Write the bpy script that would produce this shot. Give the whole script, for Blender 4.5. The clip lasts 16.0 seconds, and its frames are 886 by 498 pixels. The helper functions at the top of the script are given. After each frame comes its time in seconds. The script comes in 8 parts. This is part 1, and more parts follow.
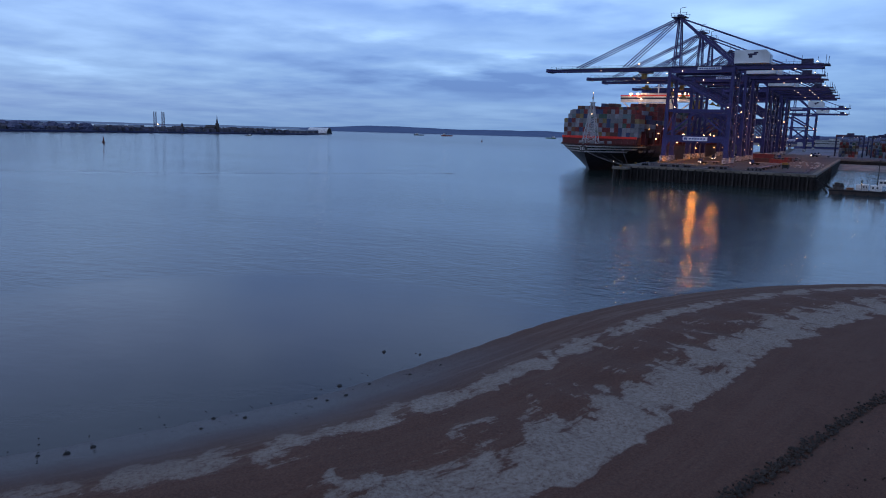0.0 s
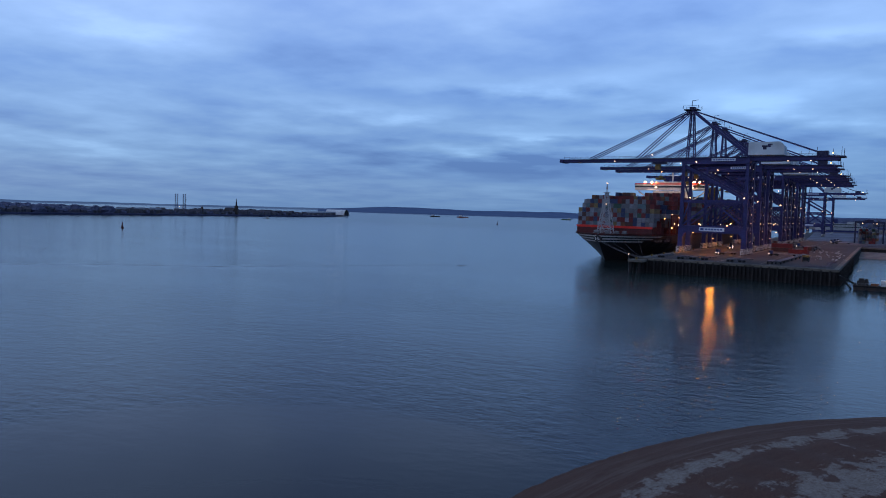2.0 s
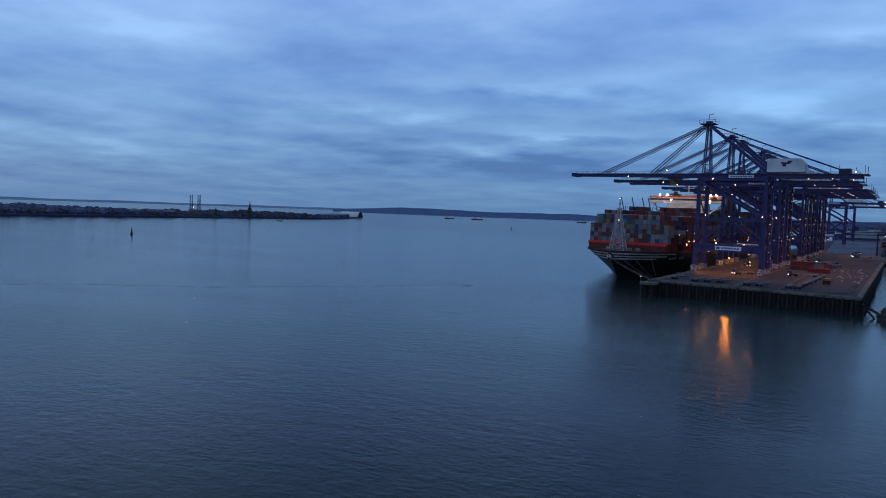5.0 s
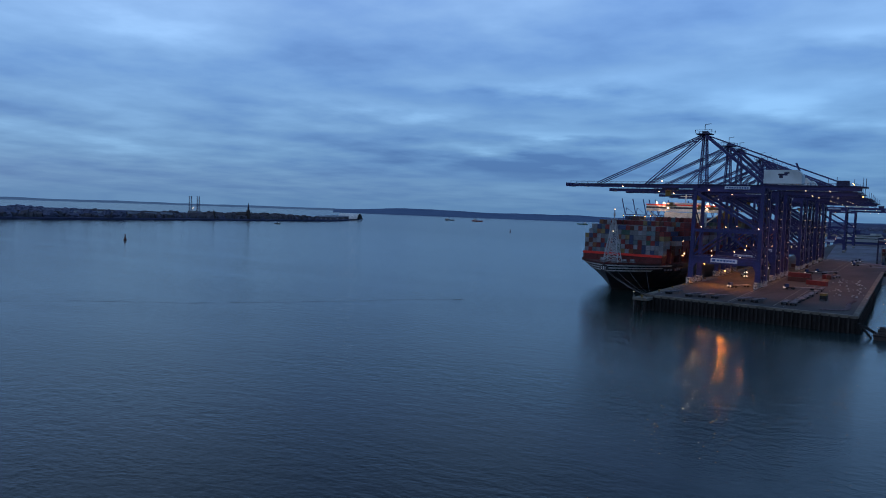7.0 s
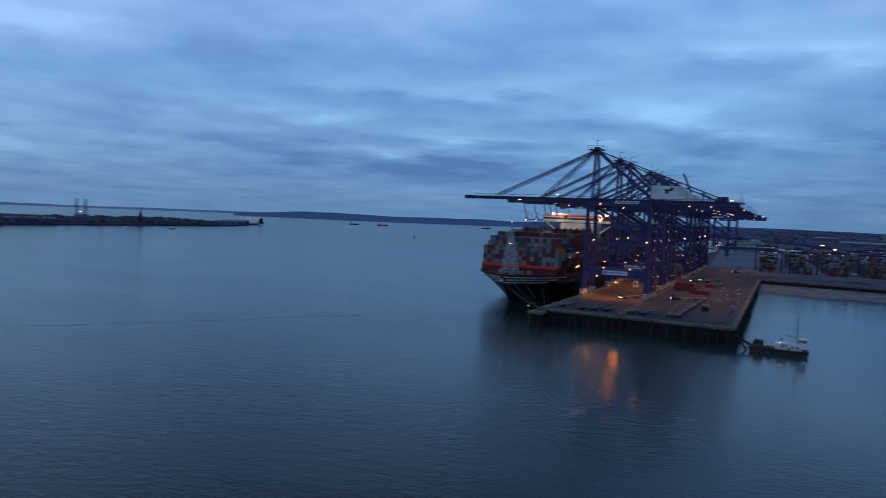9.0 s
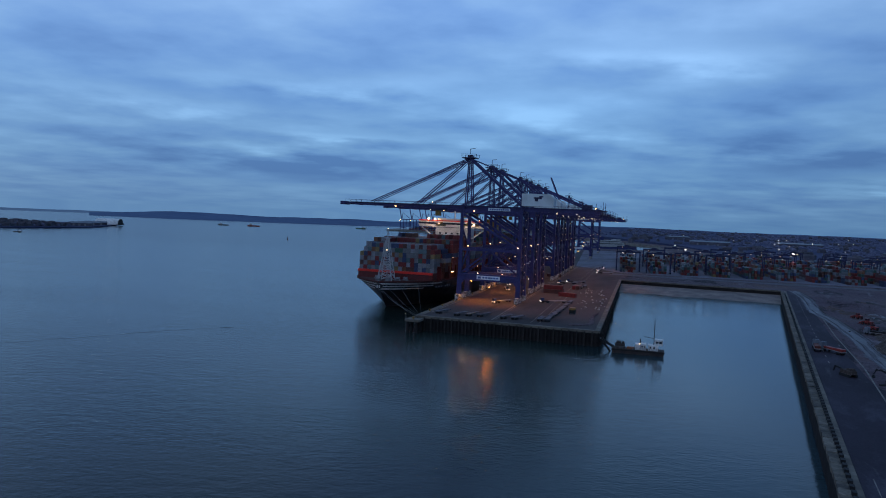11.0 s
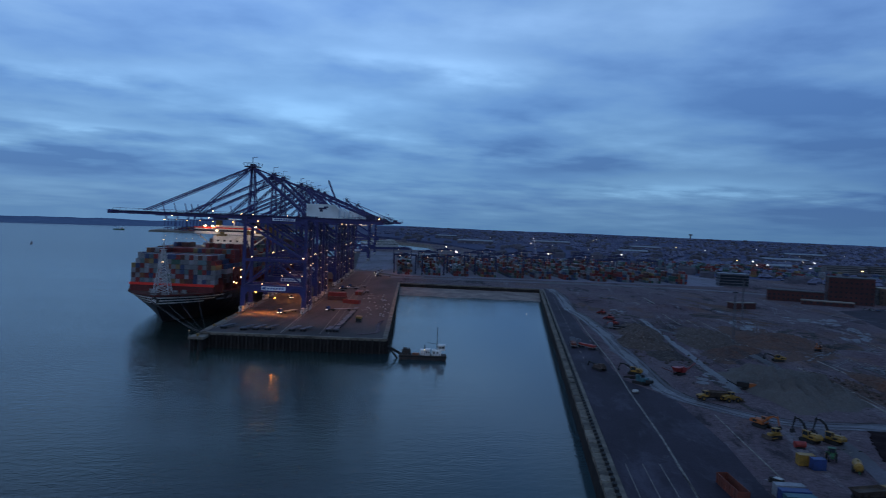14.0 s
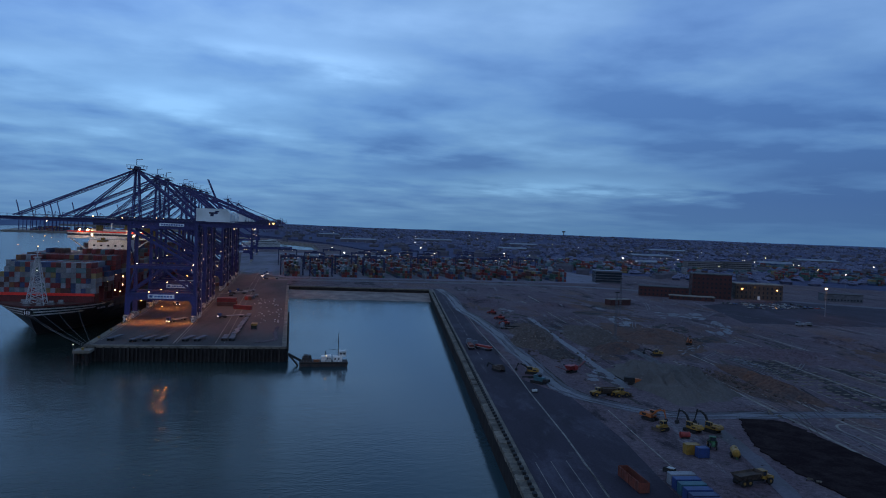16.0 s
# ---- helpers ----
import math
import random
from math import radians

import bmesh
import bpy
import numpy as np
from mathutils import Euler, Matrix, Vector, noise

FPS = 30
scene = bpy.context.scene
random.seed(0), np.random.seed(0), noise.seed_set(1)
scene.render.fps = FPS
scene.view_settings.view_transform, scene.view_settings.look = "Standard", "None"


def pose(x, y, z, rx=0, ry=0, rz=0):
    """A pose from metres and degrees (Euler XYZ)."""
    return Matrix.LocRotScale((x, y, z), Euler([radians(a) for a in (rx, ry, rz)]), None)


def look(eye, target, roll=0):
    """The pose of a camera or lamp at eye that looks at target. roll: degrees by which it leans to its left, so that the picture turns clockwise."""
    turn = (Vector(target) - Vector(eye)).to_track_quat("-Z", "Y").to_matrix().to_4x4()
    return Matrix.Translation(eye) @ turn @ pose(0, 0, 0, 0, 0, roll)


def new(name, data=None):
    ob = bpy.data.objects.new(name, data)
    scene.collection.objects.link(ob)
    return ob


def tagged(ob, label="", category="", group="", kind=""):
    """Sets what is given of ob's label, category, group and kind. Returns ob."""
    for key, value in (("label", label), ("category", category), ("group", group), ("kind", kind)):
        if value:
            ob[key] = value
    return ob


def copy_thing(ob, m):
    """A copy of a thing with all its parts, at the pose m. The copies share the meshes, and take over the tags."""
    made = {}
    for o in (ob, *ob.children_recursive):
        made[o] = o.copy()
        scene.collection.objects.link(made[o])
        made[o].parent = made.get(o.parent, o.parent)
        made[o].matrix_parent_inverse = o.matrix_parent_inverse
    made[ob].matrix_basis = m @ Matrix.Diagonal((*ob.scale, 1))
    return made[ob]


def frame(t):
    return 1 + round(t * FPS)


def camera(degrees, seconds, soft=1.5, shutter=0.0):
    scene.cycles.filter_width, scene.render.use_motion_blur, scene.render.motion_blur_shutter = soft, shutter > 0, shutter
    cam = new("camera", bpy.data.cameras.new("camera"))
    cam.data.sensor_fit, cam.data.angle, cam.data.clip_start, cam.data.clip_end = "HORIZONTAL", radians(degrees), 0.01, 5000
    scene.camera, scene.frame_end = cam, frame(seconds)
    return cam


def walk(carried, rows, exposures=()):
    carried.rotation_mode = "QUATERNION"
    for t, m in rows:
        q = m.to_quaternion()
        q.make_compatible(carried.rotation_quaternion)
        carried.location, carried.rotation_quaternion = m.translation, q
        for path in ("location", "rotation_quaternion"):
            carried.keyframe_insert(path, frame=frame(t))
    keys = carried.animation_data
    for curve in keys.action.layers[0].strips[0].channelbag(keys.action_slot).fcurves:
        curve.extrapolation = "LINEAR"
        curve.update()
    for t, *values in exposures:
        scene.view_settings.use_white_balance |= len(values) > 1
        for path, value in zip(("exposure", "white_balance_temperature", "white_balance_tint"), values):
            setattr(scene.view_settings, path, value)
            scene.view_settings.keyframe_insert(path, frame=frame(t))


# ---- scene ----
cam = camera(63.9, 16.0, soft=1.0, shutter=0.35)
PATH = [
    (0, (85.718, -383.685, 22.75), (84.826, -381.926, 22.418), 1.63),
    (0.5, (85.437, -381.948, 24.315), (84.536, -380.194, 23.981), 1.60),
    (1, (85.067, -380.209, 25.937), (84.156, -378.461, 25.602), 1.64),
    (1.5, (84.638, -378.534, 27.444), (83.709, -376.782, 27.18), 1.61),
    (2, (84.144, -376.864, 28.907), (83.194, -375.107, 28.794), 1.67),
    (2.5, (83.583, -375.14, 30.382), (82.624, -373.389, 30.268), 1.78),
    (3, (83.029, -373.33, 31.908), (82.059, -371.585, 31.794), 1.90),
    (3.5, (82.615, -371.409, 33.501), (81.636, -369.669, 33.387), 2.00),
    (4, (82.497, -369.361, 35.164), (81.508, -367.626, 35.05), 2.08),
    (6.5, (84.013, -358.51, 43.672), (83.028, -356.773, 43.553), 2.12),
    (7, (84.463, -356.403, 45.359), (83.471, -354.67, 45.241), 2.17),
    (7.5, (85.019, -354.475, 46.991), (84.02, -352.746, 46.872), 2.23),
    (8, (85.61, -352.86, 48.526), (84.605, -351.135, 48.408), 2.36),
    (8.5, (86.138, -351.687, 49.945), (85.165, -349.944, 49.83), 2.47),
    (9, (86.485, -351.082, 51.243), (85.729, -349.233, 51.143), 2.46),
    (9.5, (86.506, -351.082, 52.447), (85.921, -349.172, 52.354), 2.39),
    (12, (84.633, -354.214, 58.106), (84.27, -352.25, 58.019), 2.54),
    (12.5, (83.815, -355.369, 59.241), (83.532, -353.391, 59.156), 2.57),
    (13, (82.614, -356.888, 60.39), (82.471, -354.895, 60.311), 2.54),
    (13.5, (81.033, -358.542, 61.622), (81.054, -356.543, 61.549), 2.48),
    (14, (79.068, -360.097, 62.879), (79.275, -358.109, 62.811), 2.38),
    (14.5, (76.747, -361.4, 64.093), (77.102, -359.433, 64.029), 2.28),
    (15, (74.213, -362.397, 65.196), (74.645, -360.446, 65.133), 2.18),
    (15.5, (71.528, -363.107, 66.114), (72.025, -361.171, 66.051), 2.18),
    (16, (68.747, -363.646, 66.851), (69.285, -361.721, 66.788), 2.20),
]
walk(cam, [(t, look(eye, target, roll)) for t, eye, target, roll in PATH], exposures=((0.0, 0.60, 7150, 23), (1.1, 0.58, 7050, 22), (1.6, 0.47, 6950, 21), (2.1, 0.22, 6750, 19), (4.0, 0.05, 6600, 17), (6.5, 0.05, 6500, 10), (12.5, 0.06, 6500, 10), (16.0, 0.12, 6500, 10)))

DECK = 7.0            # quay level above the water
RAIL = 0.0593         # the berth runs this much to the right for each metre ahead

# ---- world: a dusk sky under broken cloud ----
world = bpy.data.worlds.new("dusk_sky")
scene.world = world
world.use_nodes = True
wt = world.node_tree
wt.nodes.clear()


def wn(kind, **kw):
    n = wt.nodes.new(kind)
    for k, v in kw.items():
        n.inputs[k].default_value = v
    return n


def wmath(op, a, b):
    n = wt.nodes.new("ShaderNodeMath")
    n.operation = op
    for i, v in enumerate((a, b)):
        if isinstance(v, (int, float)):
            n.inputs[i].default_value = v
        else:
            wt.links.new(v, n.inputs[i])
    return n.outputs[0]


def ramp_in(tree, fac, stops):
    n = tree.nodes.new("ShaderNodeValToRGB")
    els = n.color_ramp.elements
    while len(els) < len(stops):
        els.new(0.5)
    for e, (p, c) in zip(els, stops):
        e.position = p
        e.color = (*c, 1) if len(c) == 3 else c
    tree.links.new(fac, n.inputs[0])
    return n.outputs[0]


def mixed(tree, fac, a, b, blend="MIX"):
    n = tree.nodes.new("ShaderNodeMix")
    n.data_type = "RGBA"
    n.blend_type = blend
    for sock, v in ((n.inputs[0], fac), (n.inputs[6], a), (n.inputs[7], b)):
        if isinstance(v, (int, float)):
            sock.default_value = v
        elif isinstance(v, tuple):
            sock.default_value = (*v, 1) if len(v) == 3 else v
        else:
            tree.links.new(v, sock)
    return n.outputs[2]


tc = wn("ShaderNodeTexCoord")
sep = wn("ShaderNodeSeparateXYZ")
wt.links.new(tc.outputs["Generated"], sep.inputs[0])
up = wmath("MAXIMUM", sep.outputs[2], 0.0)
flat = wmath("ADD", up, 0.10)
comb = wn("ShaderNodeCombineXYZ")
wt.links.new(wmath("DIVIDE", sep.outputs[0], flat), comb.inputs[0])
wt.links.new(wmath("DIVIDE", sep.outputs[1], flat), comb.inputs[1])
big = wn("ShaderNodeTexNoise", Scale=0.52, Detail=3.0, Roughness=0.5)
fine = wn("ShaderNodeTexNoise", Scale=1.7, Detail=8.0, Roughness=0.50, Distortion=0.0)
streak = wn("ShaderNodeTexNoise", Scale=3.6, Detail=6.0, Roughness=0.56, Distortion=0.1)
wt.links.new(comb.outputs[0], big.inputs["Vector"])
wt.links.new(comb.outputs[0], fine.inputs["Vector"])
drawn = wn("ShaderNodeMapping")
drawn.inputs["Scale"].default_value = (1.0, 1.0, 4.5)
wt.links.new(tc.outputs["Generated"], drawn.inputs[0])
wt.links.new(drawn.outputs[0], streak.inputs["Vector"])
cloud = wmath("ADD", wmath("MULTIPLY", big.outputs[0], 0.44), wmath("MULTIPLY", fine.outputs[0], 0.46))
cloud = wmath("ADD", cloud, wmath("MULTIPLY", streak.outputs[0], 0.12))
# the banks and rifts of this evening's cloud: bearing, height, half-width and half-height in degrees, lightness
CLOUD_BANKS = (
    (-35, 7.8, 6, 0.9, 0.07), (-27, 9.9, 8, 0.8, 0.06), (-17, 10.3, 6, 1.1, 0.08), (-20, 6.0, 7, 0.5, 0.08), (-5.5, 8.2, 7, 1.5, 0.11), (-1.6, 12.7, 5, 0.8, 0.08),
    (7.5, 12.5, 5, 0.9, 0.08), (28.6, 3.7, 13, 0.7, 0.10), (-50, 12.5, 10, 2.5, 0.04), (16, 8.8, 7, 1.6, 0.04), (-24.7, 3.4, 9, 1.3, -0.12), (-22, 8.7, 7, 0.7, -0.07),
    (28, 11.5, 8, 2.2, -0.08), (43, 6.0, 10, 1.7, -0.13), (13, 5.0, 9, 1.0, -0.08), (36, 9.0, 7, 1.3, -0.06), (46, 2.4, 14, 1.6, -0.14))
bearing = wmath("ARCTAN2", sep.outputs[0], sep.outputs[1])
stir = wmath("SUBTRACT", fine.outputs[0], 0.5)
bearing = wmath("ADD", bearing, wmath("MULTIPLY", wmath("SUBTRACT", streak.outputs[0], 0.5), 0.30))
lift = wmath("ADD", sep.outputs[2], wmath("MULTIPLY", stir, 0.05))
for az_, el_, wide_, tall_, gain_ in CLOUD_BANKS:
    p_ = wmath("MULTIPLY", wmath("SUBTRACT", bearing, radians(az_)), 1 / radians(wide_))
    q_ = wmath("MULTIPLY", wmath("SUBTRACT", lift, math.sin(radians(el_))), 1 / radians(tall_))
    bell = wmath("POWER", 2.718, wmath("MULTIPLY", wmath("ADD", wmath("MULTIPLY", p_, p_), wmath("MULTIPLY", q_, q_)), -1.0))
    cloud = wmath("ADD", cloud, wmath("MULTIPLY", bell, 1.45 * gain_))
clear = ramp_in(wt, up, [(0.0, (0.118, 0.262, 0.474)), (0.06, (0.128, 0.300, 0.562)), (0.16, (0.166, 0.362, 0.698)), (0.28, (0.230, 0.434, 0.815)), (0.38, (0.160, 0.335, 0.65)), (0.6, (0.140, 0.288, 0.56)), (1.0, (0.140, 0.262, 0.50))])
shade = ramp_in(wt, cloud, [(0.36, (0.52, 0.62, 0.77)), (0.46, (0.80, 0.86, 0.94)), (0.53, (1.02, 1.02, 1.01)), (0.60, (1.24, 1.19, 1.13)), (0.70, (1.75, 1.58, 1.40))])
shade = mixed(wt, ramp_in(wt, up, [(0.0, (0.35,) * 3), (0.05, (1, 1, 1))]), (0.88, 0.90, 0.93), shade)
sky_col = mixed(wt, 1.0, clear, shade, "MULTIPLY")
nishita = wt.nodes.new("ShaderNodeTexSky")
nishita.sky_type = "NISHITA"
nishita.sun_disc = False
nishita.sun_elevation = radians(1.0)
nishita.sun_rotation = radians(-110)
sky_all = mixed(wt, 0.014, sky_col, nishita.outputs[0])
# the glow of the last light in the west, wide and soft
west = wmath("ADD", wmath("ADD", wmath("MULTIPLY", wmath("MAXIMUM", sep.outputs[0], 0.0), -0.29), wmath("MULTIPLY", sep.outputs[0], -0.08)), 0.985)
sky_all = mixed(wt, 1.0, sky_all, west, "MULTIPLY")
back = ramp_in(wt, wmath("ADD", wmath("MULTIPLY", sep.outputs[1], -0.5), 0.5), [(0.42, (1.0, 1.0, 1.0)), (0.85, (1.45, 1.10, 0.97))])
sky_all = mixed(wt, 1.0, sky_all, back, "MULTIPLY")
haze = ramp_in(wt, wmath("ADD", wmath("MULTIPLY", sep.outputs[0], 0.5), 0.5), [(0.20, (1.03, 0.97, 0.95)), (0.44, (1.0, 1.0, 1.0)), (0.66, (1.0, 1.0, 1.0)), (0.86, (0.90, 0.95, 1.03))])
sky_all = mixed(wt, 1.0, sky_all, haze, "MULTIPLY")
bg = wn("ShaderNodeBackground", Strength=1.0)
wt.links.new(sky_all, bg.inputs[0])
wo = wn("ShaderNodeOutputWorld")
wt.links.new(bg.outputs[0], wo.inputs[0])

sun_data = bpy.data.lights.new("sun", "SUN")
sun_data.energy = 0.12
sun_data.angle = radians(60)
sun_data.color = (0.80, 0.88, 1.0)
sun = new("sun", sun_data)
sun.matrix_basis = look((-300, -200, 300), (0, 0, 0))


# ---- materials ----
def surface(name, base, other=None, rough=0.6, metal=0.0, scale=1.0, grain=12.0, mix_at=(0.40, 0.62), bump=0.0, bump_size=None, random_tint=0.0, spec=0.4, stretch=(1, 1, 1)):
    """A painted, stony or earthy surface: two colours mixed by noise at two sizes, with relief."""
    m = bpy.data.materials.new(name)
    m.use_nodes = True
    t = m.node_tree
    b = t.nodes["Principled BSDF"]
    geo = t.nodes.new("ShaderNodeNewGeometry")
    mp = t.nodes.new("ShaderNodeMapping")
    mp.inputs["Scale"].default_value = stretch
    t.links.new(geo.outputs["Position"], mp.inputs[0])
    n1 = t.nodes.new("ShaderNodeTexNoise")
    n1.inputs["Scale"].default_value = scale
    n1.inputs["Detail"].default_value = 6
    n1.inputs["Roughness"].default_value = 0.62
    n2 = t.nodes.new("ShaderNodeTexNoise")
    n2.inputs["Scale"].default_value = scale * grain
    n2.inputs["Detail"].default_value = 3
    for n in (n1, n2):
        t.links.new(mp.outputs[0], n.inputs["Vector"])
    if other is None:
        other = tuple(c * 0.62 for c in base)
    fac = ramp_in(t, n1.outputs[0], [(mix_at[0], (0, 0, 0)), (mix_at[1], (1, 1, 1))])
    col = mixed(t, fac, base, other)
    tone = ramp_in(t, n2.outputs[0], [(0.3, (0.78, 0.78, 0.78)), (0.7, (1.18, 1.18, 1.18))])
    col = mixed(t, 1.0, col, tone, "MULTIPLY")
    if random_tint:
        oi = t.nodes.new("ShaderNodeObjectInfo")
        r = ramp_in(t, oi.outputs["Random"], [(0, (1 - random_tint,) * 3), (1, (1 + random_tint,) * 3)])
        col = mixed(t, 1.0, col, r, "MULTIPLY")
    t.links.new(col, b.inputs["Base Color"])
    b.inputs["Roughness"].default_value = rough
    b.inputs["Metallic"].default_value = metal
    b.inputs["Specular IOR Level"].default_value = spec
    if bump:
        nb = t.nodes.new("ShaderNodeTexNoise")
        nb.inputs["Scale"].default_value = bump_size or scale * grain
        nb.inputs["Detail"].default_value = 5
        t.links.new(mp.outputs[0], nb.inputs["Vector"])
        bp = t.nodes.new("ShaderNodeBump")
        bp.inputs["Strength"].default_value = bump
        bp.inputs["Distance"].default_value = 0.3
        t.links.new(nb.outputs[0], bp.inputs["Height"])
        t.links.new(bp.outputs[0], b.inputs["Normal"])
    return m


def glow(name, colour, strength):
    m = bpy.data.materials.new(name)
    m.use_nodes = True
    b = m.node_tree.nodes["Principled BSDF"]
    b.inputs["Base Color"].default_value = (*colour, 1)
    b.inputs["Emission Color"].default_value = (*colour, 1)
    b.inputs["Emission Strength"].default_value = strength
    return m


def glass(name, tint):
    m = bpy.data.materials.new(name)
    m.use_nodes = True
    b = m.node_tree.nodes["Principled BSDF"]
    b.inputs["Base Color"].default_value = (*tint, 1)
    b.inputs["Roughness"].default_value = 0.06
    b.inputs["Specular IOR Level"].default_value = 0.8
    return m


def sea():
    """Estuary water: dark body, wind ripples at three sizes, smooth slicks and a calm inshore pool."""
    m = bpy.data.materials.new("estuary_water")
    m.use_nodes = True
    t = m.node_tree
    b = t.nodes["Principled BSDF"]
    b.inputs["IOR"].default_value = 1.31
    geo = t.nodes.new("ShaderNodeNewGeometry")

    def noise_at(scale, stretch, turn, detail=3.0):
        mp = t.nodes.new("ShaderNodeMapping")
        mp.inputs["Scale"].default_value = stretch
        mp.inputs["Rotation"].default_value = (0, 0, radians(turn))
        t.links.new(geo.outputs["Position"], mp.inputs[0])
        n = t.nodes.new("ShaderNodeTexNoise")
        n.inputs["Scale"].default_value = scale
        n.inputs["Detail"].default_value = detail
        n.inputs["Roughness"].default_value = 0.6
        t.links.new(mp.outputs[0], n.inputs["Vector"])
        return n.outputs[0]

    def calc(op, a, c):
        n = t.nodes.new("ShaderNodeMath")
        n.operation = op
        for i, v in enumerate((a, c)):
            if isinstance(v, (int, float)):
                n.inputs[i].default_value = v
            else:
                t.links.new(v, n.inputs[i])
        return n.outputs[0]

    silt = ramp_in(t, noise_at(0.006, (1, 0.45, 1), 25), [(0.35, (0.007, 0.015, 0.014)), (0.65, (0.013, 0.022, 0.019))])
    slick = ramp_in(t, noise_at(0.012, (0.35, 1.6, 1), -18, 5), [(0.36, (0.55, 0.55, 0.55)), (0.56, (1, 1, 1))])
    # the calm pool behind the sand bar
    sep2 = t.nodes.new("ShaderNodeSeparateXYZ")
    t.links.new(geo.outputs["Position"], sep2.inputs[0])
    ex = calc("MULTIPLY", calc("ADD", sep2.outputs[0], -38.0), 1 / 46)
    ey = calc("MULTIPLY", calc("ADD", sep2.outputs[1], 338.0), 1 / 46)
    rr = calc("ADD", calc("MULTIPLY", ex, ex), calc("MULTIPLY", ey, ey))
    rr = calc("ADD", rr, calc("MULTIPLY", noise_at(0.05, (1, 1, 1), 0), 0.2))
    pool = ramp_in(t, calc("MULTIPLY", rr, 0.5), [(0.0, (0.06,) * 3), (0.50, (0.30,) * 3), (0.553, (0.80,) * 3), (0.62, (1, 1, 1))])
    mud = ramp_in(t, calc("MULTIPLY", rr, 0.5), [(0.1, (0.040, 0.032, 0.032)), (0.62, (0.018, 0.019, 0.021))])
    # brown shallows off the beach
    sx, sy = calc("MULTIPLY", calc("ADD", sep2.outputs[0], -50.0), 1 / 170), calc("MULTIPLY", calc("ADD", sep2.outputs[1], 340.0), 1 / 170)
    shoal = ramp_in(t, calc("ADD", calc("MULTIPLY", sx, sx), calc("MULTIPLY", sy, sy)), [(0.1, (1, 1, 1)), (1.0, (0, 0, 0))])
    silt = mixed(t, shoal, silt, (0.012, 0.012, 0.018))
    # a lighter, bluer body colour in the basin behind the pier
    inside = calc("ADD", sep2.outputs[0], calc("MULTIPLY", sep2.outputs[1], -0.062))
    basin_mask = ramp_in(t, calc("MULTIPLY", calc("ADD", inside, -70.0), 1 / 60), [(0.0, (0, 0, 0)), (1.0, (1, 1, 1))])
    silt = mixed(t, basin_mask, silt, (0.030, 0.058, 0.070))
    # turbid greenish water out past the pier head
    qx, qy = calc("MULTIPLY", calc("ADD", sep2.outputs[0], -25.0), 1 / 90), calc("MULTIPLY", calc("ADD", sep2.outputs[1], 105.0), 1 / 100)
    plume = ramp_in(t, calc("ADD", calc("MULTIPLY", qx, qx), calc("MULTIPLY", qy, qy)), [(0.25, (1, 1, 1)), (1.0, (0, 0, 0))])
    silt = mixed(t, plume, silt, (0.034, 0.050, 0.045))
    t.links.new(mixed(t, pool, mud, silt), b.inputs["Base Color"])
    h = calc("ADD", calc("MULTIPLY", noise_at(0.80, (0.85, 1.25, 1), -14, 4), 0.55), calc("MULTIPLY", noise_at(0.30, (0.8, 1.25, 1), -30, 2), 0.75))
    h = calc("ADD", h, calc("MULTIPLY", noise_at(0.11, (0.5, 1.4, 1), -22), 0.6))
    calm = ramp_in(t, basin_mask, [(0.0, (1, 1, 1)), (1.0, (0.30,) * 3)])
    amount = calc("MULTIPLY", calc("MULTIPLY", calc("MULTIPLY", slick, pool), calm), 0.62)
    bp = t.nodes.new("ShaderNodeBump")
    bp.inputs["Distance"].default_value = 0.34
    t.links.new(amount, bp.inputs["Strength"])
    t.links.new(h, bp.inputs["Height"])
    t.links.new(bp.outputs[0], b.inputs["Normal"])
    out = ramp_in(t, calc("MULTIPLY", calc("ADD", sep2.outputs[1], 100.0), 1 / 900), [(0.0, (0.065,) * 3), (1.0, (0.20,) * 3)])
    t.links.new(out, b.inputs["Roughness"])
    b.inputs["Specular IOR Level"].default_value = 0.26
    return m


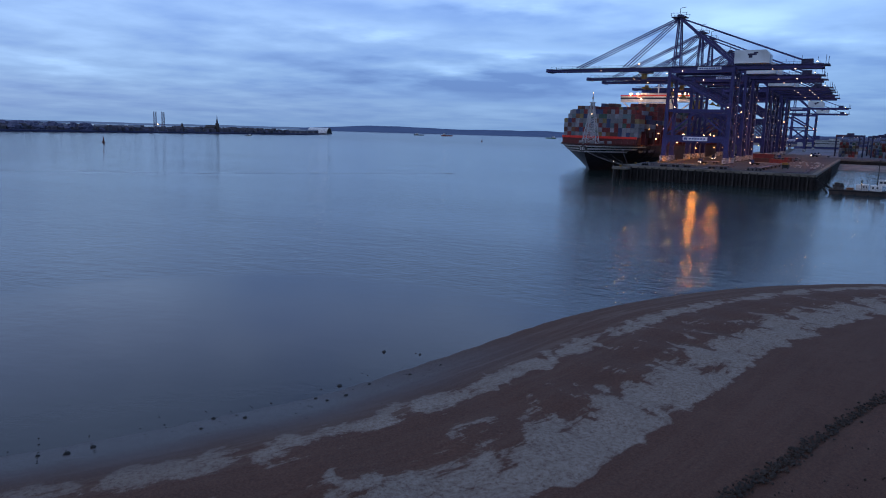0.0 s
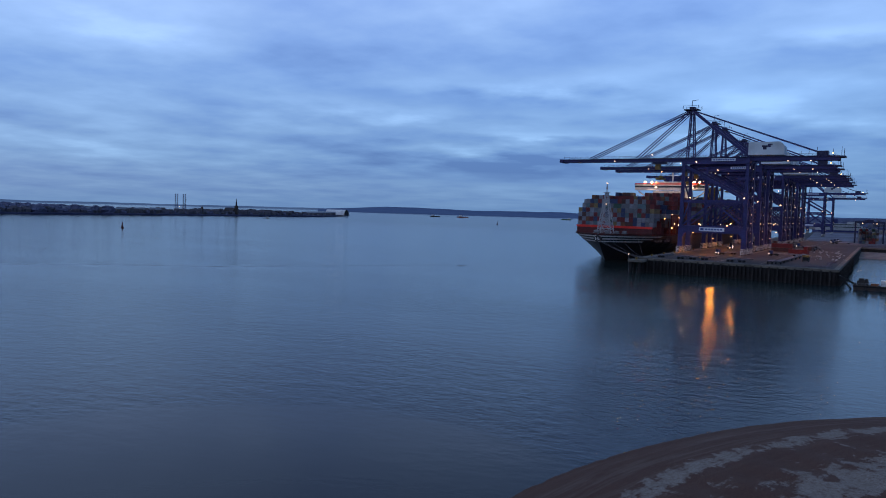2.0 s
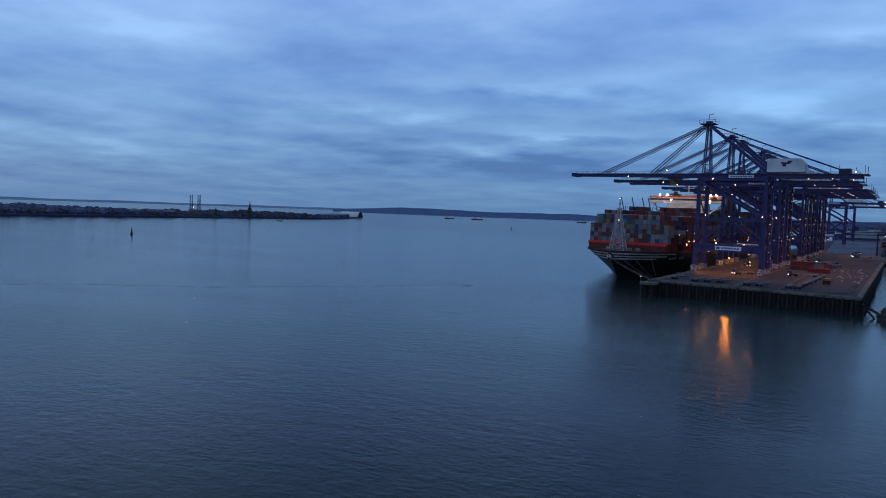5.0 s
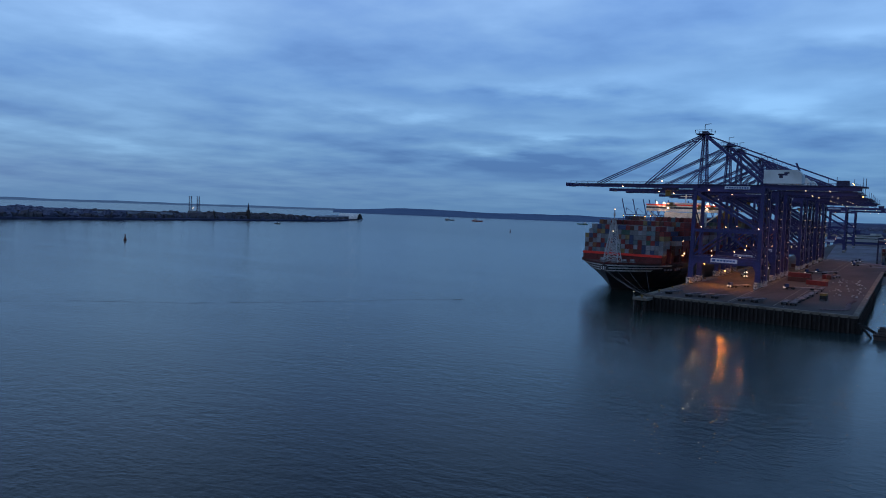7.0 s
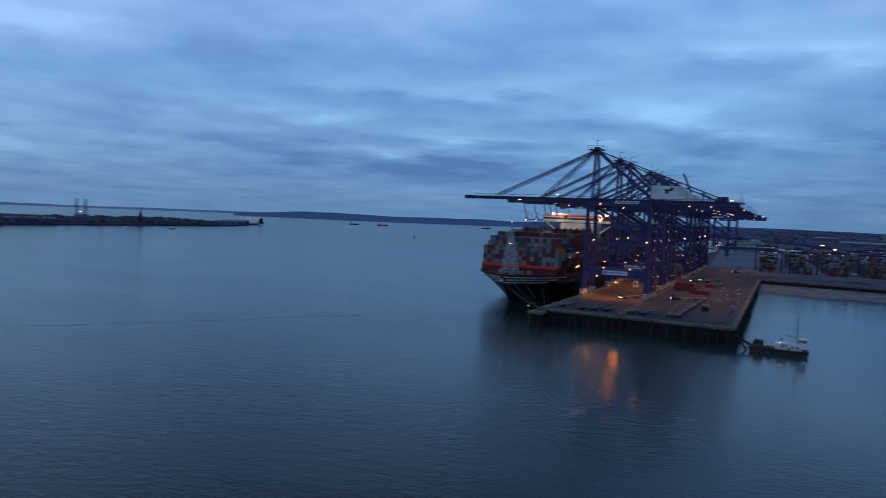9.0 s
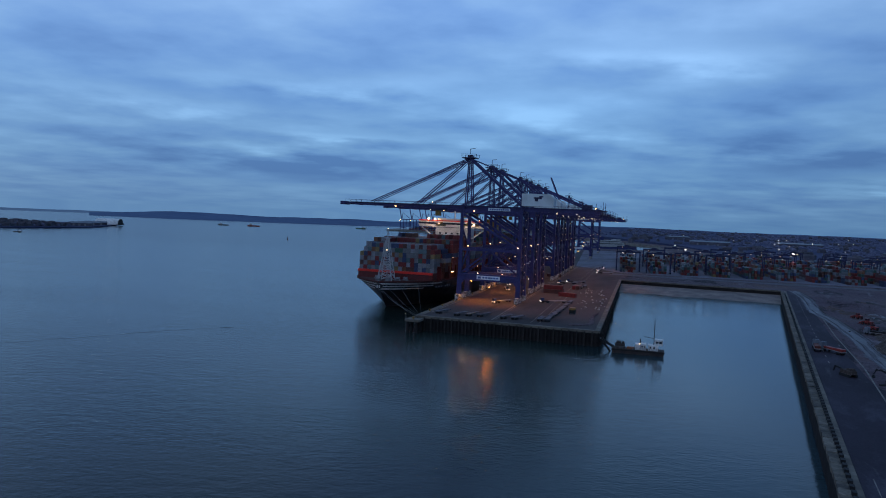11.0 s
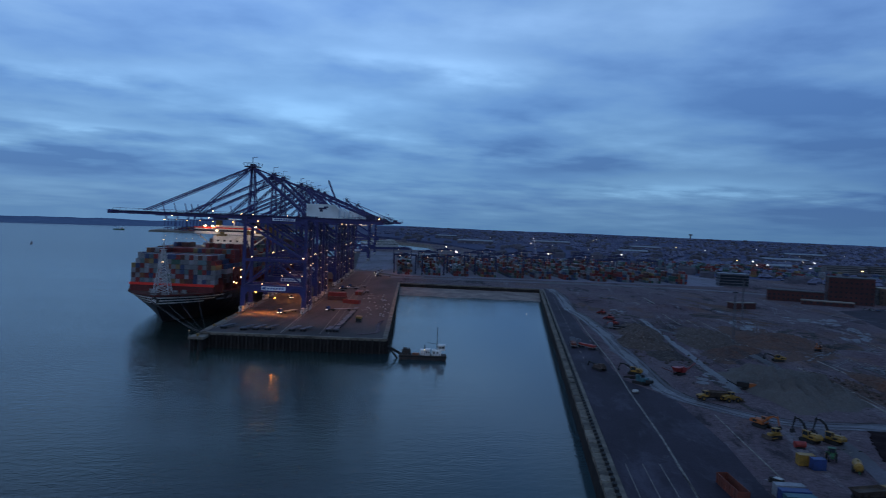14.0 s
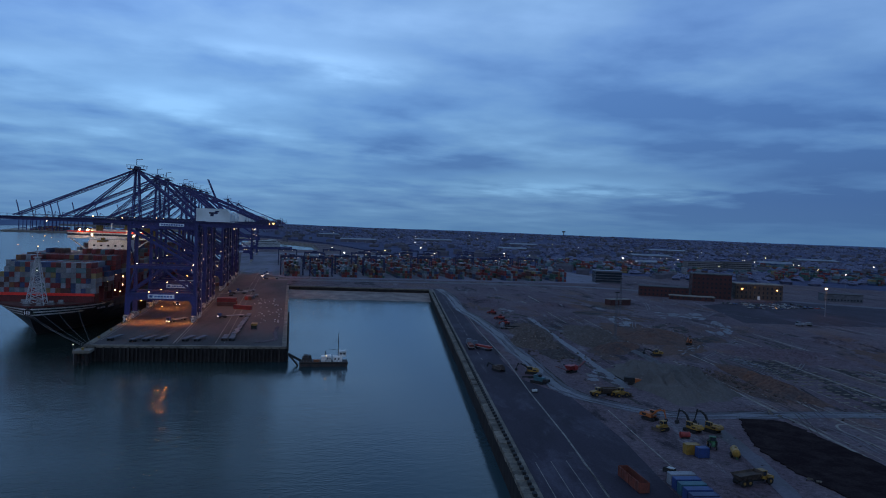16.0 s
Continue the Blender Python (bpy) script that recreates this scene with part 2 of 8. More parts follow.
def beach():
    """Dark shingle with paler sand in bands along the shore; the mesh carries distance from the water and along it."""
    m = bpy.data.materials.new("shingle_beach")
    m.use_nodes = True
    t = m.node_tree
    b = t.nodes["Principled BSDF"]
    uv = t.nodes.new("ShaderNodeUVMap")
    uv.uv_map = "shore"

    place = t.nodes.new("ShaderNodeNewGeometry")

    def noise_at(scale, stretch, detail=6.0, rough=0.6, dist=0.0):
        mp = t.nodes.new("ShaderNodeMapping")
        mp.inputs["Scale"].default_value = stretch
        t.links.new(place.outputs["Position"] if scale > 2 else uv.outputs[0], mp.inputs[0])
        n = t.nodes.new("ShaderNodeTexNoise")
        n.inputs["Scale"].default_value = scale
        n.inputs["Detail"].default_value = detail
        n.inputs["Roughness"].default_value = rough
        n.inputs["Distortion"].default_value = dist
        t.links.new(mp.outputs[0], n.inputs["Vector"])
        return n.outputs[0]

    def calc(op, a, c):
        n = t.nodes.new("ShaderNodeMath")
        n.operation = op
        for i, v in enumerate((a, c)):
            if isinstance(v, (int, float)):
                n.inputs[i].default_value = v
            else:
                t.links.new(v, n.inputs[i])
        return n.outputs[0]

    sep3 = t.nodes.new("ShaderNodeSeparateXYZ")
    t.links.new(uv.outputs[0], sep3.inputs[0])
    u = calc("ADD", sep3.outputs[0], calc("MULTIPLY", calc("ADD", noise_at(0.16, (0.2, 1, 1), 3), -0.5), 3.2))
    un = calc("MULTIPLY", u, 1 / 40)
    # two pale berms of sand with dark cusps of shingle between them
    bands = ramp_in(t, un, [(0.195, (0, 0, 0)), (0.245, (0.80,) * 3), (0.290, (0.80,) * 3), (0.330, (0.20,) * 3), (0.42, (0.30,) * 3), (0.52, (0.70,) * 3), (0.57, (1.0,) * 3), (0.645, (1.0,) * 3), (0.675, (0, 0, 0))])
    lean = t.nodes.new("ShaderNodeMapping")
    lean.inputs["Rotation"].default_value = (0, 0, radians(-32))
    t.links.new(uv.outputs[0], lean.inputs[0])
    squash = t.nodes.new("ShaderNodeMapping")
    squash.inputs["Scale"].default_value = (0.24, 0.40, 1)
    t.links.new(lean.outputs[0], squash.inputs[0])
    cusp = t.nodes.new("ShaderNodeTexNoise")
    for k_, v_ in (("Scale", 1.0), ("Detail", 2.5), ("Roughness", 0.5), ("Distortion", 0.5)):
        cusp.inputs[k_].default_value = v_
    t.links.new(squash.outputs[0], cusp.inputs["Vector"])
    tongues = cusp.outputs[0]
    wisps = noise_at(0.8, (1.3, 0.30, 1), 7, 0.72, 0.5)
    patch = calc("ADD", bands, calc("MULTIPLY", calc("ADD", tongues, -0.5), 2.2))
    patch = calc("ADD", patch, calc("MULTIPLY", calc("ADD", wisps, -0.5), 1.7))
    patch = calc("ADD", patch, calc("MULTIPLY", calc("ADD", noise_at(2.4, (1, 1, 1), 6, 0.8), -0.5), 0.8))
    mask = ramp_in(t, patch, [(0.59, (0, 0, 0)), (0.67, (0.62,) * 3), (0.90, (1, 1, 1))])
    mask = calc("MULTIPLY", mask, ramp_in(t, noise_at(3.2, (1, 1, 1), 8, 0.85), [(0.38, (0.15,) * 3), (0.54, (1, 1, 1))]))
    mask = calc("MULTIPLY", mask, ramp_in(t, un, [(0.655, (1, 1, 1)), (0.69, (0, 0, 0))]))
    mask = calc("MULTIPLY", mask, ramp_in(t, calc("MULTIPLY", sep3.outputs[1], 1 / 300), [(0.52, (1, 1, 1)), (0.62, (0.45,) * 3)]))
    dark = mixed(t, noise_at(0.25, (1, 0.6, 1)), (0.070, 0.029, 0.018), (0.116, 0.054, 0.035))
    dark = mixed(t, 1.0, dark, ramp_in(t, noise_at(6.0, (1, 1, 1), 4, 0.7), [(0.3, (0.55,) * 3), (0.7, (1.35,) * 3)]), "MULTIPLY")
    pale = mixed(t, noise_at(0.5, (1, 1, 1)), (0.190, 0.150, 0.120), (0.285, 0.236, 0.194))
    # thin streaks of brown sand drawn along the lower beach
    silted = ramp_in(t, noise_at(0.55, (1.6, 0.09, 1), 7, 0.68, 0.4), [(0.46, (0, 0, 0)), (0.62, (1, 1, 1))])
    silted = calc("MULTIPLY", silted, ramp_in(t, un, [(0.02, (0.2,) * 3), (0.08, (0.6,) * 3), (0.20, (0.6,) * 3), (0.36, (0.12,) * 3)]))
    dark = mixed(t, silted, dark, (0.150, 0.100, 0.074))
    col = mixed(t, mask, dark, pale)
    # wet mud by the water, in the shallow bay only
    bay = ramp_in(t, calc("MULTIPLY", sep3.outputs[1], 1 / 300), [(0.42, (0, 0, 0)), (0.52, (1, 1, 1))])
    near = ramp_in(t, calc("MULTIPLY", u, 1 / 14), [(0.30, (1, 1, 1)), (0.75, (0, 0, 0))])
    wet = calc("MULTIPLY", bay, near)
    col = mixed(t, wet, col, mixed(t, noise_at(0.8, (1, 0.5, 1)), (0.048, 0.036, 0.036), (0.080, 0.062, 0.060)))
    t.links.new(col, b.inputs["Base Color"])
    t.links.new(ramp_in(t, wet, [(0.0, (0.92,) * 3), (1.0, (0.50,) * 3)]), b.inputs["Roughness"])
    b.inputs["Specular IOR Level"].default_value = 0.25
    bp = t.nodes.new("ShaderNodeBump")
    bp.inputs["Strength"].default_value = 0.5
    bp.inputs["Distance"].default_value = 0.15
    t.links.new(calc("ADD", noise_at(3.0, (1, 1, 1), 6, 0.75), calc("MULTIPLY", tongues, 1.2)), bp.inputs["Height"])
    t.links.new(bp.outputs[0], b.inputs["Normal"])
    return m


SEA = sea()
BEACH = beach()
def mottled(name, base, layers, rough=0.92, spec=0.15, grain=(0.8, 0.38, 1.75), relief=(0.35, 0.9, 0.8)):
    """Open ground: one base colour with patches of others laid over it, drawn out along the quay where they are tracks."""
    m = bpy.data.materials.new(name)
    m.use_nodes = True
    tr = m.node_tree
    b = tr.nodes["Principled BSDF"]
    geo = tr.nodes.new("ShaderNodeNewGeometry")

    def noise_at(scale, detail=8.0, rough_=0.7, dist=0.4, longer=1.0):
        mp = tr.nodes.new("ShaderNodeMapping")
        mp.vector_type = "TEXTURE"
        mp.inputs["Scale"].default_value = (1, longer, 1)
        mp.inputs["Rotation"].default_value = (0, 0, radians(-11.6))
        tr.links.new(geo.outputs["Position"], mp.inputs[0])
        n = tr.nodes.new("ShaderNodeTexNoise")
        n.inputs["Scale"].default_value = scale
        n.inputs["Detail"].default_value = detail
        n.inputs["Roughness"].default_value = rough_
        n.inputs["Distortion"].default_value = dist
        tr.links.new(mp.outputs[0], n.inputs["Vector"])
        return n.outputs[0]

    col = base
    for scale, longer, lo, hi, amount, colour in layers:
        col = mixed(tr, ramp_in(tr, noise_at(scale, longer=longer), [(lo, (0, 0, 0)), (hi, (amount,) * 3)]), col, colour)
    tone = ramp_in(tr, noise_at(grain[0], 8, 0.8), [(0.32, (grain[1],) * 3), (0.68, (grain[2],) * 3)])
    tr.links.new(mixed(tr, 1.0, col, tone, "MULTIPLY"), b.inputs["Base Color"])
    b.inputs["Roughness"].default_value = rough
    b.inputs["Specular IOR Level"].default_value = spec
    bp = tr.nodes.new("ShaderNodeBump")
    bp.inputs["Strength"].default_value = relief[1]
    bp.inputs["Distance"].default_value = relief[2]
    tr.links.new(noise_at(relief[0]), bp.inputs["Height"])
    tr.links.new(bp.outputs[0], b.inputs["Normal"])
    return m


EARTH = mottled("site_earth", (0.080, 0.058, 0.070), [
    (0.020, 1.5, 0.42, 0.60, 1.0, (0.105, 0.084, 0.096)), (0.030, 2.0, 0.53, 0.64, 0.55, (0.118, 0.068, 0.048)), (0.045, 3.0, 0.55, 0.62, 0.9, (0.022, 0.018, 0.023)),
    (0.10, 6.0, 0.58, 0.66, 0.8, (0.150, 0.140, 0.155)), (0.16, 1.0, 0.62, 0.68, 0.7, (0.030, 0.027, 0.028))])
RED_EARTH = mottled("reddish_earth", (0.088, 0.052, 0.042), [(0.05, 1.5, 0.45, 0.6, 1.0, (0.062, 0.046, 0.044)), (0.14, 1.0, 0.55, 0.63, 0.8, (0.118, 0.058, 0.038)), (0.2, 1.0, 0.6, 0.66, 0.8, (0.030, 0.022, 0.020))])
DARK_EARTH = mottled("damp_dark_earth", (0.030, 0.027, 0.028), [(0.06, 2.0, 0.45, 0.62, 1.0, (0.055, 0.048, 0.046)), (0.18, 1.0, 0.58, 0.66, 0.8, (0.10, 0.09, 0.085))])
WET_PALE = mottled("wet_pale_hardstanding", (0.082, 0.080, 0.094), [(0.06, 2.0, 0.46, 0.60, 1.0, (0.060, 0.058, 0.062)), (0.16, 2.0, 0.58, 0.66, 0.8, (0.19, 0.19, 0.20))], rough=0.55, spec=0.4, relief=(0.3, 0.3, 0.2))
# The blue base carries the air haze over the far fields.
FIELDS = surface("hinterland_haze_blue", (0.040, 0.048, 0.098), (0.060, 0.068, 0.124), rough=0.95, scale=0.006, grain=9, spec=0.1)
ASPHALT = mottled("worn_asphalt", (0.030, 0.025, 0.038), [(0.035, 2.5, 0.46, 0.62, 1.0, (0.019, 0.016, 0.024)), (0.05, 3.0, 0.54, 0.66, 0.8, (0.062, 0.058, 0.080)), (0.15, 4.0, 0.60, 0.68, 0.6, (0.085, 0.083, 0.094)), (0.3, 1.0, 0.62, 0.68, 0.6, (0.016, 0.014, 0.017))], spec=0.22, grain=(1.4, 0.72, 1.3), relief=(0.8, 0.3, 0.2))
YARD = mottled("yard_concrete", (0.150, 0.146, 0.185), [(0.02, 2.0, 0.45, 0.62, 1.0, (0.100, 0.096, 0.112)), (0.08, 6.0, 0.56, 0.66, 0.7, (0.045, 0.042, 0.048))], spec=0.25, grain=(1.0, 0.75, 1.3), relief=(0.5, 0.2, 0.2))
JACK = surface("slate_grey_paint", (0.085, 0.095, 0.115), rough=0.6, scale=0.3)
MUD = surface("mud_caked_steel", (0.075, 0.058, 0.046), (0.045, 0.035, 0.030), rough=0.9, scale=0.6)
APRON = mottled("pier_concrete", (0.064, 0.056, 0.057), [(0.03, 3.0, 0.45, 0.62, 1.0, (0.040, 0.036, 0.038)), (0.08, 8.0, 0.56, 0.64, 0.7, (0.030, 0.027, 0.027)), (0.12, 5.0, 0.60, 0.68, 0.6, (0.098, 0.088, 0.086))], spec=0.25, grain=(1.2, 0.75, 1.3), relief=(0.6, 0.25, 0.2))
ROAD = mottled("haul_road", (0.084, 0.078, 0.101), [(0.05, 4.0, 0.44, 0.60, 1.0, (0.052, 0.049, 0.053)), (0.16, 6.0, 0.56, 0.66, 0.8, (0.125, 0.124, 0.134)), (0.22, 3.0, 0.60, 0.68, 0.8, (0.032, 0.029, 0.031))], rough=0.75, spec=0.35, grain=(1.0, 0.7, 1.3), relief=(0.5, 0.4, 0.25))
CONCRETE = surface("weathered_concrete", (0.215, 0.200, 0.180), (0.125, 0.115, 0.100), rough=0.9, scale=0.15, grain=9)
COPING = surface("coping_concrete", (0.165, 0.148, 0.120), (0.080, 0.072, 0.060), rough=0.9, scale=0.2, grain=8)
PILE = surface("tarred_pile", (0.020, 0.018, 0.018), (0.034, 0.030, 0.029), rough=0.9, spec=0.08, scale=0.3, grain=6, stretch=(1, 1, 0.35))
BLOCK = surface("coping_block_concrete", (0.150, 0.132, 0.104), (0.062, 0.055, 0.046), rough=0.9, scale=0.35, grain=7, random_tint=0.35)
TIMBER = surface("weathered_timber", (0.033, 0.029, 0.026), (0.020, 0.018, 0.017), rough=0.9, scale=0.5, grain=6, stretch=(1, 1, 0.3), random_tint=0.3)
SAND = surface("basin_sand", (0.235, 0.195, 0.175), (0.135, 0.112, 0.105), rough=0.95, scale=0.08, grain=8)
COAL = surface("black_stockpile", (0.017, 0.013, 0.015), (0.029, 0.023, 0.024), rough=0.95, scale=0.2, grain=9, bump=0.5, bump_size=1.5, spec=0.0)
RUBBLE = mottled("rubble", (0.082, 0.066, 0.060), [(0.05, 1.0, 0.48, 0.62, 0.8, (0.060, 0.047, 0.042)), (0.9, 1.0, 0.54, 0.62, 0.9, (0.19, 0.165, 0.145)), (0.7, 1.0, 0.56, 0.64, 0.8, (0.028, 0.022, 0.021))], grain=(2.6, 0.55, 1.5), relief=(1.1, 1.0, 0.9))
GRAVEL = mottled("grey_gravel", (0.090, 0.084, 0.080), [(0.05, 2.0, 0.46, 0.62, 0.8, (0.064, 0.059, 0.057)), (0.6, 1.0, 0.58, 0.66, 0.6, (0.13, 0.122, 0.116))], grain=(2.2, 0.7, 1.35), relief=(0.8, 0.7, 0.5))
LINE = surface("worn_road_paint", (0.20, 0.19, 0.17), (0.085, 0.08, 0.075), rough=0.8, scale=0.5, grain=6)
CRANE_BLUE = surface("crane_blue_paint", (0.030, 0.031, 0.135), (0.020, 0.022, 0.095), rough=0.55, scale=0.12, grain=10)
CRANE_DARK = surface("crane_dark_steel", (0.022, 0.025, 0.085), (0.016, 0.018, 0.052), rough=0.5, scale=0.3, grain=6)
HOUSE_GREY = surface("machinery_house_paint", (0.56, 0.64, 0.66), (0.50, 0.58, 0.60), rough=0.5, scale=0.04, grain=3)
WHITE = surface("white_paint", (0.70, 0.70, 0.68), (0.52, 0.51, 0.48), rough=0.5, scale=0.2, grain=10)
BOGIE = surface("chevron_bogie_paint", (0.52, 0.50, 0.46), (0.10, 0.08, 0.08), rough=0.6, scale=1.1, grain=3, mix_at=(0.46, 0.54))
SIGN = surface("sign_board", (0.62, 0.68, 0.78), (0.52, 0.58, 0.68), rough=0.5, scale=0.3)
SIGN_INK = surface("sign_ink", (0.05, 0.12, 0.34), rough=0.5, scale=0.5)
HULL = surface("black_hull_paint", (0.018, 0.017, 0.020), (0.030, 0.027, 0.029), rough=0.4, scale=0.08, grain=9, stretch=(1, 1, 0.4))
HULL_WHITE = surface("hull_white_paint", (0.80, 0.80, 0.80), (0.66, 0.66, 0.66), rough=0.5, scale=0.4)
DARK_RED = surface("oxide_red_paint", (0.120, 0.020, 0.020), (0.070, 0.014, 0.014), rough=0.55, scale=0.15, grain=9)
SIGNAL_RED = surface("signal_red_paint", (0.80, 0.035, 0.022), (0.66, 0.03, 0.02), rough=0.45, scale=0.2)
DECK_RED = surface("ship_deck_paint", (0.085, 0.030, 0.026), (0.050, 0.022, 0.020), rough=0.8, scale=0.2)
YELLOW = surface("machine_yellow", (0.27, 0.155, 0.024), (0.15, 0.09, 0.02), rough=0.5, scale=0.6)
ORANGE = surface("machine_orange", (0.33, 0.095, 0.02), (0.20, 0.06, 0.02), rough=0.5, scale=0.6)
RED = surface("machine_red", (0.26, 0.030, 0.024), (0.16, 0.022, 0.02), rough=0.5, scale=0.6)
TEAL = surface("machine_teal", (0.03, 0.105, 0.135), (0.02, 0.07, 0.09), rough=0.5, scale=0.6)
GREEN = surface("machine_green", (0.025, 0.10, 0.040), (0.018, 0.065, 0.028), rough=0.5, scale=0.6)
BLUE = surface("skip_blue", (0.018, 0.045, 0.16), (0.014, 0.032, 0.10), rough=0.5, scale=0.5)
CRUSH_RED = surface("crusher_red", (0.27, 0.026, 0.028), (0.17, 0.022, 0.022), rough=0.5, scale=0.6)
RUST = surface("rust_red", (0.155, 0.038, 0.024), (0.09, 0.026, 0.018), rough=0.7, scale=0.4)
DARK = surface("dark_rubber", (0.014, 0.014, 0.015), rough=0.8, scale=0.8)
STEEL = surface("grey_steel", (0.23, 0.235, 0.245), (0.14, 0.14, 0.15), rough=0.5, metal=0.3, scale=0.5)
BRICK = surface("brick_wall", (0.060, 0.021, 0.021), (0.038, 0.016, 0.017), rough=0.9, scale=0.12, grain=14)
STONE = surface("buff_stone", (0.085, 0.066, 0.054), (0.055, 0.044, 0.038), rough=0.9, scale=0.12, grain=10)
ROOF = surface("slate_roof", (0.050, 0.048, 0.052), (0.032, 0.030, 0.034), rough=0.8, scale=0.3)
PALE_ROOF = surface("pale_sheet_roof", (0.15, 0.175, 0.21), (0.10, 0.12, 0.15), rough=0.6, scale=0.05)
# Town walls and roofs are lifted towards blue, haze mixed into their base colours.
TOWN_WALL = surface("far_town_wall", (0.100, 0.100, 0.128), (0.066, 0.066, 0.088), rough=0.9, scale=0.03, grain=6)
FAR_ROOF = surface("far_town_roof", (0.070, 0.066, 0.082), (0.050, 0.048, 0.060), rough=0.9, scale=0.03, grain=6)
PLASTER = surface("render_wall", (0.16, 0.155, 0.155), (0.095, 0.090, 0.092), rough=0.9, scale=0.03, grain=6)
WINDOW = glass("window_glass", (0.020, 0.028, 0.036))
# Distance haze is painted in: pale blue-grey instead of bare bark tones.
TREES = surface("winter_wood_hazed", (0.095, 0.105, 0.165), (0.125, 0.135, 0.195), rough=0.95, scale=0.05, grain=8, spec=0.1)
# Blue distance haze is put into the base colours and emission of both hill materials.
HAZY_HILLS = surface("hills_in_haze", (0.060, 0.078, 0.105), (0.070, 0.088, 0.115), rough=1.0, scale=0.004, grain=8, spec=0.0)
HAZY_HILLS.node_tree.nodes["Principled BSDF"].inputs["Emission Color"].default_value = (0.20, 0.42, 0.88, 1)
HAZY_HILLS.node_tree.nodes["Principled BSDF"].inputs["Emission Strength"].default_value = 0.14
HILLS = surface("distant_hills_haze_tint", (0.034, 0.048, 0.072), (0.046, 0.062, 0.088), rough=1.0, scale=0.004, grain=8, spec=0.0)
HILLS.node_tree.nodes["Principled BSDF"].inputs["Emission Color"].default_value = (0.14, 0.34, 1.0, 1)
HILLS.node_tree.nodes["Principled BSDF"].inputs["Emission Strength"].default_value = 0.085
MAST_PAINT = surface("weathered_mast_white", (0.42, 0.44, 0.46), (0.30, 0.31, 0.32), rough=0.6, scale=0.3)
WORK_HULL = surface("stained_work_hull", (0.030, 0.027, 0.027), (0.060, 0.042, 0.034), rough=0.8, scale=0.4, grain=5, stretch=(1, 1, 0.4))
DIRTY_WHITE = surface("dirty_white_paint", (0.40, 0.42, 0.42), (0.25, 0.25, 0.24), rough=0.6, scale=0.7)
FLATBED = surface("trailer_slate_paint", (0.105, 0.120, 0.148), (0.050, 0.060, 0.078), rough=0.6, scale=0.4)
SCRUB = surface("scrub_leaf", (0.040, 0.026, 0.018), (0.020, 0.014, 0.010), rough=0.9, scale=0.7)
ROCK = surface("weedy_rock", (0.020, 0.018, 0.017), (0.034, 0.030, 0.026), rough=0.8, scale=1.5)
ROPE = surface("mooring_rope", (0.17, 0.17, 0.18), (0.11, 0.11, 0.115), rough=0.9, scale=0.5)
BOX_COLOURS = [surface("container_" + n, c, tuple(v * 0.7 for v in c), rough=0.55, scale=0.25, grain=9, random_tint=0.15) for n, c in (
    ("grey", (0.165, 0.18, 0.20)), ("pale_grey", (0.23, 0.25, 0.28)), ("red", (0.185, 0.026, 0.026)), ("brown", (0.085, 0.035, 0.030)), ("navy", (0.034, 0.055, 0.130)),
    ("yellow", (0.22, 0.165, 0.07)), ("orange", (0.20, 0.085, 0.04)), ("green", (0.035, 0.085, 0.065)), ("teal", (0.09, 0.15, 0.17)))]
WARM = glow("sodium_lamp_glow", (1.0, 0.40, 0.09), 16)
COOL = glow("white_lamp_glow", (1.0, 0.52, 0.24), 9)
DIM = glow("stair_lamp_glow", (1.0, 0.66, 0.40), 3.0)
FLOOD = glow("floodlight_glow", (1.0, 0.46, 0.14), 50)
HEAD = glow("headlamp_glow", (1.0, 0.86, 0.66), 8)


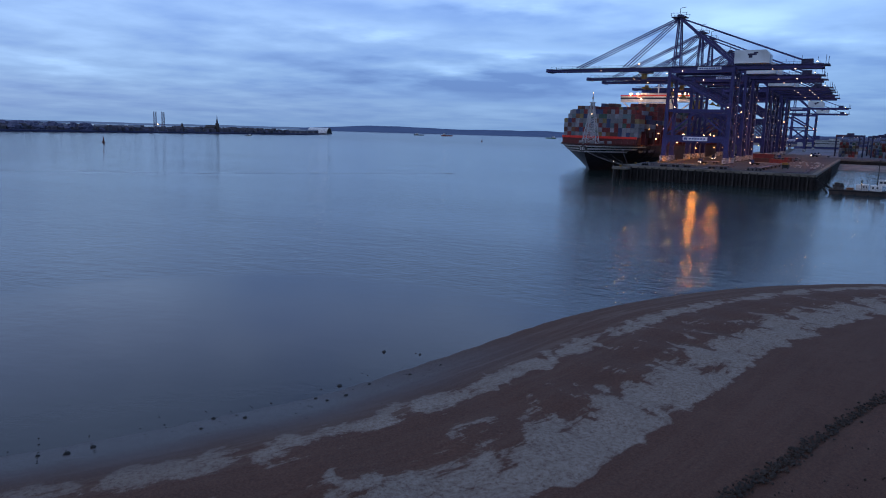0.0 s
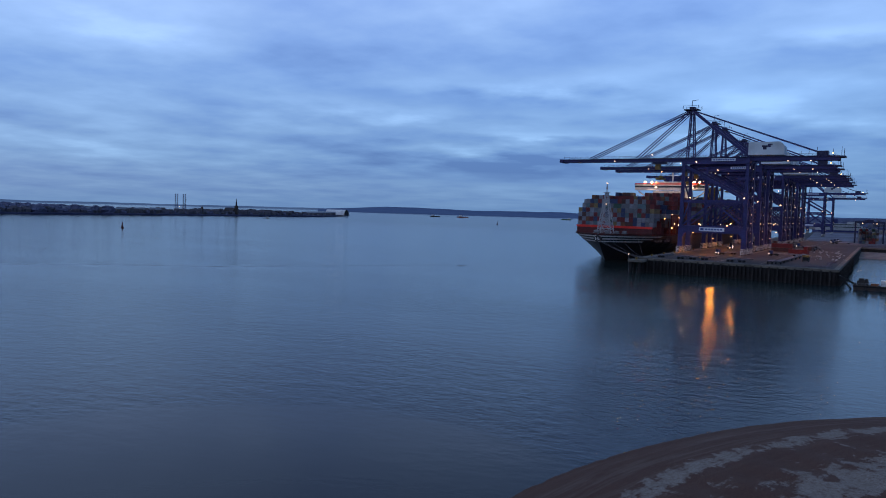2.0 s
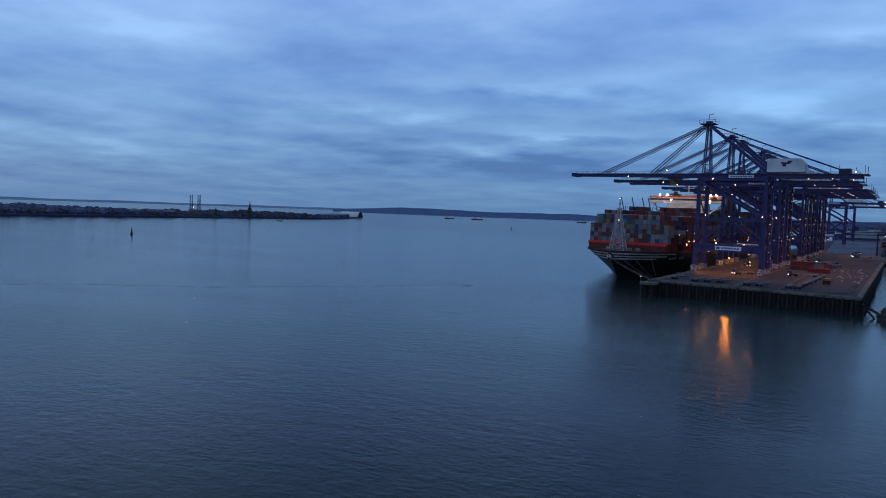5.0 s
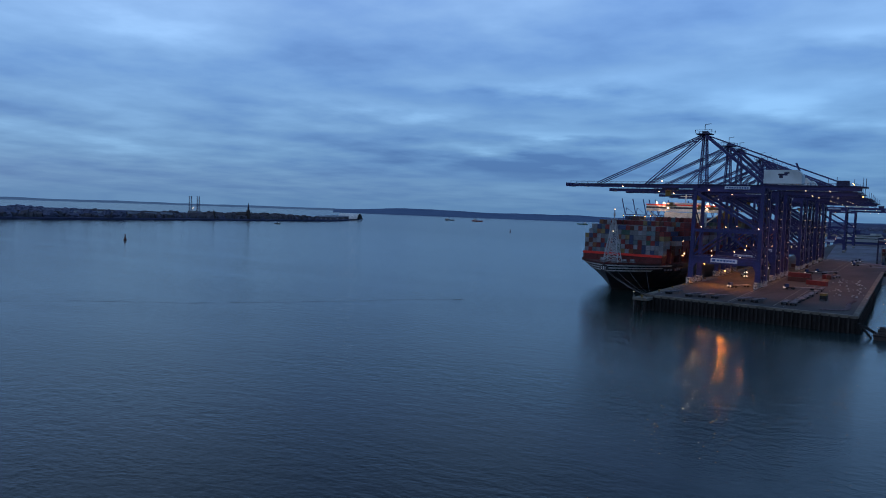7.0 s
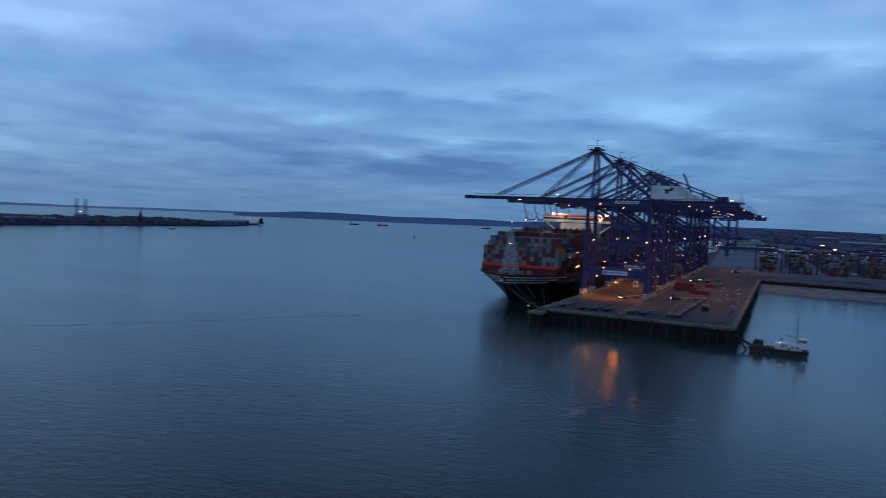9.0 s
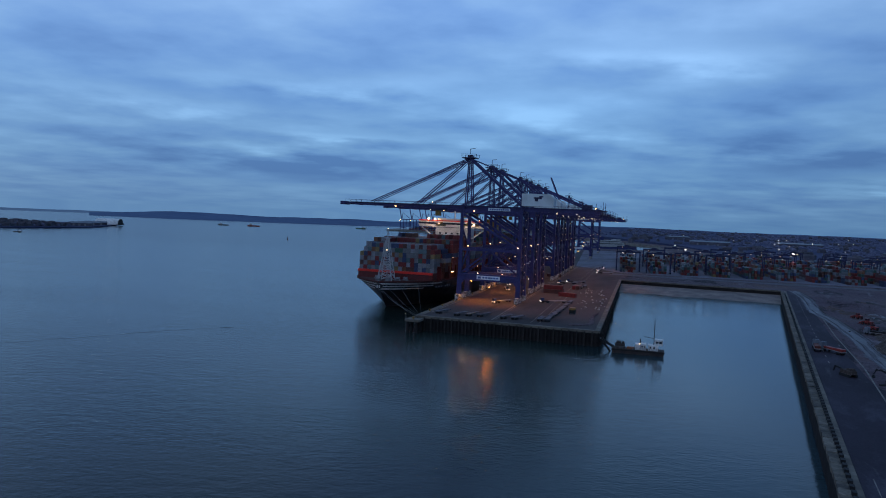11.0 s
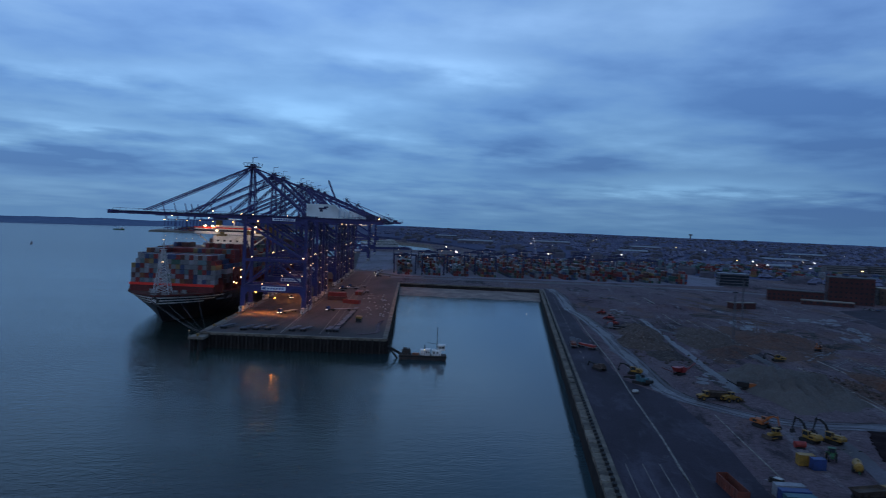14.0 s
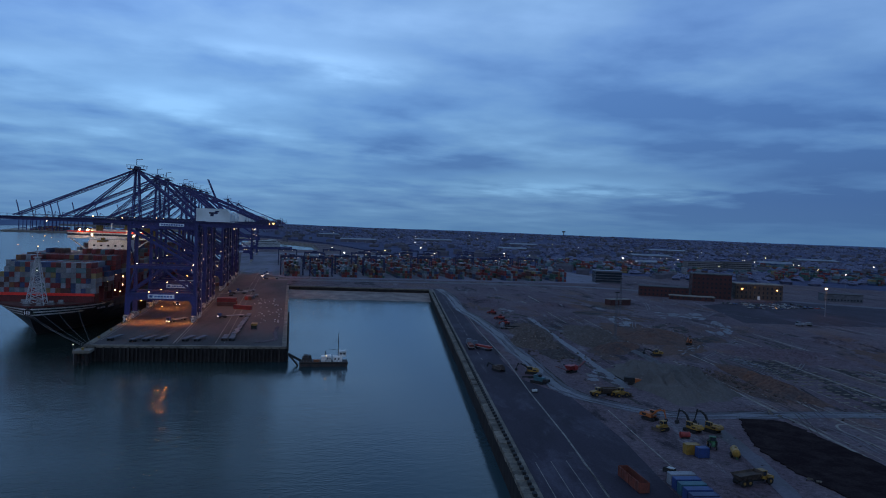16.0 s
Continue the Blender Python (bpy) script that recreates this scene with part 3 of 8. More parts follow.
# ---- mesh builders ----
class Shape:
    """Collects boxes, beams, tubes and prisms, and makes one mesh of them."""

    def __init__(self):
        self.v, self.f, self.m = [], [], []

    def add(self, pts, faces, slot=0):
        n = len(self.v)
        self.v += [tuple(p) for p in pts]
        self.f += [tuple(i + n for i in f) for f in faces]
        self.m += [slot] * len(faces)
        return self

    def box(self, x0, x1, y0, y1, z0, z1, slot=0, turn=0.0, taper=0.0):
        cx, cy = (x0 + x1) / 2, (y0 + y1) / 2
        c, s = math.cos(radians(turn)), math.sin(radians(turn))
        pts = []
        for z, k in ((z0, 1.0), (z1, 1.0 - taper)):
            for x, y in ((x0, y0), (x1, y0), (x1, y1), (x0, y1)):
                dx, dy = (x - cx) * k, (y - cy) * k
                pts.append((cx + dx * c - dy * s, cy + dx * s + dy * c, z))
        return self.add(pts, [(3, 2, 1, 0), (4, 5, 6, 7), (0, 1, 5, 4), (1, 2, 6, 5), (2, 3, 7, 6), (3, 0, 4, 7)], slot)

    def beam(self, p, q, w, h, slot=0, w2=None, h2=None):
        p, q = Vector(p), Vector(q)
        d = (q - p).normalized()
        side = d.cross(Vector((0, 0, 1)))
        side = Vector((0, 1, 0)) if side.length < 1e-3 else side.normalized()
        up_ = side.cross(d)
        pts = []
        for c, ww, hh in ((p, w, h), (q, w2 or w, h2 or h)):
            for a, b in ((-1, -1), (1, -1), (1, 1), (-1, 1)):
                pts.append(c + side * (a * ww / 2) + up_ * (b * hh / 2))
        return self.add(pts, [(3, 2, 1, 0), (4, 5, 6, 7), (0, 1, 5, 4), (1, 2, 6, 5), (2, 3, 7, 6), (3, 0, 4, 7)], slot)

    def tube(self, p, q, r, n=8, slot=0, r2=None):
        p, q = Vector(p), Vector(q)
        d = (q - p).normalized()
        side = d.cross(Vector((0, 0, 1)))
        side = Vector((1, 0, 0)) if side.length < 1e-3 else side.normalized()
        up_ = side.cross(d)
        pts = [c + (side * math.cos(6.2832 * i / n) + up_ * math.sin(6.2832 * i / n)) * rr for c, rr in ((p, r), (q, r if r2 is None else r2)) for i in range(n)]
        faces = [(i, (i + 1) % n, n + (i + 1) % n, n + i) for i in range(n)]
        faces += [tuple(range(n))[::-1], tuple(range(n, 2 * n))]
        return self.add(pts, faces, slot)

    def prism(self, outline, z0, z1, slot=0):
        n = len(outline)
        pts = [(x, y, z0) for x, y in outline] + [(x, y, z1) for x, y in outline]
        faces = [tuple(range(n))[::-1], tuple(range(n, 2 * n))] + [(i, (i + 1) % n, n + (i + 1) % n, n + i) for i in range(n)]
        return self.add(pts, faces, slot)

    def side_prism(self, outline, y0, y1, slot=0):
        """An outline in x and z, drawn out along y."""
        n = len(outline)
        pts = [(x, y0, z) for x, z in outline] + [(x, y1, z) for x, z in outline]
        faces = [tuple(range(n)), tuple(range(n, 2 * n))[::-1]] + [((i + 1) % n, i, n + i, n + (i + 1) % n) for i in range(n)]
        return self.add(pts, faces, slot)

    def gable(self, x0, x1, y0, y1, z0, z1, slot=0, turn=0.0):
        """A roof with its ridge along the longer side."""
        cx, cy = (x0 + x1) / 2, (y0 + y1) / 2
        c, s = math.cos(radians(turn)), math.sin(radians(turn))
        if x1 - x0 >= y1 - y0:
            raw = [(x0, y0, z0), (x1, y0, z0), (x1, y1, z0), (x0, y1, z0), (x0, cy, z1), (x1, cy, z1)]
            faces = [(0, 1, 5, 4), (2, 3, 4, 5), (1, 2, 5), (3, 0, 4), (3, 2, 1, 0)]
        else:
            raw = [(x0, y0, z0), (x1, y0, z0), (x1, y1, z0), (x0, y1, z0), (cx, y0, z1), (cx, y1, z1)]
            faces = [(1, 2, 5, 4), (3, 0, 4, 5), (0, 1, 4), (2, 3, 5), (3, 2, 1, 0)]
        pts = [(cx + (x - cx) * c - (y - cy) * s, cy + (x - cx) * s + (y - cy) * c, z) for x, y, z in raw]
        return self.add(pts, faces, slot)

    def clump(self, x, y, z, r, h, rnd, slot=0):
        """An uneven knobbly lump of five sides, for scrub, stones and far trees."""
        pts, n = [], 6
        for k, (rr, hh) in enumerate(((0.75, 0.0), (1.0, 0.45), (0.55, 0.85))):
            for i in range(n):
                a = 6.2832 * (i + 0.5 * k) / n
                q = rr * r * rnd.uniform(0.7, 1.25)
                pts.append((x + q * math.cos(a), y + q * math.sin(a), z + h * hh * rnd.uniform(0.85, 1.15)))
        pts.append((x, y, z + h))
        faces = [(k * n + i, k * n + (i + 1) % n, (k + 1) * n + (i + 1) % n, (k + 1) * n + i) for k in range(2) for i in range(n)]
        faces += [(2 * n + i, 2 * n + (i + 1) % n, 3 * n) for i in range(n)]
        return self.add(pts, faces, slot)

    def mesh(self, name, mats):
        me = bpy.data.meshes.new(name)
        me.from_pydata(self.v, [], self.f)
        for m in (mats if isinstance(mats, (list, tuple)) else [mats]):
            me.materials.append(m)
        if any(self.m):
            me.polygons.foreach_set("material_index", self.m)
        me.update()
        return me


def piece(name, shape, mats, label="", category="", group="", kind="", at=None):
    """A top-level thing or a piece of the setting made of one mesh."""
    ob = new(name, shape.mesh(name, mats))
    if at is not None:
        ob.matrix_basis = at
    return tagged(ob, label, category, group, kind)


def base(name, at, label, category, group=""):
    """An empty at a thing's foot, to hold its parts."""
    ob = new(name)
    ob.matrix_basis = at
    return tagged(ob, label, category, group)


def part(name, shape, mats, parent, label=""):
    ob = new(name, shape.mesh(name, mats))
    ob.parent = parent
    return tagged(ob, label)


def rail_x(y, off=0.0):
    return 1.5 + off + RAIL * y


def quay_x(y):
    """The long quay across the basin."""
    return 177.7 + 0.2125 * y


rnd = random.Random(7)

# ---- the large structure ----
EYE_X, EYE_Y = 82.0, -370.0
R_FAR = 4650.0
ring = [(EYE_X + R_FAR * math.sin(radians(a)), EYE_Y + R_FAR * math.cos(radians(a))) for a in range(-180, 180, 5)]
sh = Shape()
sh.add([(x, y, 0.0) for x, y in ring], [tuple(range(len(ring)))[::-1]])
piece("water", sh, SEA, "wide grey-blue estuary water with small wind ripples", "water", kind="structure")

# a current line where two streams meet, standing up as a low ripple
tide = [(-290, -250), (-217, -196), (-195, -172), (-160, -146), (-130, -110), (-112, -84), (-96, -62), (-80, -46)]
n_t, pts_t = 120, []
for i in range(n_t + 1):
    f = i / n_t * (len(tide) - 1)
    k = min(int(f), len(tide) - 2)
    x = tide[k][0] + (tide[k + 1][0] - tide[k][0]) * (f - k) + 1.5 * noise.noise((i * 0.15, 0, 1))
    y = tide[k][1] + (tide[k + 1][1] - tide[k][1]) * (f - k) + 1.5 * noise.noise((i * 0.15, 3, 1))
    h = 0.05 + 0.20 * abs(noise.noise((i * 0.2, 7, 2)))
    pts_t += [(x + 0.9, y - 0.9, -0.02), (x + 0.2, y - 0.2, h), (x - 0.9, y + 0.9, -0.02)]
sh = Shape()
sh.add(pts_t, [(i * 3 + j, (i + 1) * 3 + j, (i + 1) * 3 + j + 1, i * 3 + j + 1) for i in range(n_t) for j in range(2)])
piece("water_current_line", sh, SEA, "thin dark current line rippling across the estuary", "water", kind="structure")

# land: the pier, the basin's far side, the long quay and the country behind, one sheet to the horizon
SW, SE, NE, NQ = (rail_x(-13), -13.0), (88.5, -21.3), (108.5, 304.0), (quay_x(283), 283.0)
coast = [SW, SE, NE, NQ, (quay_x(0), 0.0), (quay_x(-216), -216.0), (quay_x(-300), -300.0), (140.0, -560.0), (900.0, -900.0)]
far_arc = [(EYE_X + 4640 * math.sin(radians(a)), EYE_Y + 4640 * math.cos(radians(a))) for a in range(100, -14, -6)]
west_coast = [(-891.0, 3571.0), (-321.0, 3382.0), (-80.0, 2323.0), (241.0, 1547.0), (223.0, 1160.0), (rail_x(1100), 1110.0), (rail_x(900), 900.0), (rail_x(450), 450.0)]
land = coast + far_arc + west_coast
sh = Shape()
sh.add([(x, y, DECK) for x, y in land], [tuple(range(len(land)))])
piece("ground", sh, [EARTH], "bare brown earth of a cleared dockside site", "ground", kind="structure")


def land_z(x, y):
    """The country behind the port rises gently to its skyline."""
    f = max(0.0, min(1.0, (math.hypot(x - EYE_X, y - EYE_Y) - 1250) / 3350))
    return DECK + 0.05 + 33.0 * f * (0.35 + 0.65 * f)


sh = Shape()
radii, n_az = [1050, 1300, 1600, 1900, 2300, 2700, 3200, 3770, 4200, 4600], 44
pts_f = []
for r in radii:
    first_az = np.interp(r, [1050, 1900, 2700, 3770, 4600], [13, 6.5, -1.5, -4.5, -11])
    for i in range(-1, n_az + 1):
        az = radians(first_az + (128 - first_az) * max(0, i) / n_az)
        x, y = EYE_X + r * math.sin(az), EYE_Y + r * math.cos(az)
        swell = 5.0 * noise.noise((x * 0.0012, y * 0.0012, 3)) * min(1.0, (r - 1050) / 1500)
        pts_f.append((x, y, land_z(x, y) + swell if i >= 0 else DECK - 2.0))
sh.add(pts_f, [(j * (n_az + 2) + i, (j + 1) * (n_az + 2) + i, (j + 1) * (n_az + 2) + i + 1, j * (n_az + 2) + i + 1) for j in range(len(radii) - 1) for i in range(n_az + 1)])
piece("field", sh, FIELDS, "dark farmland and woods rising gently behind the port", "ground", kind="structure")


def wall_along(pts, z0, z1, thick, mats, name, label, group=""):
    sh = Shape()
    for (xa, ya), (xb, yb) in zip(pts, pts[1:]):
        d = Vector((xb - xa, yb - ya, 0)).normalized()
        nrm = Vector((d.y, -d.x, 0)) * thick
        sh.prism([(xa, ya), (xa + nrm.x, ya + nrm.y), (xb + nrm.x, yb + nrm.y), (xb, yb)][::-1], z0, z1)
    return piece(name, sh, mats, label, "quay wall", kind="structure")


pier_wall = wall_along([(rail_x(900), 900), SW, SE, NE, NQ, (quay_x(-300), -300)][::-1], -3.0, DECK - 0.9, -0.6, PILE, "quay_wall", "dark stained concrete and sheet-pile quay wall above the water")
wall_along(west_coast[:-1], -3.0, DECK, -1.0, CONCRETE, "quay_wall_far", "far concrete quay wall along the water")

# coping along the edges, lighter than the wall
sh = Shape()
edges = [((rail_x(700), 700), SW, 2.2), (SW, SE, 1.6), (SE, NE, 1.4), (NE, NQ, 1.2)]
for (xa, ya), (xb, yb), w in edges:
    d = Vector((xb - xa, yb - ya, 0)).normalized()
    inn = Vector((-d.y, d.x, 0)) * w
    out = Vector((d.y, -d.x, 0)) * 0.75
    sh.prism([(xa + out.x, ya + out.y), (xb + out.x, yb + out.y), (xb + inn.x, yb + inn.y), (xa + inn.x, ya + inn.y)], DECK - 0.9, DECK + 0.25)
inner = [(quay_x(y) + 1.75, y) for y in (-300, 283)] + [(quay_x(y) + 3.6, y) for y in (283, -300)]
sh.prism(inner[::-1], DECK - 0.9, DECK + 0.2)
coping = piece("quay_coping", sh, COPING, "weathered concrete coping along the quay edges", "coping", kind="structure")

# pavements laid on the ground
sh = Shape()
sh.prism([(SW[0] + 2.3, SW[1] + 1.4), (SE[0] - 1.4, SE[1] + 1.8), (NE[0] - 1.2, NE[1] + 4), (rail_x(900, 2.2) + 108, 900), (rail_x(900, 2.2), 900)], DECK, DECK + 0.08)
piece("pavement_pier", sh, APRON, "worn brown concrete apron of the container pier", "pavement", kind="structure")
sh = Shape()
qa = [(quay_x(y) + 3.7, y) for y in (288, 120, 0, -120, -216, -300)]
qb = [(quay_x(y) + w, y) for y, w in ((-300, 36), (-216, 36), (-180, 37), (-130, 34), (-100, 20), (-30, 17), (60, 16), (160, 15), (288, 12))]
sh.prism((qa + qb)[::-1], DECK, DECK + 0.08)
piece("pavement_quay", sh, ASPHALT, "dark damp asphalt behind the long quay", "pavement", kind="structure")


def strip(pts, w, z, sh):
    """A road or line of width w along points."""
    n = len(pts)
    left, right = [], []
    for i, (x, y) in enumerate(pts):
        a, b = pts[max(i - 1, 0)], pts[min(i + 1, n - 1)]
        d = Vector((b[0] - a[0], b[1] - a[1], 0)).normalized()
        ww = w[i] if isinstance(w, (list, tuple)) else w * (1 + (0.22 * noise.noise((i * 0.7, w, 1.0)) if w > 3 else 0))
        wl = wr = ww / 2
        if not isinstance(w, (list, tuple)) and w > 3:
            wl += 0.10 * w * noise.noise((x * 0.09, y * 0.09, 1.0)) + 0.09 * w * noise.noise((x * 0.45, y * 0.45, 2.0))
            wr += 0.10 * w * noise.noise((x * 0.09, y * 0.09, 6.0)) + 0.09 * w * noise.noise((x * 0.45, y * 0.45, 7.0))
        left.append((x - d.y * wl, y + d.x * wl, z))
        right.append((x + d.y * wr, y - d.x * wr, z))
    sh.add(left + right, [(n + i, n + i + 1, i + 1, i) for i in range(n - 1)])
    return sh


def smooth_way(pts, steps=6):
    out = []
    for i in range(len(pts) - 1):
        p0, p1, p2, p3 = (Vector((*pts[max(0, min(len(pts) - 1, i + k))], 0)) for k in (-1, 0, 1, 2))
        for s in range(steps):
            u = s / steps
            v = 0.5 * ((2 * p1) + (p2 - p0) * u + (2 * p0 - 5 * p1 + 4 * p2 - p3) * u * u + (3 * p1 - p0 - 3 * p2 + p3) * u ** 3)
            out.append((v.x, v.y))
    return out + [tuple(pts[-1])]


sh = strip(smooth_way([(249, 290), (240, 220), (222, 130), (219, 90), (209, 17), (199, -37), (194, -72), (188, -101), (186.5, -120), (191, -137), (208, -158), (240, -163), (278, -168), (340, -185), (520, -240)], 40), 8.5, DECK + 0.10, Shape())
piece("road_haul", sh, ROAD, "pale wet haul road curving across the cleared site", "road", kind="structure")
haul = smooth_way([(249, 290), (240, 220), (222, 130), (219, 90), (209, 17), (199, -37), (194, -72), (188, -101), (186.5, -120), (191, -137), (208, -158), (240, -163), (278, -168), (340, -185), (520, -240)], 24)
# Beside the dark ruts, the road's wet sheen is laid on as pale strips.
for nm, mt, lb, lanes in (("road_haul_ruts", DARK_EARTH, "dark muddy wheel ruts along the haul road", ((-1.8, 0.40), (2.3, 0.45), (4.3, 0.9))), ("road_haul_painted_sheen", WET_PALE, "wet sheen of the haul road laid on as pale streaks", ((-2.9, 1.6), (0.2, 3.2)))):
    sh = Shape()
    for j, (off, wide) in enumerate(lanes):
        line_ = []
        for i in range(1, len(haul) - 1):
            d = Vector((haul[i + 1][0] - haul[i - 1][0], haul[i + 1][1] - haul[i - 1][1], 0)).normalized()
            o_ = off + 0.8 * noise.noise((i * 0.05, j, off))
            line_.append((haul[i][0] - d.y * o_, haul[i][1] + d.x * o_))
        strip(line_, [wide * max(0.05, 0.7 + 1.3 * noise.noise((i * 0.11, j, off + 4))) for i in range(len(line_))], DECK + 0.112 + 0.003 * j + (0.014 if mt is WET_PALE else 0), sh)
    piece(nm, sh, mt, lb, "road", kind="structure")
sh = strip(smooth_way([(100, 372), (250, 364), (345, 356), (450, 320), (600, 190), (740, 60), (1020, -200)], 50), 18, DECK + 0.12, Shape())
piece("road_port", sh, ROAD, "wide grey port road behind the basin", "road", kind="structure")
sh = strip(smooth_way([(250, 40), (262, -30), (255, -75), (238, -115)], 30), 5, DECK + 0.11, Shape())
piece("road_track", sh, ROAD, "pale narrow site track beside rubble heaps", "road", kind="structure")
sh = Shape()
sh.prism([(112, 398), (470, 386), (520, 480), (560, 960), (64, 1000), (64, 480)], DECK, DECK + 0.09)
piece("pavement_yard", sh, YARD, "grey concrete of the container stacking yard", "pavement", kind="structure")
sh = Shape()
sh.prism([(410, 60), (540, 30), (650, 150), (600, 208), (520, 200), (455, 170)], DECK, DECK + 0.09)
piece("pavement_car_park", sh, ASPHALT, "grey asphalt car park before the stone building", "pavement", kind="structure")

def inland(w, y):
    """A point w metres behind the long quay."""
    return quay_x(y) + w, y


# old rails and paving strips, in line with the quay
sh = Shape()
for k, (w, ya, yb, wide) in enumerate(((104, -70, -300, 1.5), (106.8, -74, -300, 0.5), (121, -52, -300, 1.3), (125, -60, -300, 0.6), (92, 92, -34, 0.8), (100, 100, -20, 0.7), (76, 190, 130, 1.4), (90, 235, 150, 1.5), (197, 10, -140, 1.6), (176, 0, -170, 1.2), (160, -40, -300, 1.6), (82, 120, 60, 0.9), (139, -50, -300, 0.5))):
    n = 14
    strip([(inland(w + 0.5 * noise.noise((i * 0.8, k, 2)), ya + (yb - ya) * i / n)) for i in range(n + 1)], [wide * (0.75 + 0.5 * abs(noise.noise((i * 0.9, k, 5)))) for i in range(n + 1)], DECK + 0.09 + 0.004 * k, sh)
piece("pavement_old_strips", sh, CONCRETE, "broken old concrete strips across the cleared site", "pavement", kind="structure")
sh = strip([inland(61 + 0.25 * math.sin(y * 0.11), y) for y in range(84, -122, -2)], 3.4, DECK + 0.085, Shape())
piece("road_old_strip", sh, WET_PALE, "pale strip of old road beside a dark strip", "road", kind="structure")
# a darker strip along the quay side of this old road
sh = strip([inland(57.0 + 0.6 * math.sin(y * 0.2), y) for y in range(80, -150, -5)], 1.6, DECK + 0.095, Shape())
piece("ground_dark_strip", sh, DARK_EARTH, "dark strip of ground along the old road", "ground", kind="structure")


def ragged(cx, cy, rx, ry, turn, z, seed, sh):
    """A patch with an uneven torn outline."""
    n, pts = 72, []
    c, s = math.cos(radians(turn)), math.sin(radians(turn))
    for i in range(n):
        a = 6.2832 * i / n
        k = 1 + 0.32 * noise.noise((2.2 * math.cos(a), 2.2 * math.sin(a), seed)) + 0.22 * noise.noise((7 * math.cos(a), 7 * math.sin(a), seed)) + 0.10 * noise.noise((22 * math.cos(a), 22 * math.sin(a), seed))
        x, y = rx * k * math.cos(a), ry * k * math.sin(a)
        pts.append((cx + x * c - y * s, cy + x * s + y * c, z))
    return sh.add([(cx, cy, z)] + pts, [(0, 1 + i, 1 + (i + 1) % n) for i in range(n)])


def scattered(cx, cy, rx, ry, turn, z, seed, sh, count=20, size=1.0):
    """Many torn patches strewn over an oval."""
    r = random.Random(seed)
    c, s = math.cos(radians(turn)), math.sin(radians(turn))
    for k in range(count):
        q, a = math.sqrt(r.random()) * 0.9, r.uniform(0, 6.2832)
        u, v = q * rx * math.cos(a), q * ry * math.sin(a)
        ragged(cx + u * c - v * s, cy + u * s + v * c, rx * r.uniform(0.05, 0.26) * size, ry * r.uniform(0.05, 0.26) * size, turn + r.uniform(-15, 15), z + 0.00015 * k, seed * 31 + k, sh)


sh = Shape()
for k, (x, y, rx, ry, a) in enumerate(((308, -28, 12, 46, -52), (240, -54, 5, 12, -12), (350, 190, 14, 60, 5), (262, -116, 7, 44, -12), (300, 40, 16, 34, -30), (322, 96, 20, 30, 20), (246, 150, 10, 26, -10), (392, -80, 12, 40, -12), (268, 210, 18, 14, 0))):
    ragged(x, y, rx, ry, a, DECK + 0.012 + 0.004 * k, k, sh) if k < 2 else scattered(x, y, rx, ry, a, DECK + 0.012 + 0.004 * k, k, sh, 12, 1.7)
piece("ground_red_earth", sh, RED_EARTH, "patches of reddish dug-over earth", "ground", kind="structure")
sh = Shape()
for k, (x, y, rx, ry, a) in enumerate(((274, 196, 14, 36, -12), (222, -40, 8, 40, -12), (328, 30, 14, 26, -40), (362, -22, 5, 44, -14), (282, -118, 6, 50, -12), (300, -150, 9, 60, -12), (306, -90, 11, 62, -12), (343, -98, 8, 34, -12), (356, 150, 24, 12, 0), (250, 100, 10, 24, -12), (330, -10, 12, 22, 30), (310, 110, 16, 10, 10))):
    scattered(x, y, rx, ry, a, DECK + 0.052 + 0.003 * k, 20 + k, sh)
piece("ground_dark_earth", sh, DARK_EARTH, "dark damp patches on the cleared site", "ground", kind="structure")
sh = Shape()
for k, (x, y, rx, ry, a) in enumerate(((383, 98, 20, 30, -40), (318, 66, 10, 30, -20), (372, 40, 12, 40, -30), (216, -100, 10, 16, -20), (254, 120, 6, 20, -12), (330, 150, 10, 22, 20), (296, -40, 4, 22, -50))):
    scattered(x, y, rx, ry, a, DECK + 0.090 + 0.003 * k, 40 + k, sh, 16)
piece("ground_pale_hardstanding", sh, WET_PALE, "pale wet remains of concrete hardstanding", "ground", kind="structure")
sh = Shape()
for y0, w0, w1, n in ((-34, 141, 163, 28), (-40, 180, 197, 22), (10, 108, 116, 7)):
    for col in range(n):
        w = w0
        while w < w1:
            if rnd.random() > 0.16:
                x, y = inland(w + rnd.uniform(-.3, .3), y0 - col * 5.6 + rnd.uniform(-.5, .5))
                sh.box(x - 1.0, x + 1.0, y - 0.42, y + 0.42, DECK, DECK + 0.30, turn=-10 + rnd.uniform(-5, 5))
            w += 4.3
piece("paving_slabs", sh, COPING, "rows of old pale concrete footings left in the ground", "footing", kind="stuff")
sh = Shape()
for k in range(60):
    x, y = (rnd.uniform(331, 341), rnd.uniform(-54, -24)) if k % 2 else (rnd.uniform(297, 304), rnd.uniform(-92, -66))
    sh.box(x - 1.6, x + 1.6, y - 0.5, y + 0.5, DECK + 0.1, DECK + 0.32, turn=rnd.choice((-50, -45, 40)))
piece("pallet_sheets", sh, WET_PALE, "pale sheets and pallets strewn on the earth", "debris", kind="stuff")

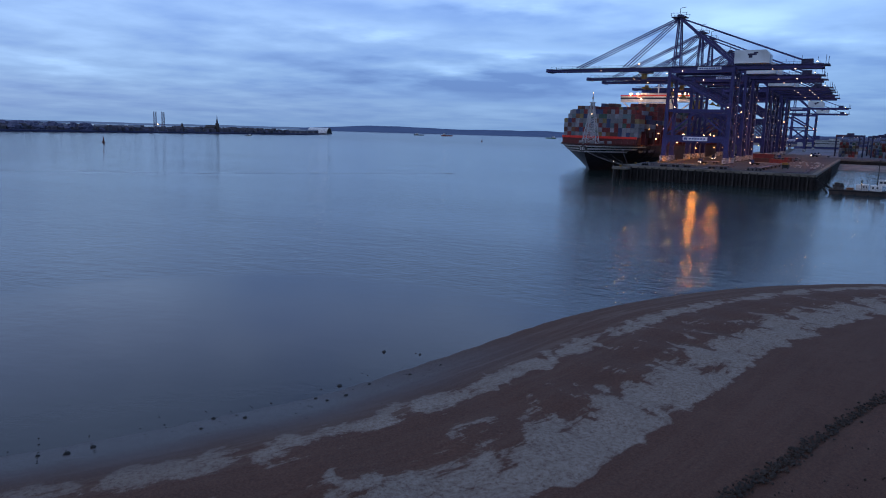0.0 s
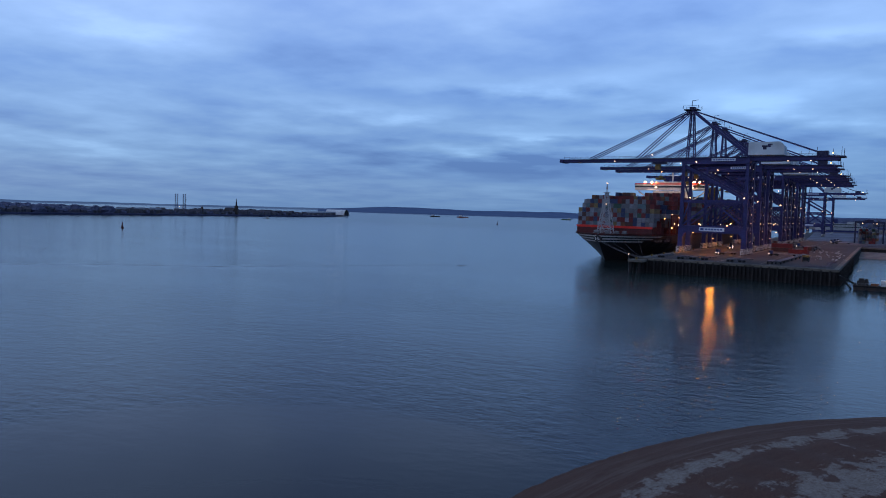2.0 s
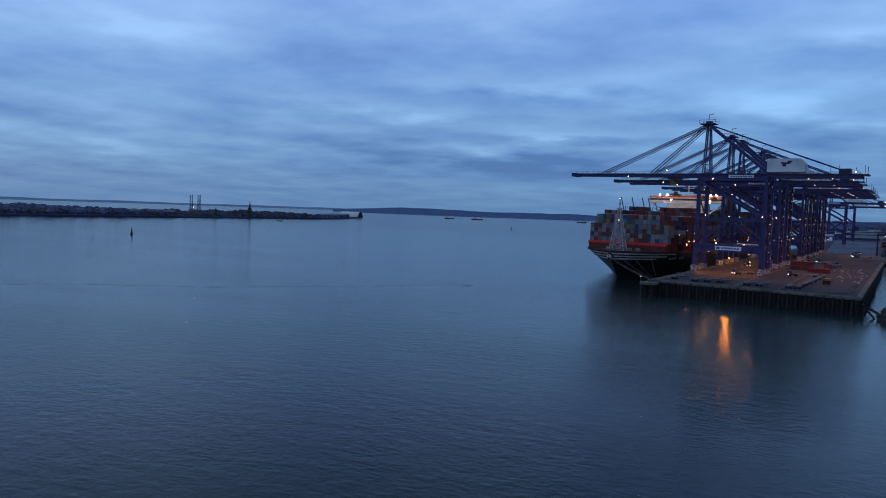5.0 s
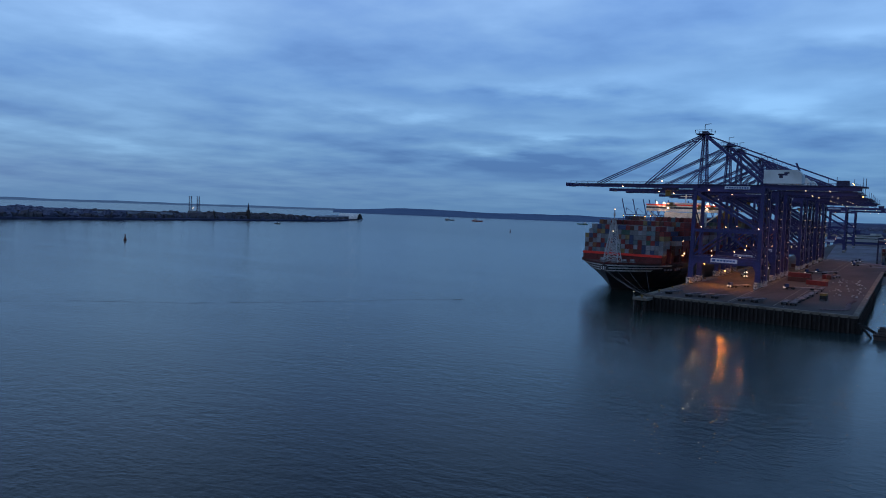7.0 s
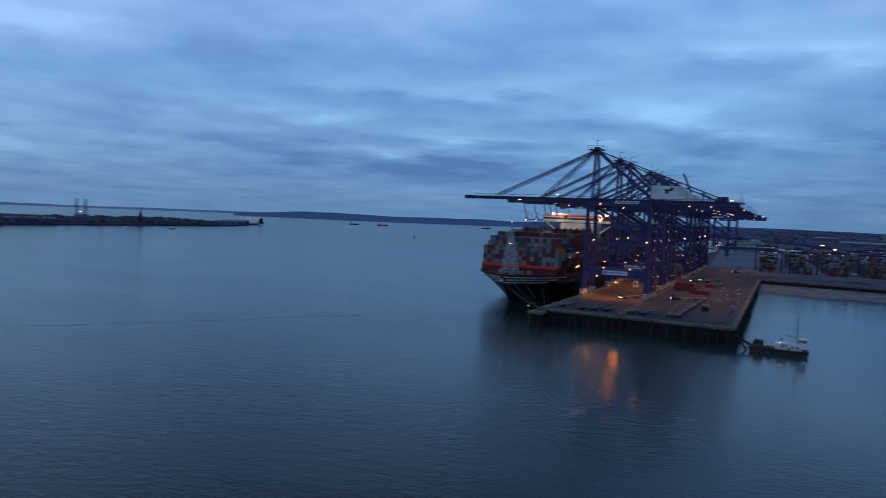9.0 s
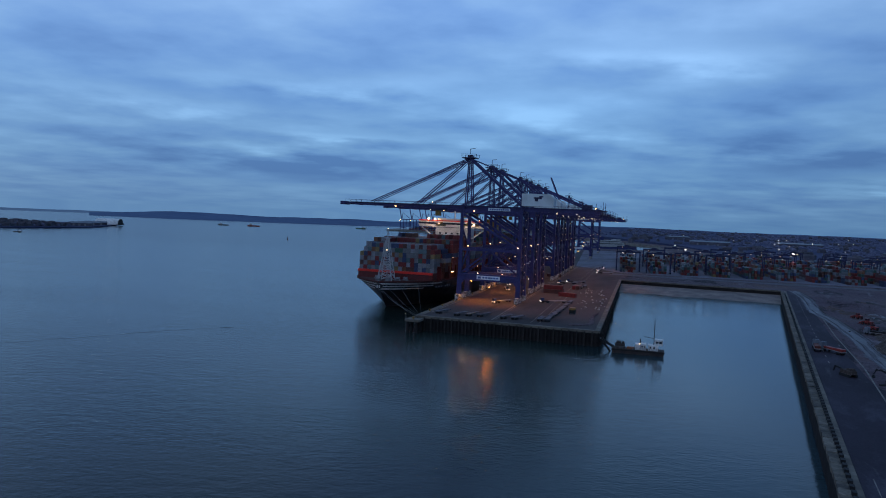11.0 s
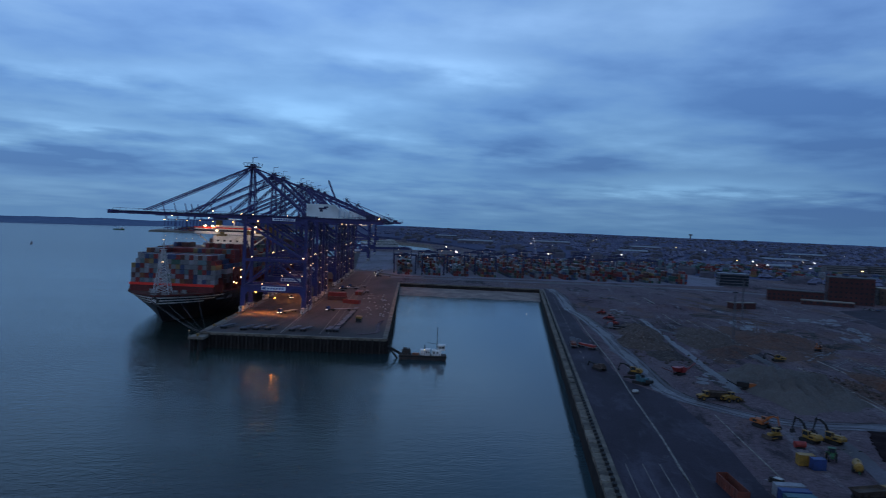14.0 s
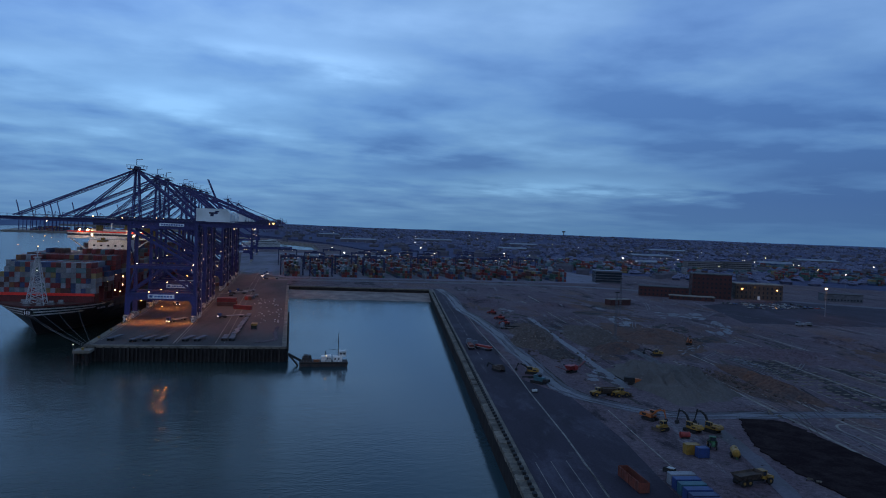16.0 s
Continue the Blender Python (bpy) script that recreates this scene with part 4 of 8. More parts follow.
# wheel ruts and scrapes, in line with the quay and along the haul road
rw = random.Random(19)
ruts = {"ground_dark_ruts": (DARK_EARTH, "dark wheel ruts pressed into the earth"), "ground_pale_ruts": (WET_PALE, "pale wet wheel tracks across the site")}
for j, (nm, (mt, lb)) in enumerate(ruts.items()):
    sh = Shape()
    for k in range(70):
        w, y, l = rw.uniform(62, 230), rw.uniform(-230, 220), rw.uniform(14, 70)
        slant = rw.choice((0.0, 0.0, 0.0, 0.35, -0.4, 0.9))
        if (y < -110 and w < 95) or (j and k % 2):
            continue
        way_ = []
        for i in range(13):
            f = i / 12 - 0.5
            x_, y_ = inland(w + slant * l * f + 1.2 * noise.noise((f * 3, k, j)), y + l * f)
            way_.append((x_, y_))
        for off in (0.0, 2.1):
            strip([(a + off, b) for a, b in way_], [(0.28 + 0.45 * abs(noise.noise((i * 0.7, k, 3 + j)))) * min(1.0, 0.2 + 0.3 * min(i, 12 - i)) for i in range(13)], DECK + 0.128 + 0.0002 * k + 0.02 * j, sh)
    piece(nm, sh, mt, lb, "ground", kind="structure")

# painted lines on the quay asphalt
sh = Shape()
strip([(214.6, 90), (199.5, 17), (184.5, -65), (172, -120), (160.8, -174.6), (154.8, -200.4), (150.2, -219.7), (137, -280)], 0.55, DECK + 0.10, sh)
strip([(188.5, -150), (182, -180), (172, -228), (160, -285)], 0.45, DECK + 0.11, sh)
for k in range(4):
    strip([(quay_x(-196) + 6.5 + k * 4.3, -196), (quay_x(-290) + 6.5 + k * 4.3, -290)], 0.22, DECK + 0.10, sh)
for y in range(-60, 240, 14):
    strip([(quay_x(y) + 9.2, y), (quay_x(y + 5) + 9.2, y + 5)], 0.35, DECK + 0.10, sh)
piece("road_marking", sh, LINE, "worn white lines painted on the quay asphalt", "road marking", kind="structure")
sh = Shape()
for off, w in ((3.0, 0.5), (37.0, 0.6), (38.4, 0.25), (56, 0.3), (60, 0.3)):
    strip([(rail_x(-14 if off > 20 else 2, off) , -10 if off > 20 else 2), (rail_x(300, off), 300), (rail_x(700, off), 700)], w, DECK + 0.11, sh)
piece("crane_rail", sh, CONCRETE, "pale crane rail strips let into the pier", "rail", kind="structure")

# sand at the head of the basin
sh = Shape()
n = 24
top = [(NE[0] - 2 + (NQ[0] - NE[0] + 2) * i / n, NE[1] - 0.4 - (NE[1] - NQ[1]) * i / n) for i in range(n + 1)]
low = [(x - 1.2 + 2.2 * i / n, y - 44 - 3 * math.sin(i * 0.9) - 4 * rnd.random()) for i, (x, y) in enumerate(top)]
sh.add([(x, y, 3.6) for x, y in top] + [(x, y + 14, 1.3) for x, y in low] + [(x, y, -0.3) for x, y in low],
       [(r * (n + 1) + i, (r + 1) * (n + 1) + i, (r + 1) * (n + 1) + i + 1, r * (n + 1) + i + 1) for r in range(2) for i in range(n)])
piece("ground_basin_sand", sh, SAND, "strip of pale sand at the head of the basin", "sand", kind="structure")

# ---- the beach below the camera ----
shore = [(150, -243), (123, -243.5), (99, -250.6), (85.5, -260.6), (77.6, -269), (71, -278.4), (65, -289.3), (60.8, -299.5), (58.3, -308), (56.2, -317), (53.6, -327), (51, -336), (47.2, -343.5), (43, -351), (38, -358.5), (29, -371), (0, -410), (-40, -470), (-80, -560)]
shore = smooth_way(shore, 5)
P = np.array(shore)
seg_a, seg_b = P[:-1], P[1:]
seg_d = seg_b - seg_a
seg_l = np.hypot(seg_d[:, 0], seg_d[:, 1])
seg_s = np.concatenate([[0], np.cumsum(seg_l)[:-1]])
xs, ys = np.arange(-90, 150, 1.25), np.arange(-560, -243, 1.25)
gx, gy = np.meshgrid(xs, ys)
q = np.stack([gx.ravel(), gy.ravel()], 1)
dist, along = np.full(len(q), 1e9), np.zeros(len(q))
for a, d, l, s in zip(seg_a, seg_d, seg_l, seg_s):
    rel = q - a
    tt = np.clip((rel @ d) / (l * l), 0, 1)
    foot = rel - tt[:, None] * d
    ds = np.hypot(foot[:, 0], foot[:, 1])
    side = np.sign(d[0] * rel[:, 1] - d[1] * rel[:, 0])
    closer = ds < np.abs(dist)
    dist = np.where(closer, ds * side, dist)
    along = np.where(closer, s + tt * l, along)
height = np.where(dist > 0, 3.4 * (1 - np.exp(-np.maximum(dist, 0) / 13)), 0.10 * dist)
height += np.where(dist > 9, 0.16 * np.sin(along * 0.75 + 0.4 * np.sin(dist)) * np.exp(-((dist - 19) / 7) ** 2), 0)
height += np.where(dist > 28, 0.5 * (1 - np.exp(-(dist - 28) / 6)), 0)
keep = dist > -5
index = np.full(len(q), -1)
index[keep] = np.arange(keep.sum())
w_, faces = len(xs), []
grid = index.reshape(gy.shape)
fa = np.stack([grid[:-1, :-1], grid[:-1, 1:], grid[1:, 1:], grid[1:, :-1]], -1).reshape(-1, 4)
fa = fa[(fa >= 0).all(1)]
me = bpy.data.meshes.new("beach")
me.from_pydata(np.column_stack([q, height])[keep].tolist(), [], fa.tolist())
me.materials.append(BEACH)
uvl = me.uv_layers.new(name="shore")
loop_v = np.zeros(len(me.loops), int)
me.loops.foreach_get("vertex_index", loop_v)
uvl.data.foreach_set("uv", np.column_stack([dist, along])[keep][loop_v].astype(np.float32).ravel())
me.polygons.foreach_set("use_smooth", [True] * len(me.polygons))
tagged(new("beach", me), "dark shingle beach with pale sand streaks", "beach", kind="structure")

# far shores
def far_land(name, outline, z, mats, label):
    sh = Shape()
    sh.prism(outline, -2.0, z)
    return piece(name, sh, mats, label, "shore", kind="structure")


def ridge(name, path, depth, top, mats, label, seed, step=60, wave=1.0):
    """A low wooded ridge along a line of points: a slope, an uneven crest and a back."""
    r = random.Random(seed)
    pts = []
    for (xa, ya), (xb, yb) in zip(path, path[1:]):
        k = max(1, int(math.hypot(xb - xa, yb - ya) / step))
        pts += [(xa + (xb - xa) * i / k, ya + (yb - ya) * i / k) for i in range(k)]
    pts.append(path[-1])
    rows = []
    for i, (x, y) in enumerate(pts):
        d = Vector((x - EYE_X, y - EYE_Y, 0)).normalized()
        top_here = top if not isinstance(top, tuple) else top[0] + (top[1] - top[0]) * i / max(1, len(pts) - 1)
        hh = top_here * (1 - 0.28 * wave + wave * (0.34 * noise.noise((i * 0.11, seed, 0)) + 0.12 * noise.noise((i * 0.6, seed, 3))))
        end = min(1.0, 0.25 + 0.15 * min(i, len(pts) - 1 - i))
        prof = ((0, -2.0), (0.02, 1.5), (0.25, hh * 0.35), (0.62, hh * 0.9 * end + r.uniform(-.6, .6)), (0.66, hh * end + 4 + r.uniform(-1.2, 1.6)), (1, hh * 0.5 * end))
        rows.append([(x + d.x * depth * a, y + d.y * depth * a, z) for a, z in prof])
    m = len(rows[0])
    sh = Shape()
    sh.add([p for row in rows for p in row], [(i * m + j, (i + 1) * m + j, (i + 1) * m + j + 1, i * m + j + 1) for i in range(len(rows) - 1) for j in range(m - 1)])
    return piece(name, sh, mats, label, "hills", kind="structure")


def on_ring(az, r):
    return EYE_X + r * math.sin(radians(az)), EYE_Y + r * math.cos(radians(az))


harbour_shore = [(-1450, -420), (-1290, -230), (-1165, -6), (-1080, 258), (-1066, 395), (-1056, 565), (-1027, 819), (-1002, 994), (-1036, 1090), (-1179, 1363), (-1290, 1240), (-1420, 1060), (-1700, 900), (-2100, 600), (-2100, 0)]
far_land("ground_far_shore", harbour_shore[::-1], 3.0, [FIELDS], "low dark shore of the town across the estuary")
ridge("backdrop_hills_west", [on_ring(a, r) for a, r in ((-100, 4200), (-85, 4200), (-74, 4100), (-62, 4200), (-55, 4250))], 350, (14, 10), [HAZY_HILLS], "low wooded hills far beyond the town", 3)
ridge("backdrop_hills_beyond", [on_ring(a, r) for a, r in ((-60, 4350), (-52, 4300), (-45, 4300), (-38, 4350), (-30, 4350))], 250, 9, [HAZY_HILLS], "low shore far beyond the town, blue haze in its colour", 4)
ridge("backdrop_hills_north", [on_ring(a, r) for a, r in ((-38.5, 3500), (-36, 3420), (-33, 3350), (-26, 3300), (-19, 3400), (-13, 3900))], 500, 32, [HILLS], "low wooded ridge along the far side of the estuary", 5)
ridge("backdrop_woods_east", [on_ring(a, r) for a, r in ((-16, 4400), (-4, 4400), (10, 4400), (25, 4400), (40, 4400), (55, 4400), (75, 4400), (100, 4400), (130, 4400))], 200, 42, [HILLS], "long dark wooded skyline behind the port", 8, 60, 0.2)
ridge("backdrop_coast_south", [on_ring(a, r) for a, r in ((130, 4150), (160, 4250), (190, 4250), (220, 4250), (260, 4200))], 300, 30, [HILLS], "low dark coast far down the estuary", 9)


# ---- ship-to-shore cranes ----
def lattice(p, q, half, n, w, sh, slot=0):
    """A square lattice column between two points."""
    p, q = Vector(p), Vector(q)
    cs = [Vector((a * half, b * half, 0)) for a, b in ((-1, -1), (1, -1), (1, 1), (-1, 1))]
    for c in cs:
        sh.beam(p + c, q + c * 0.75, w, w, slot)
    for i in range(n):
        a, b = p.lerp(q, i / n), p.lerp(q, (i + 1) / n)
        k0, k1 = 1 - 0.25 * i / n, 1 - 0.25 * (i + 1) / n
        for j in range(4):
            sh.beam(a + cs[j] * k0, b + cs[(j + 1) % 4] * k1, w * 0.6, w * 0.6, slot)
            sh.beam(b + cs[j] * k1, b + cs[(j + 1) % 4] * k1, w * 0.6, w * 0.6, slot)
    return sh


def make_crane(at, raised=False):
    label = "dark blue steel quay crane with its boom " + ("raised" if raised else "lowered over the ship")
    cr = base("gantry_crane", at, label, "crane", "quay cranes")
    G, TOPZ = 38.0, 55.0
    for x, lean in ((0.0, 0.0), (G, 0.0)):
        for y in (-9.0, 9.0):
            sh = Shape()
            sh.beam((x, y, 3.6), (x, y, 16.0), 2.6, 3.0, 0, 2.3, 2.6)
            sh.beam((x, y, 15.5), (x + lean, y, TOPZ), 2.0, 2.2, 0, 1.6, 1.8)
            leg = part("leg", sh, CRANE_BLUE, cr)
            bo = Shape()
            bo.box(x - 1.1, x + 1.1, y - 6.0, y + 6.0, 2.6, 3.8)
            for k in range(4):
                bo.box(x - 0.9, x + 0.9, y - 5.9 + 3.05 * k, y - 3.4 + 3.05 * k, 0.5, 2.5)
            b = part("bogie", bo, BOGIE, leg, "white and black chevron-painted wheel bogie")
            for k in range(8):
                yy = y - 5.4 + 1.53 * k
                part("wheel", Shape().tube((x - 0.4, yy, 0.45), (x + 0.4, yy, 0.45), 0.45, 8), DARK, b)
    for y in (-9.0, 9.0):
        sh = Shape()
        sh.side_prism([(1.2, 16.4), (G - 1.2, 16.4), (G - 1.2, 9.2), (G - 3.0, 12.3), (3.0, 12.3), (1.2, 9.2)], y - 1.1, y + 1.1)
        part("portal_beam", sh, CRANE_BLUE, cr)
        part("tie_beam", Shape().beam((1, y, 31), (G - 1, y, 31), 1.2, 1.7), CRANE_BLUE, cr)
        part("top_beam", Shape().beam((-1, y, TOPZ - 1), (G + 1, y, TOPZ - 1), 1.3, 2.2), CRANE_BLUE, cr)
        part("brace", Shape().beam((1, y, TOPZ - 3), (G - 1.2, y, 32.5), 0.9, 1.5), CRANE_BLUE, cr)
        part("brace", Shape().beam((G / 2, y, 30.5), (1, y, 17), 0.7, 1.0).beam((G / 2, y, 30.5), (G - 1, y, 17), 0.7, 1.0), CRANE_BLUE, cr)
    for x in (0.0, G):
        part("cross_beam", Shape().beam((x, -9, 15.2), (x, 9, 15.2), 1.5, 2.0), CRANE_BLUE, cr)
        part("cross_beam", Shape().beam((x, -9, TOPZ), (x, 9, TOPZ), 1.5, 2.2), CRANE_BLUE, cr)
        part("cross_brace", Shape().beam((x, -9, 17), (x, 9, 31), 0.6, 0.8).beam((x, 9, 31), (x, -9, 45), 0.6, 0.8), CRANE_BLUE, cr)
    # girders and boom
    for y in (-3.6, 3.6):
        part("girder", Shape().beam((-2, y, 56.2), (86, y, 56.2), 1.3, 2.6), CRANE_BLUE, cr)
    if raised:
        a = radians(66)
        tip = (-2 - 62 * math.cos(a), 57 + 62 * math.sin(a))
        for y in (-3.6, 3.6):
            part("boom", Shape().beam((-2, y, 57), (tip[0], y, tip[1]), 1.2, 2.4, 0, 1.0, 1.6), CRANE_BLUE, cr)
        for k in range(1, 8):
            f = k / 8
            part("boom_tie", Shape().beam((-2 + (tip[0] + 2) * f, -3.6, 57 + (tip[1] - 57) * f), (-2 + (tip[0] + 2) * f, 3.6, 57 + (tip[1] - 57) * f), 0.7, 0.7), CRANE_BLUE, cr)
    else:
        for y in (-3.6, 3.6):
            part("boom", Shape().beam((-2, y, 56.2), (-86, y, 56.2), 1.2, 2.4, 0, 1.0, 1.5), CRANE_BLUE, cr)
        for k in range(9):
            part("boom_tie", Shape().beam((-6 - 9.8 * k, -3.6, 55.6), (-6 - 9.8 * k, 3.6, 55.6), 0.7, 0.8), CRANE_BLUE, cr)
        part("boom_tip", Shape().box(-87.5, -85, -4.6, 4.6, 55.2, 57.4), CRANE_BLUE, cr)
        for y in (-2.6, 2.6):
            for x, z in ((-66, 57.8), (-33, 57.8)):
                part("forestay", Shape().beam((0.6, y * 0.7, 86.2), (x, y, z), 0.42, 0.55), CRANE_BLUE, cr)
                part("forestay", Shape().beam((0.6, y * 0.7, 84.6), (x + 2.5, y, z), 0.30, 0.40), CRANE_BLUE, cr)
        rl = Shape()
        for y in (-4.6, 4.6):
            rl.beam((-84, y, 58.6), (84, y, 58.6), 0.12, 0.12)
            for k in range(43):
                rl.beam((-84 + 4 * k, y, 57.2), (-84 + 4 * k, y, 58.6), 0.12, 0.12)
            rl.box(-84, 84, y - 0.5, y + 0.5, 57.1, 57.25)
        part("walkway", rl, CRANE_DARK, cr)
    for y in (-2.6, 2.6):
        part("backstay", Shape().beam((1.8, y * 0.8, 86.0), (80, y, 57.8), 0.5, 0.7), CRANE_BLUE, cr)
    for y in (-3.4, 3.4):
        part("rear_strut", Shape().beam((2.2, y * 0.7, 85.5), (G - 0.5, y, 57.5), 1.0, 1.5), CRANE_BLUE, cr)
    for y in (-1, 1):
        sh = Shape()
        sh.beam((-0.6, y * 2.4, 57), (0.7, y * 1.5, 86), 0.62, 0.62).beam((4.0, y * 2.4, 57), (2.4, y * 1.5, 86), 0.62, 0.62)
        for k in range(10):
            f, g = k / 10, (k + 1) / 10
            xa, xb, xc, xd = -0.6 + 1.3 * f, 4.0 - 1.6 * f, -0.6 + 1.3 * g, 4.0 - 1.6 * g
            ya, yb, za, zb = y * (2.4 - 0.9 * f), y * (2.4 - 0.9 * g), 57 + 29 * f, 57 + 29 * g
            sh.beam((xa, ya, za), (xb, ya, za), 0.22, 0.22)
            sh.beam((xa, ya, za), (xd, yb, zb), 0.18, 0.18) if k % 2 else sh.beam((xb, ya, za), (xc, yb, zb), 0.18, 0.18)
        part("mast_leg", sh, CRANE_BLUE, cr)
    sh = Shape()
    sh.box(-3.4, 5.6, -3.6, 3.6, 86.2, 86.7)
    sh.box(0.0, 3.0, -2.6, 2.6, 86.7, 88.0)
    for x in (-3.5, 6.0):
        for y in (-4, 4):
            sh.beam((x, y, 87), (x, y, 88.6), 0.25, 0.25)
    sh.beam((-3.9, -4, 88.6), (6.4, -4, 88.6), 0.16, 0.16).beam((-3.9, 4, 88.6), (6.4, 4, 88.6), 0.16, 0.16)
    sh.beam((1.0, 0, 88.8), (1.0, 0, 92.2), 0.3, 0.3).beam((1.0, 0, 92.0), (4.5, 0, 92.4), 0.25, 0.25)
    part("apex_platform", sh, CRANE_DARK, cr)
    # machinery house
    house = part("machinery_house", Shape().side_prism([(37, 58.2), (57, 58.2), (57, 63.0), (54.5, 65.6), (37, 65.6)], -5.2, 5.2), HOUSE_GREY, cr, "pale grey machinery house")
    lg = Shape()
    lg.box(44.5, 49.5, -5.32, -5.20, 62.6, 63.6).box(45.2, 47.2, -5.32, -5.20, 61.2, 62.6).box(47.8, 50.4, -5.32, -5.20, 63.6, 64.4)
    part("emblem", lg, CRANE_DARK, house, "plain dark emblem on the house side")
    part("rear_platform", Shape().box(84, 89, -5, 5, 56.5, 57.2), CRANE_DARK, cr)
    for k in range(6):
        part("rail_post", Shape().beam((66 + 4.2 * k, -4.8, 57), (66 + 4.2 * k, -4.8, 60 + (k % 3)), 0.22, 0.22), CRANE_DARK, cr)
    part("winch_house", Shape().box(74, 80, -3, 3, 57.5, 60.2), CRANE_DARK, cr)
    part("rear_post", Shape().beam((88, 0, 57), (88, 0, 61.5), 0.3, 0.3), CRANE_DARK, cr)
    # trolley with cab and spreader
    tr = part("trolley", Shape().box(-22, -14, -3.4, 3.4, 53.8, 55.2), CRANE_DARK, cr)
    part("cab", Shape().box(-20.5, -17.5, -2.0, 1.2, 50.4, 53.6), YELLOW, tr, "yellow driver's cab under the boom")
    part("spreader", Shape().box(-18.6, -15.6, -6.2, 6.2, 44.2, 45.2).box(-18, -16, -1.2, 1.2, 45.2, 46.6).beam((-17, -1, 46), (-17, -1, 54), 0.08, 0.08).beam((-17, 1, 46), (-17, 1, 54), 0.08, 0.08), YELLOW, tr, "yellow container spreader on hoist ropes")
    # sign boards
    sg = part("sign", Shape().box(11.5, 26.5, -10.3, -10.12, 13.3, 15.6), SIGN, cr, "pale blue sign board on the portal beam")
    bars = Shape()
    bars.box(12.2, 14.2, -10.36, -10.30, 13.8, 15.1)
    for k in range(6):
        bars.box(15.2 + 1.75 * k, 16.5 + 1.75 * k, -10.36, -10.30, 14.0, 14.9)
    part("lettering", bars, SIGN_INK, sg, "unreadable blue lettering as bars")
    sg2 = part("sign", Shape().box(17, 31, -10.2, -10.0, 54.6, 56.2), SIGN, cr, "small pale sign board on the top beam")
    bars = Shape()
    for k in range(9):
        bars.box(18 + 1.4 * k, 19 + 1.4 * k, -10.26, -10.20, 55.0, 55.8)
    part("lettering", bars, SIGN_INK, sg2)
    # stair tower on the landside leg
    sh = Shape()
    for k in range(16):
        z = 4 + 3.2 * k
        y0, y1 = (-8.2, -4.6) if k % 2 else (-4.6, -8.2)
        sh.beam((G + 2.0, y0, z), (G + 2.0, y1, z + 3.2), 0.9, 0.15)
        sh.box(G + 1.3, G + 2.7, min(y0, y1) - 0.9, min(y0, y1) + 0.1, z, z + 0.12)
    for y in (-9.0, -3.8):
        sh.beam((G + 2.7, y, 3), (G + 2.7, y, TOPZ), 0.2, 0.2)
    part("stair", sh, CRANE_DARK, cr)
    # lamps
    for x, z, m in ((-4, 17.0, COOL), (12, 17.0, COOL), (28, 17.0, COOL), (20, 9.0, WARM), (8, 12.0, WARM), (G - 1, 33, COOL), (5, 33, COOL), (60, 54.3, DIM), (72, 54.3, DIM), (83, 58, WARM), (-45, 55.2, COOL), (-20, 58.8, COOL), (8, 54.0, COOL)):
        part("lamp", Shape().box(x - 0.24, x + 0.24, -10.6, -10.1, z - 0.2, z + 0.2), m, cr)
    for k in range(9):
        part("stair_lamp", Shape().box(G + 2.85, G + 3.05, -6.55, -6.35, 8 + 5.2 * k, 8.22 + 5.2 * k), DIM, cr)
    return cr


def crane_at(s):
    return pose(7.4 + RAIL * s, 74.0 + s, DECK + 0.1, 0, 0, -5.0) @ Matrix.Diagonal((0.94, 0.97, 0.99, 1))


first = make_crane(crane_at(0))
for s in (65, 100, 184, 215, 243, 293, 345, 812):
    copy_thing(first, crane_at(s))
make_crane(crane_at(600), raised=True)

# real lamp light under the portals and on the boom ends
def lamp(name, at, colour, watts, radius=0.6):
    d = bpy.data.lights.new(name, "POINT")
    d.energy, d.color, d.shadow_soft_size = watts, colour, radius
    o = new(name, d)
    o.location = at
    return o


SODIUM = (1.0, 0.31, 0.045)


def downlight(at, colour, watts):
    d = bpy.data.lights.new("down_lamp", "SPOT")
    d.energy, d.color, d.shadow_soft_size = watts, colour, 1.0
    d.spot_size, d.spot_blend = radians(118), 0.6
    o = new("down_lamp", d)
    o.location = at
    return o


for s, w in ((0, 3800), (65, 2600), (100, 900), (184, 1200), (293, 1200)):
    lamp("portal_lamp", crane_at(s) @ Vector((19, -5.0, 11.6)), SODIUM, w, 1.2)
for s in (0, 65, 100, 184):
    for x in (10, 27):
        downlight(crane_at(s) @ Vector((x, -11.5, 12.0)), SODIUM, 15000 if s == 0 else 8000)
for s in (0, 65, 100, 184, 293, 345):
    downlight(crane_at(s) @ Vector((64, 0, 53.0)), SODIUM, 30000)

# ---- container ship at the berth ----
SHIP = pose(-39.6, 50.5, 0.0, 0, 0, -5.2) @ Matrix.Diagonal((1.05, 1.05, 1.02, 1))
LENGTH, HALF, TOP = 366.0, 27.5, 16.0


def half_at(y, z):
    """Half-breadth of the hull at a distance from the bow and a height."""
    f = max(0.0, min(1.0, z / TOP))
    start = 13.0 * (1 - f) ** 1.3
    run = 46.0 + 62.0 * (1 - f)
    k = max(0.0, min(1.0, (y - start) / run))
    body = HALF * (1 - (1 - k) ** (2.0 + 0.8 * f))
    aft = max(0.0, (y - (LENGTH - 40)) / 40)
    return body * (1 - 0.35 * aft * aft * (1 - 0.5 * f))


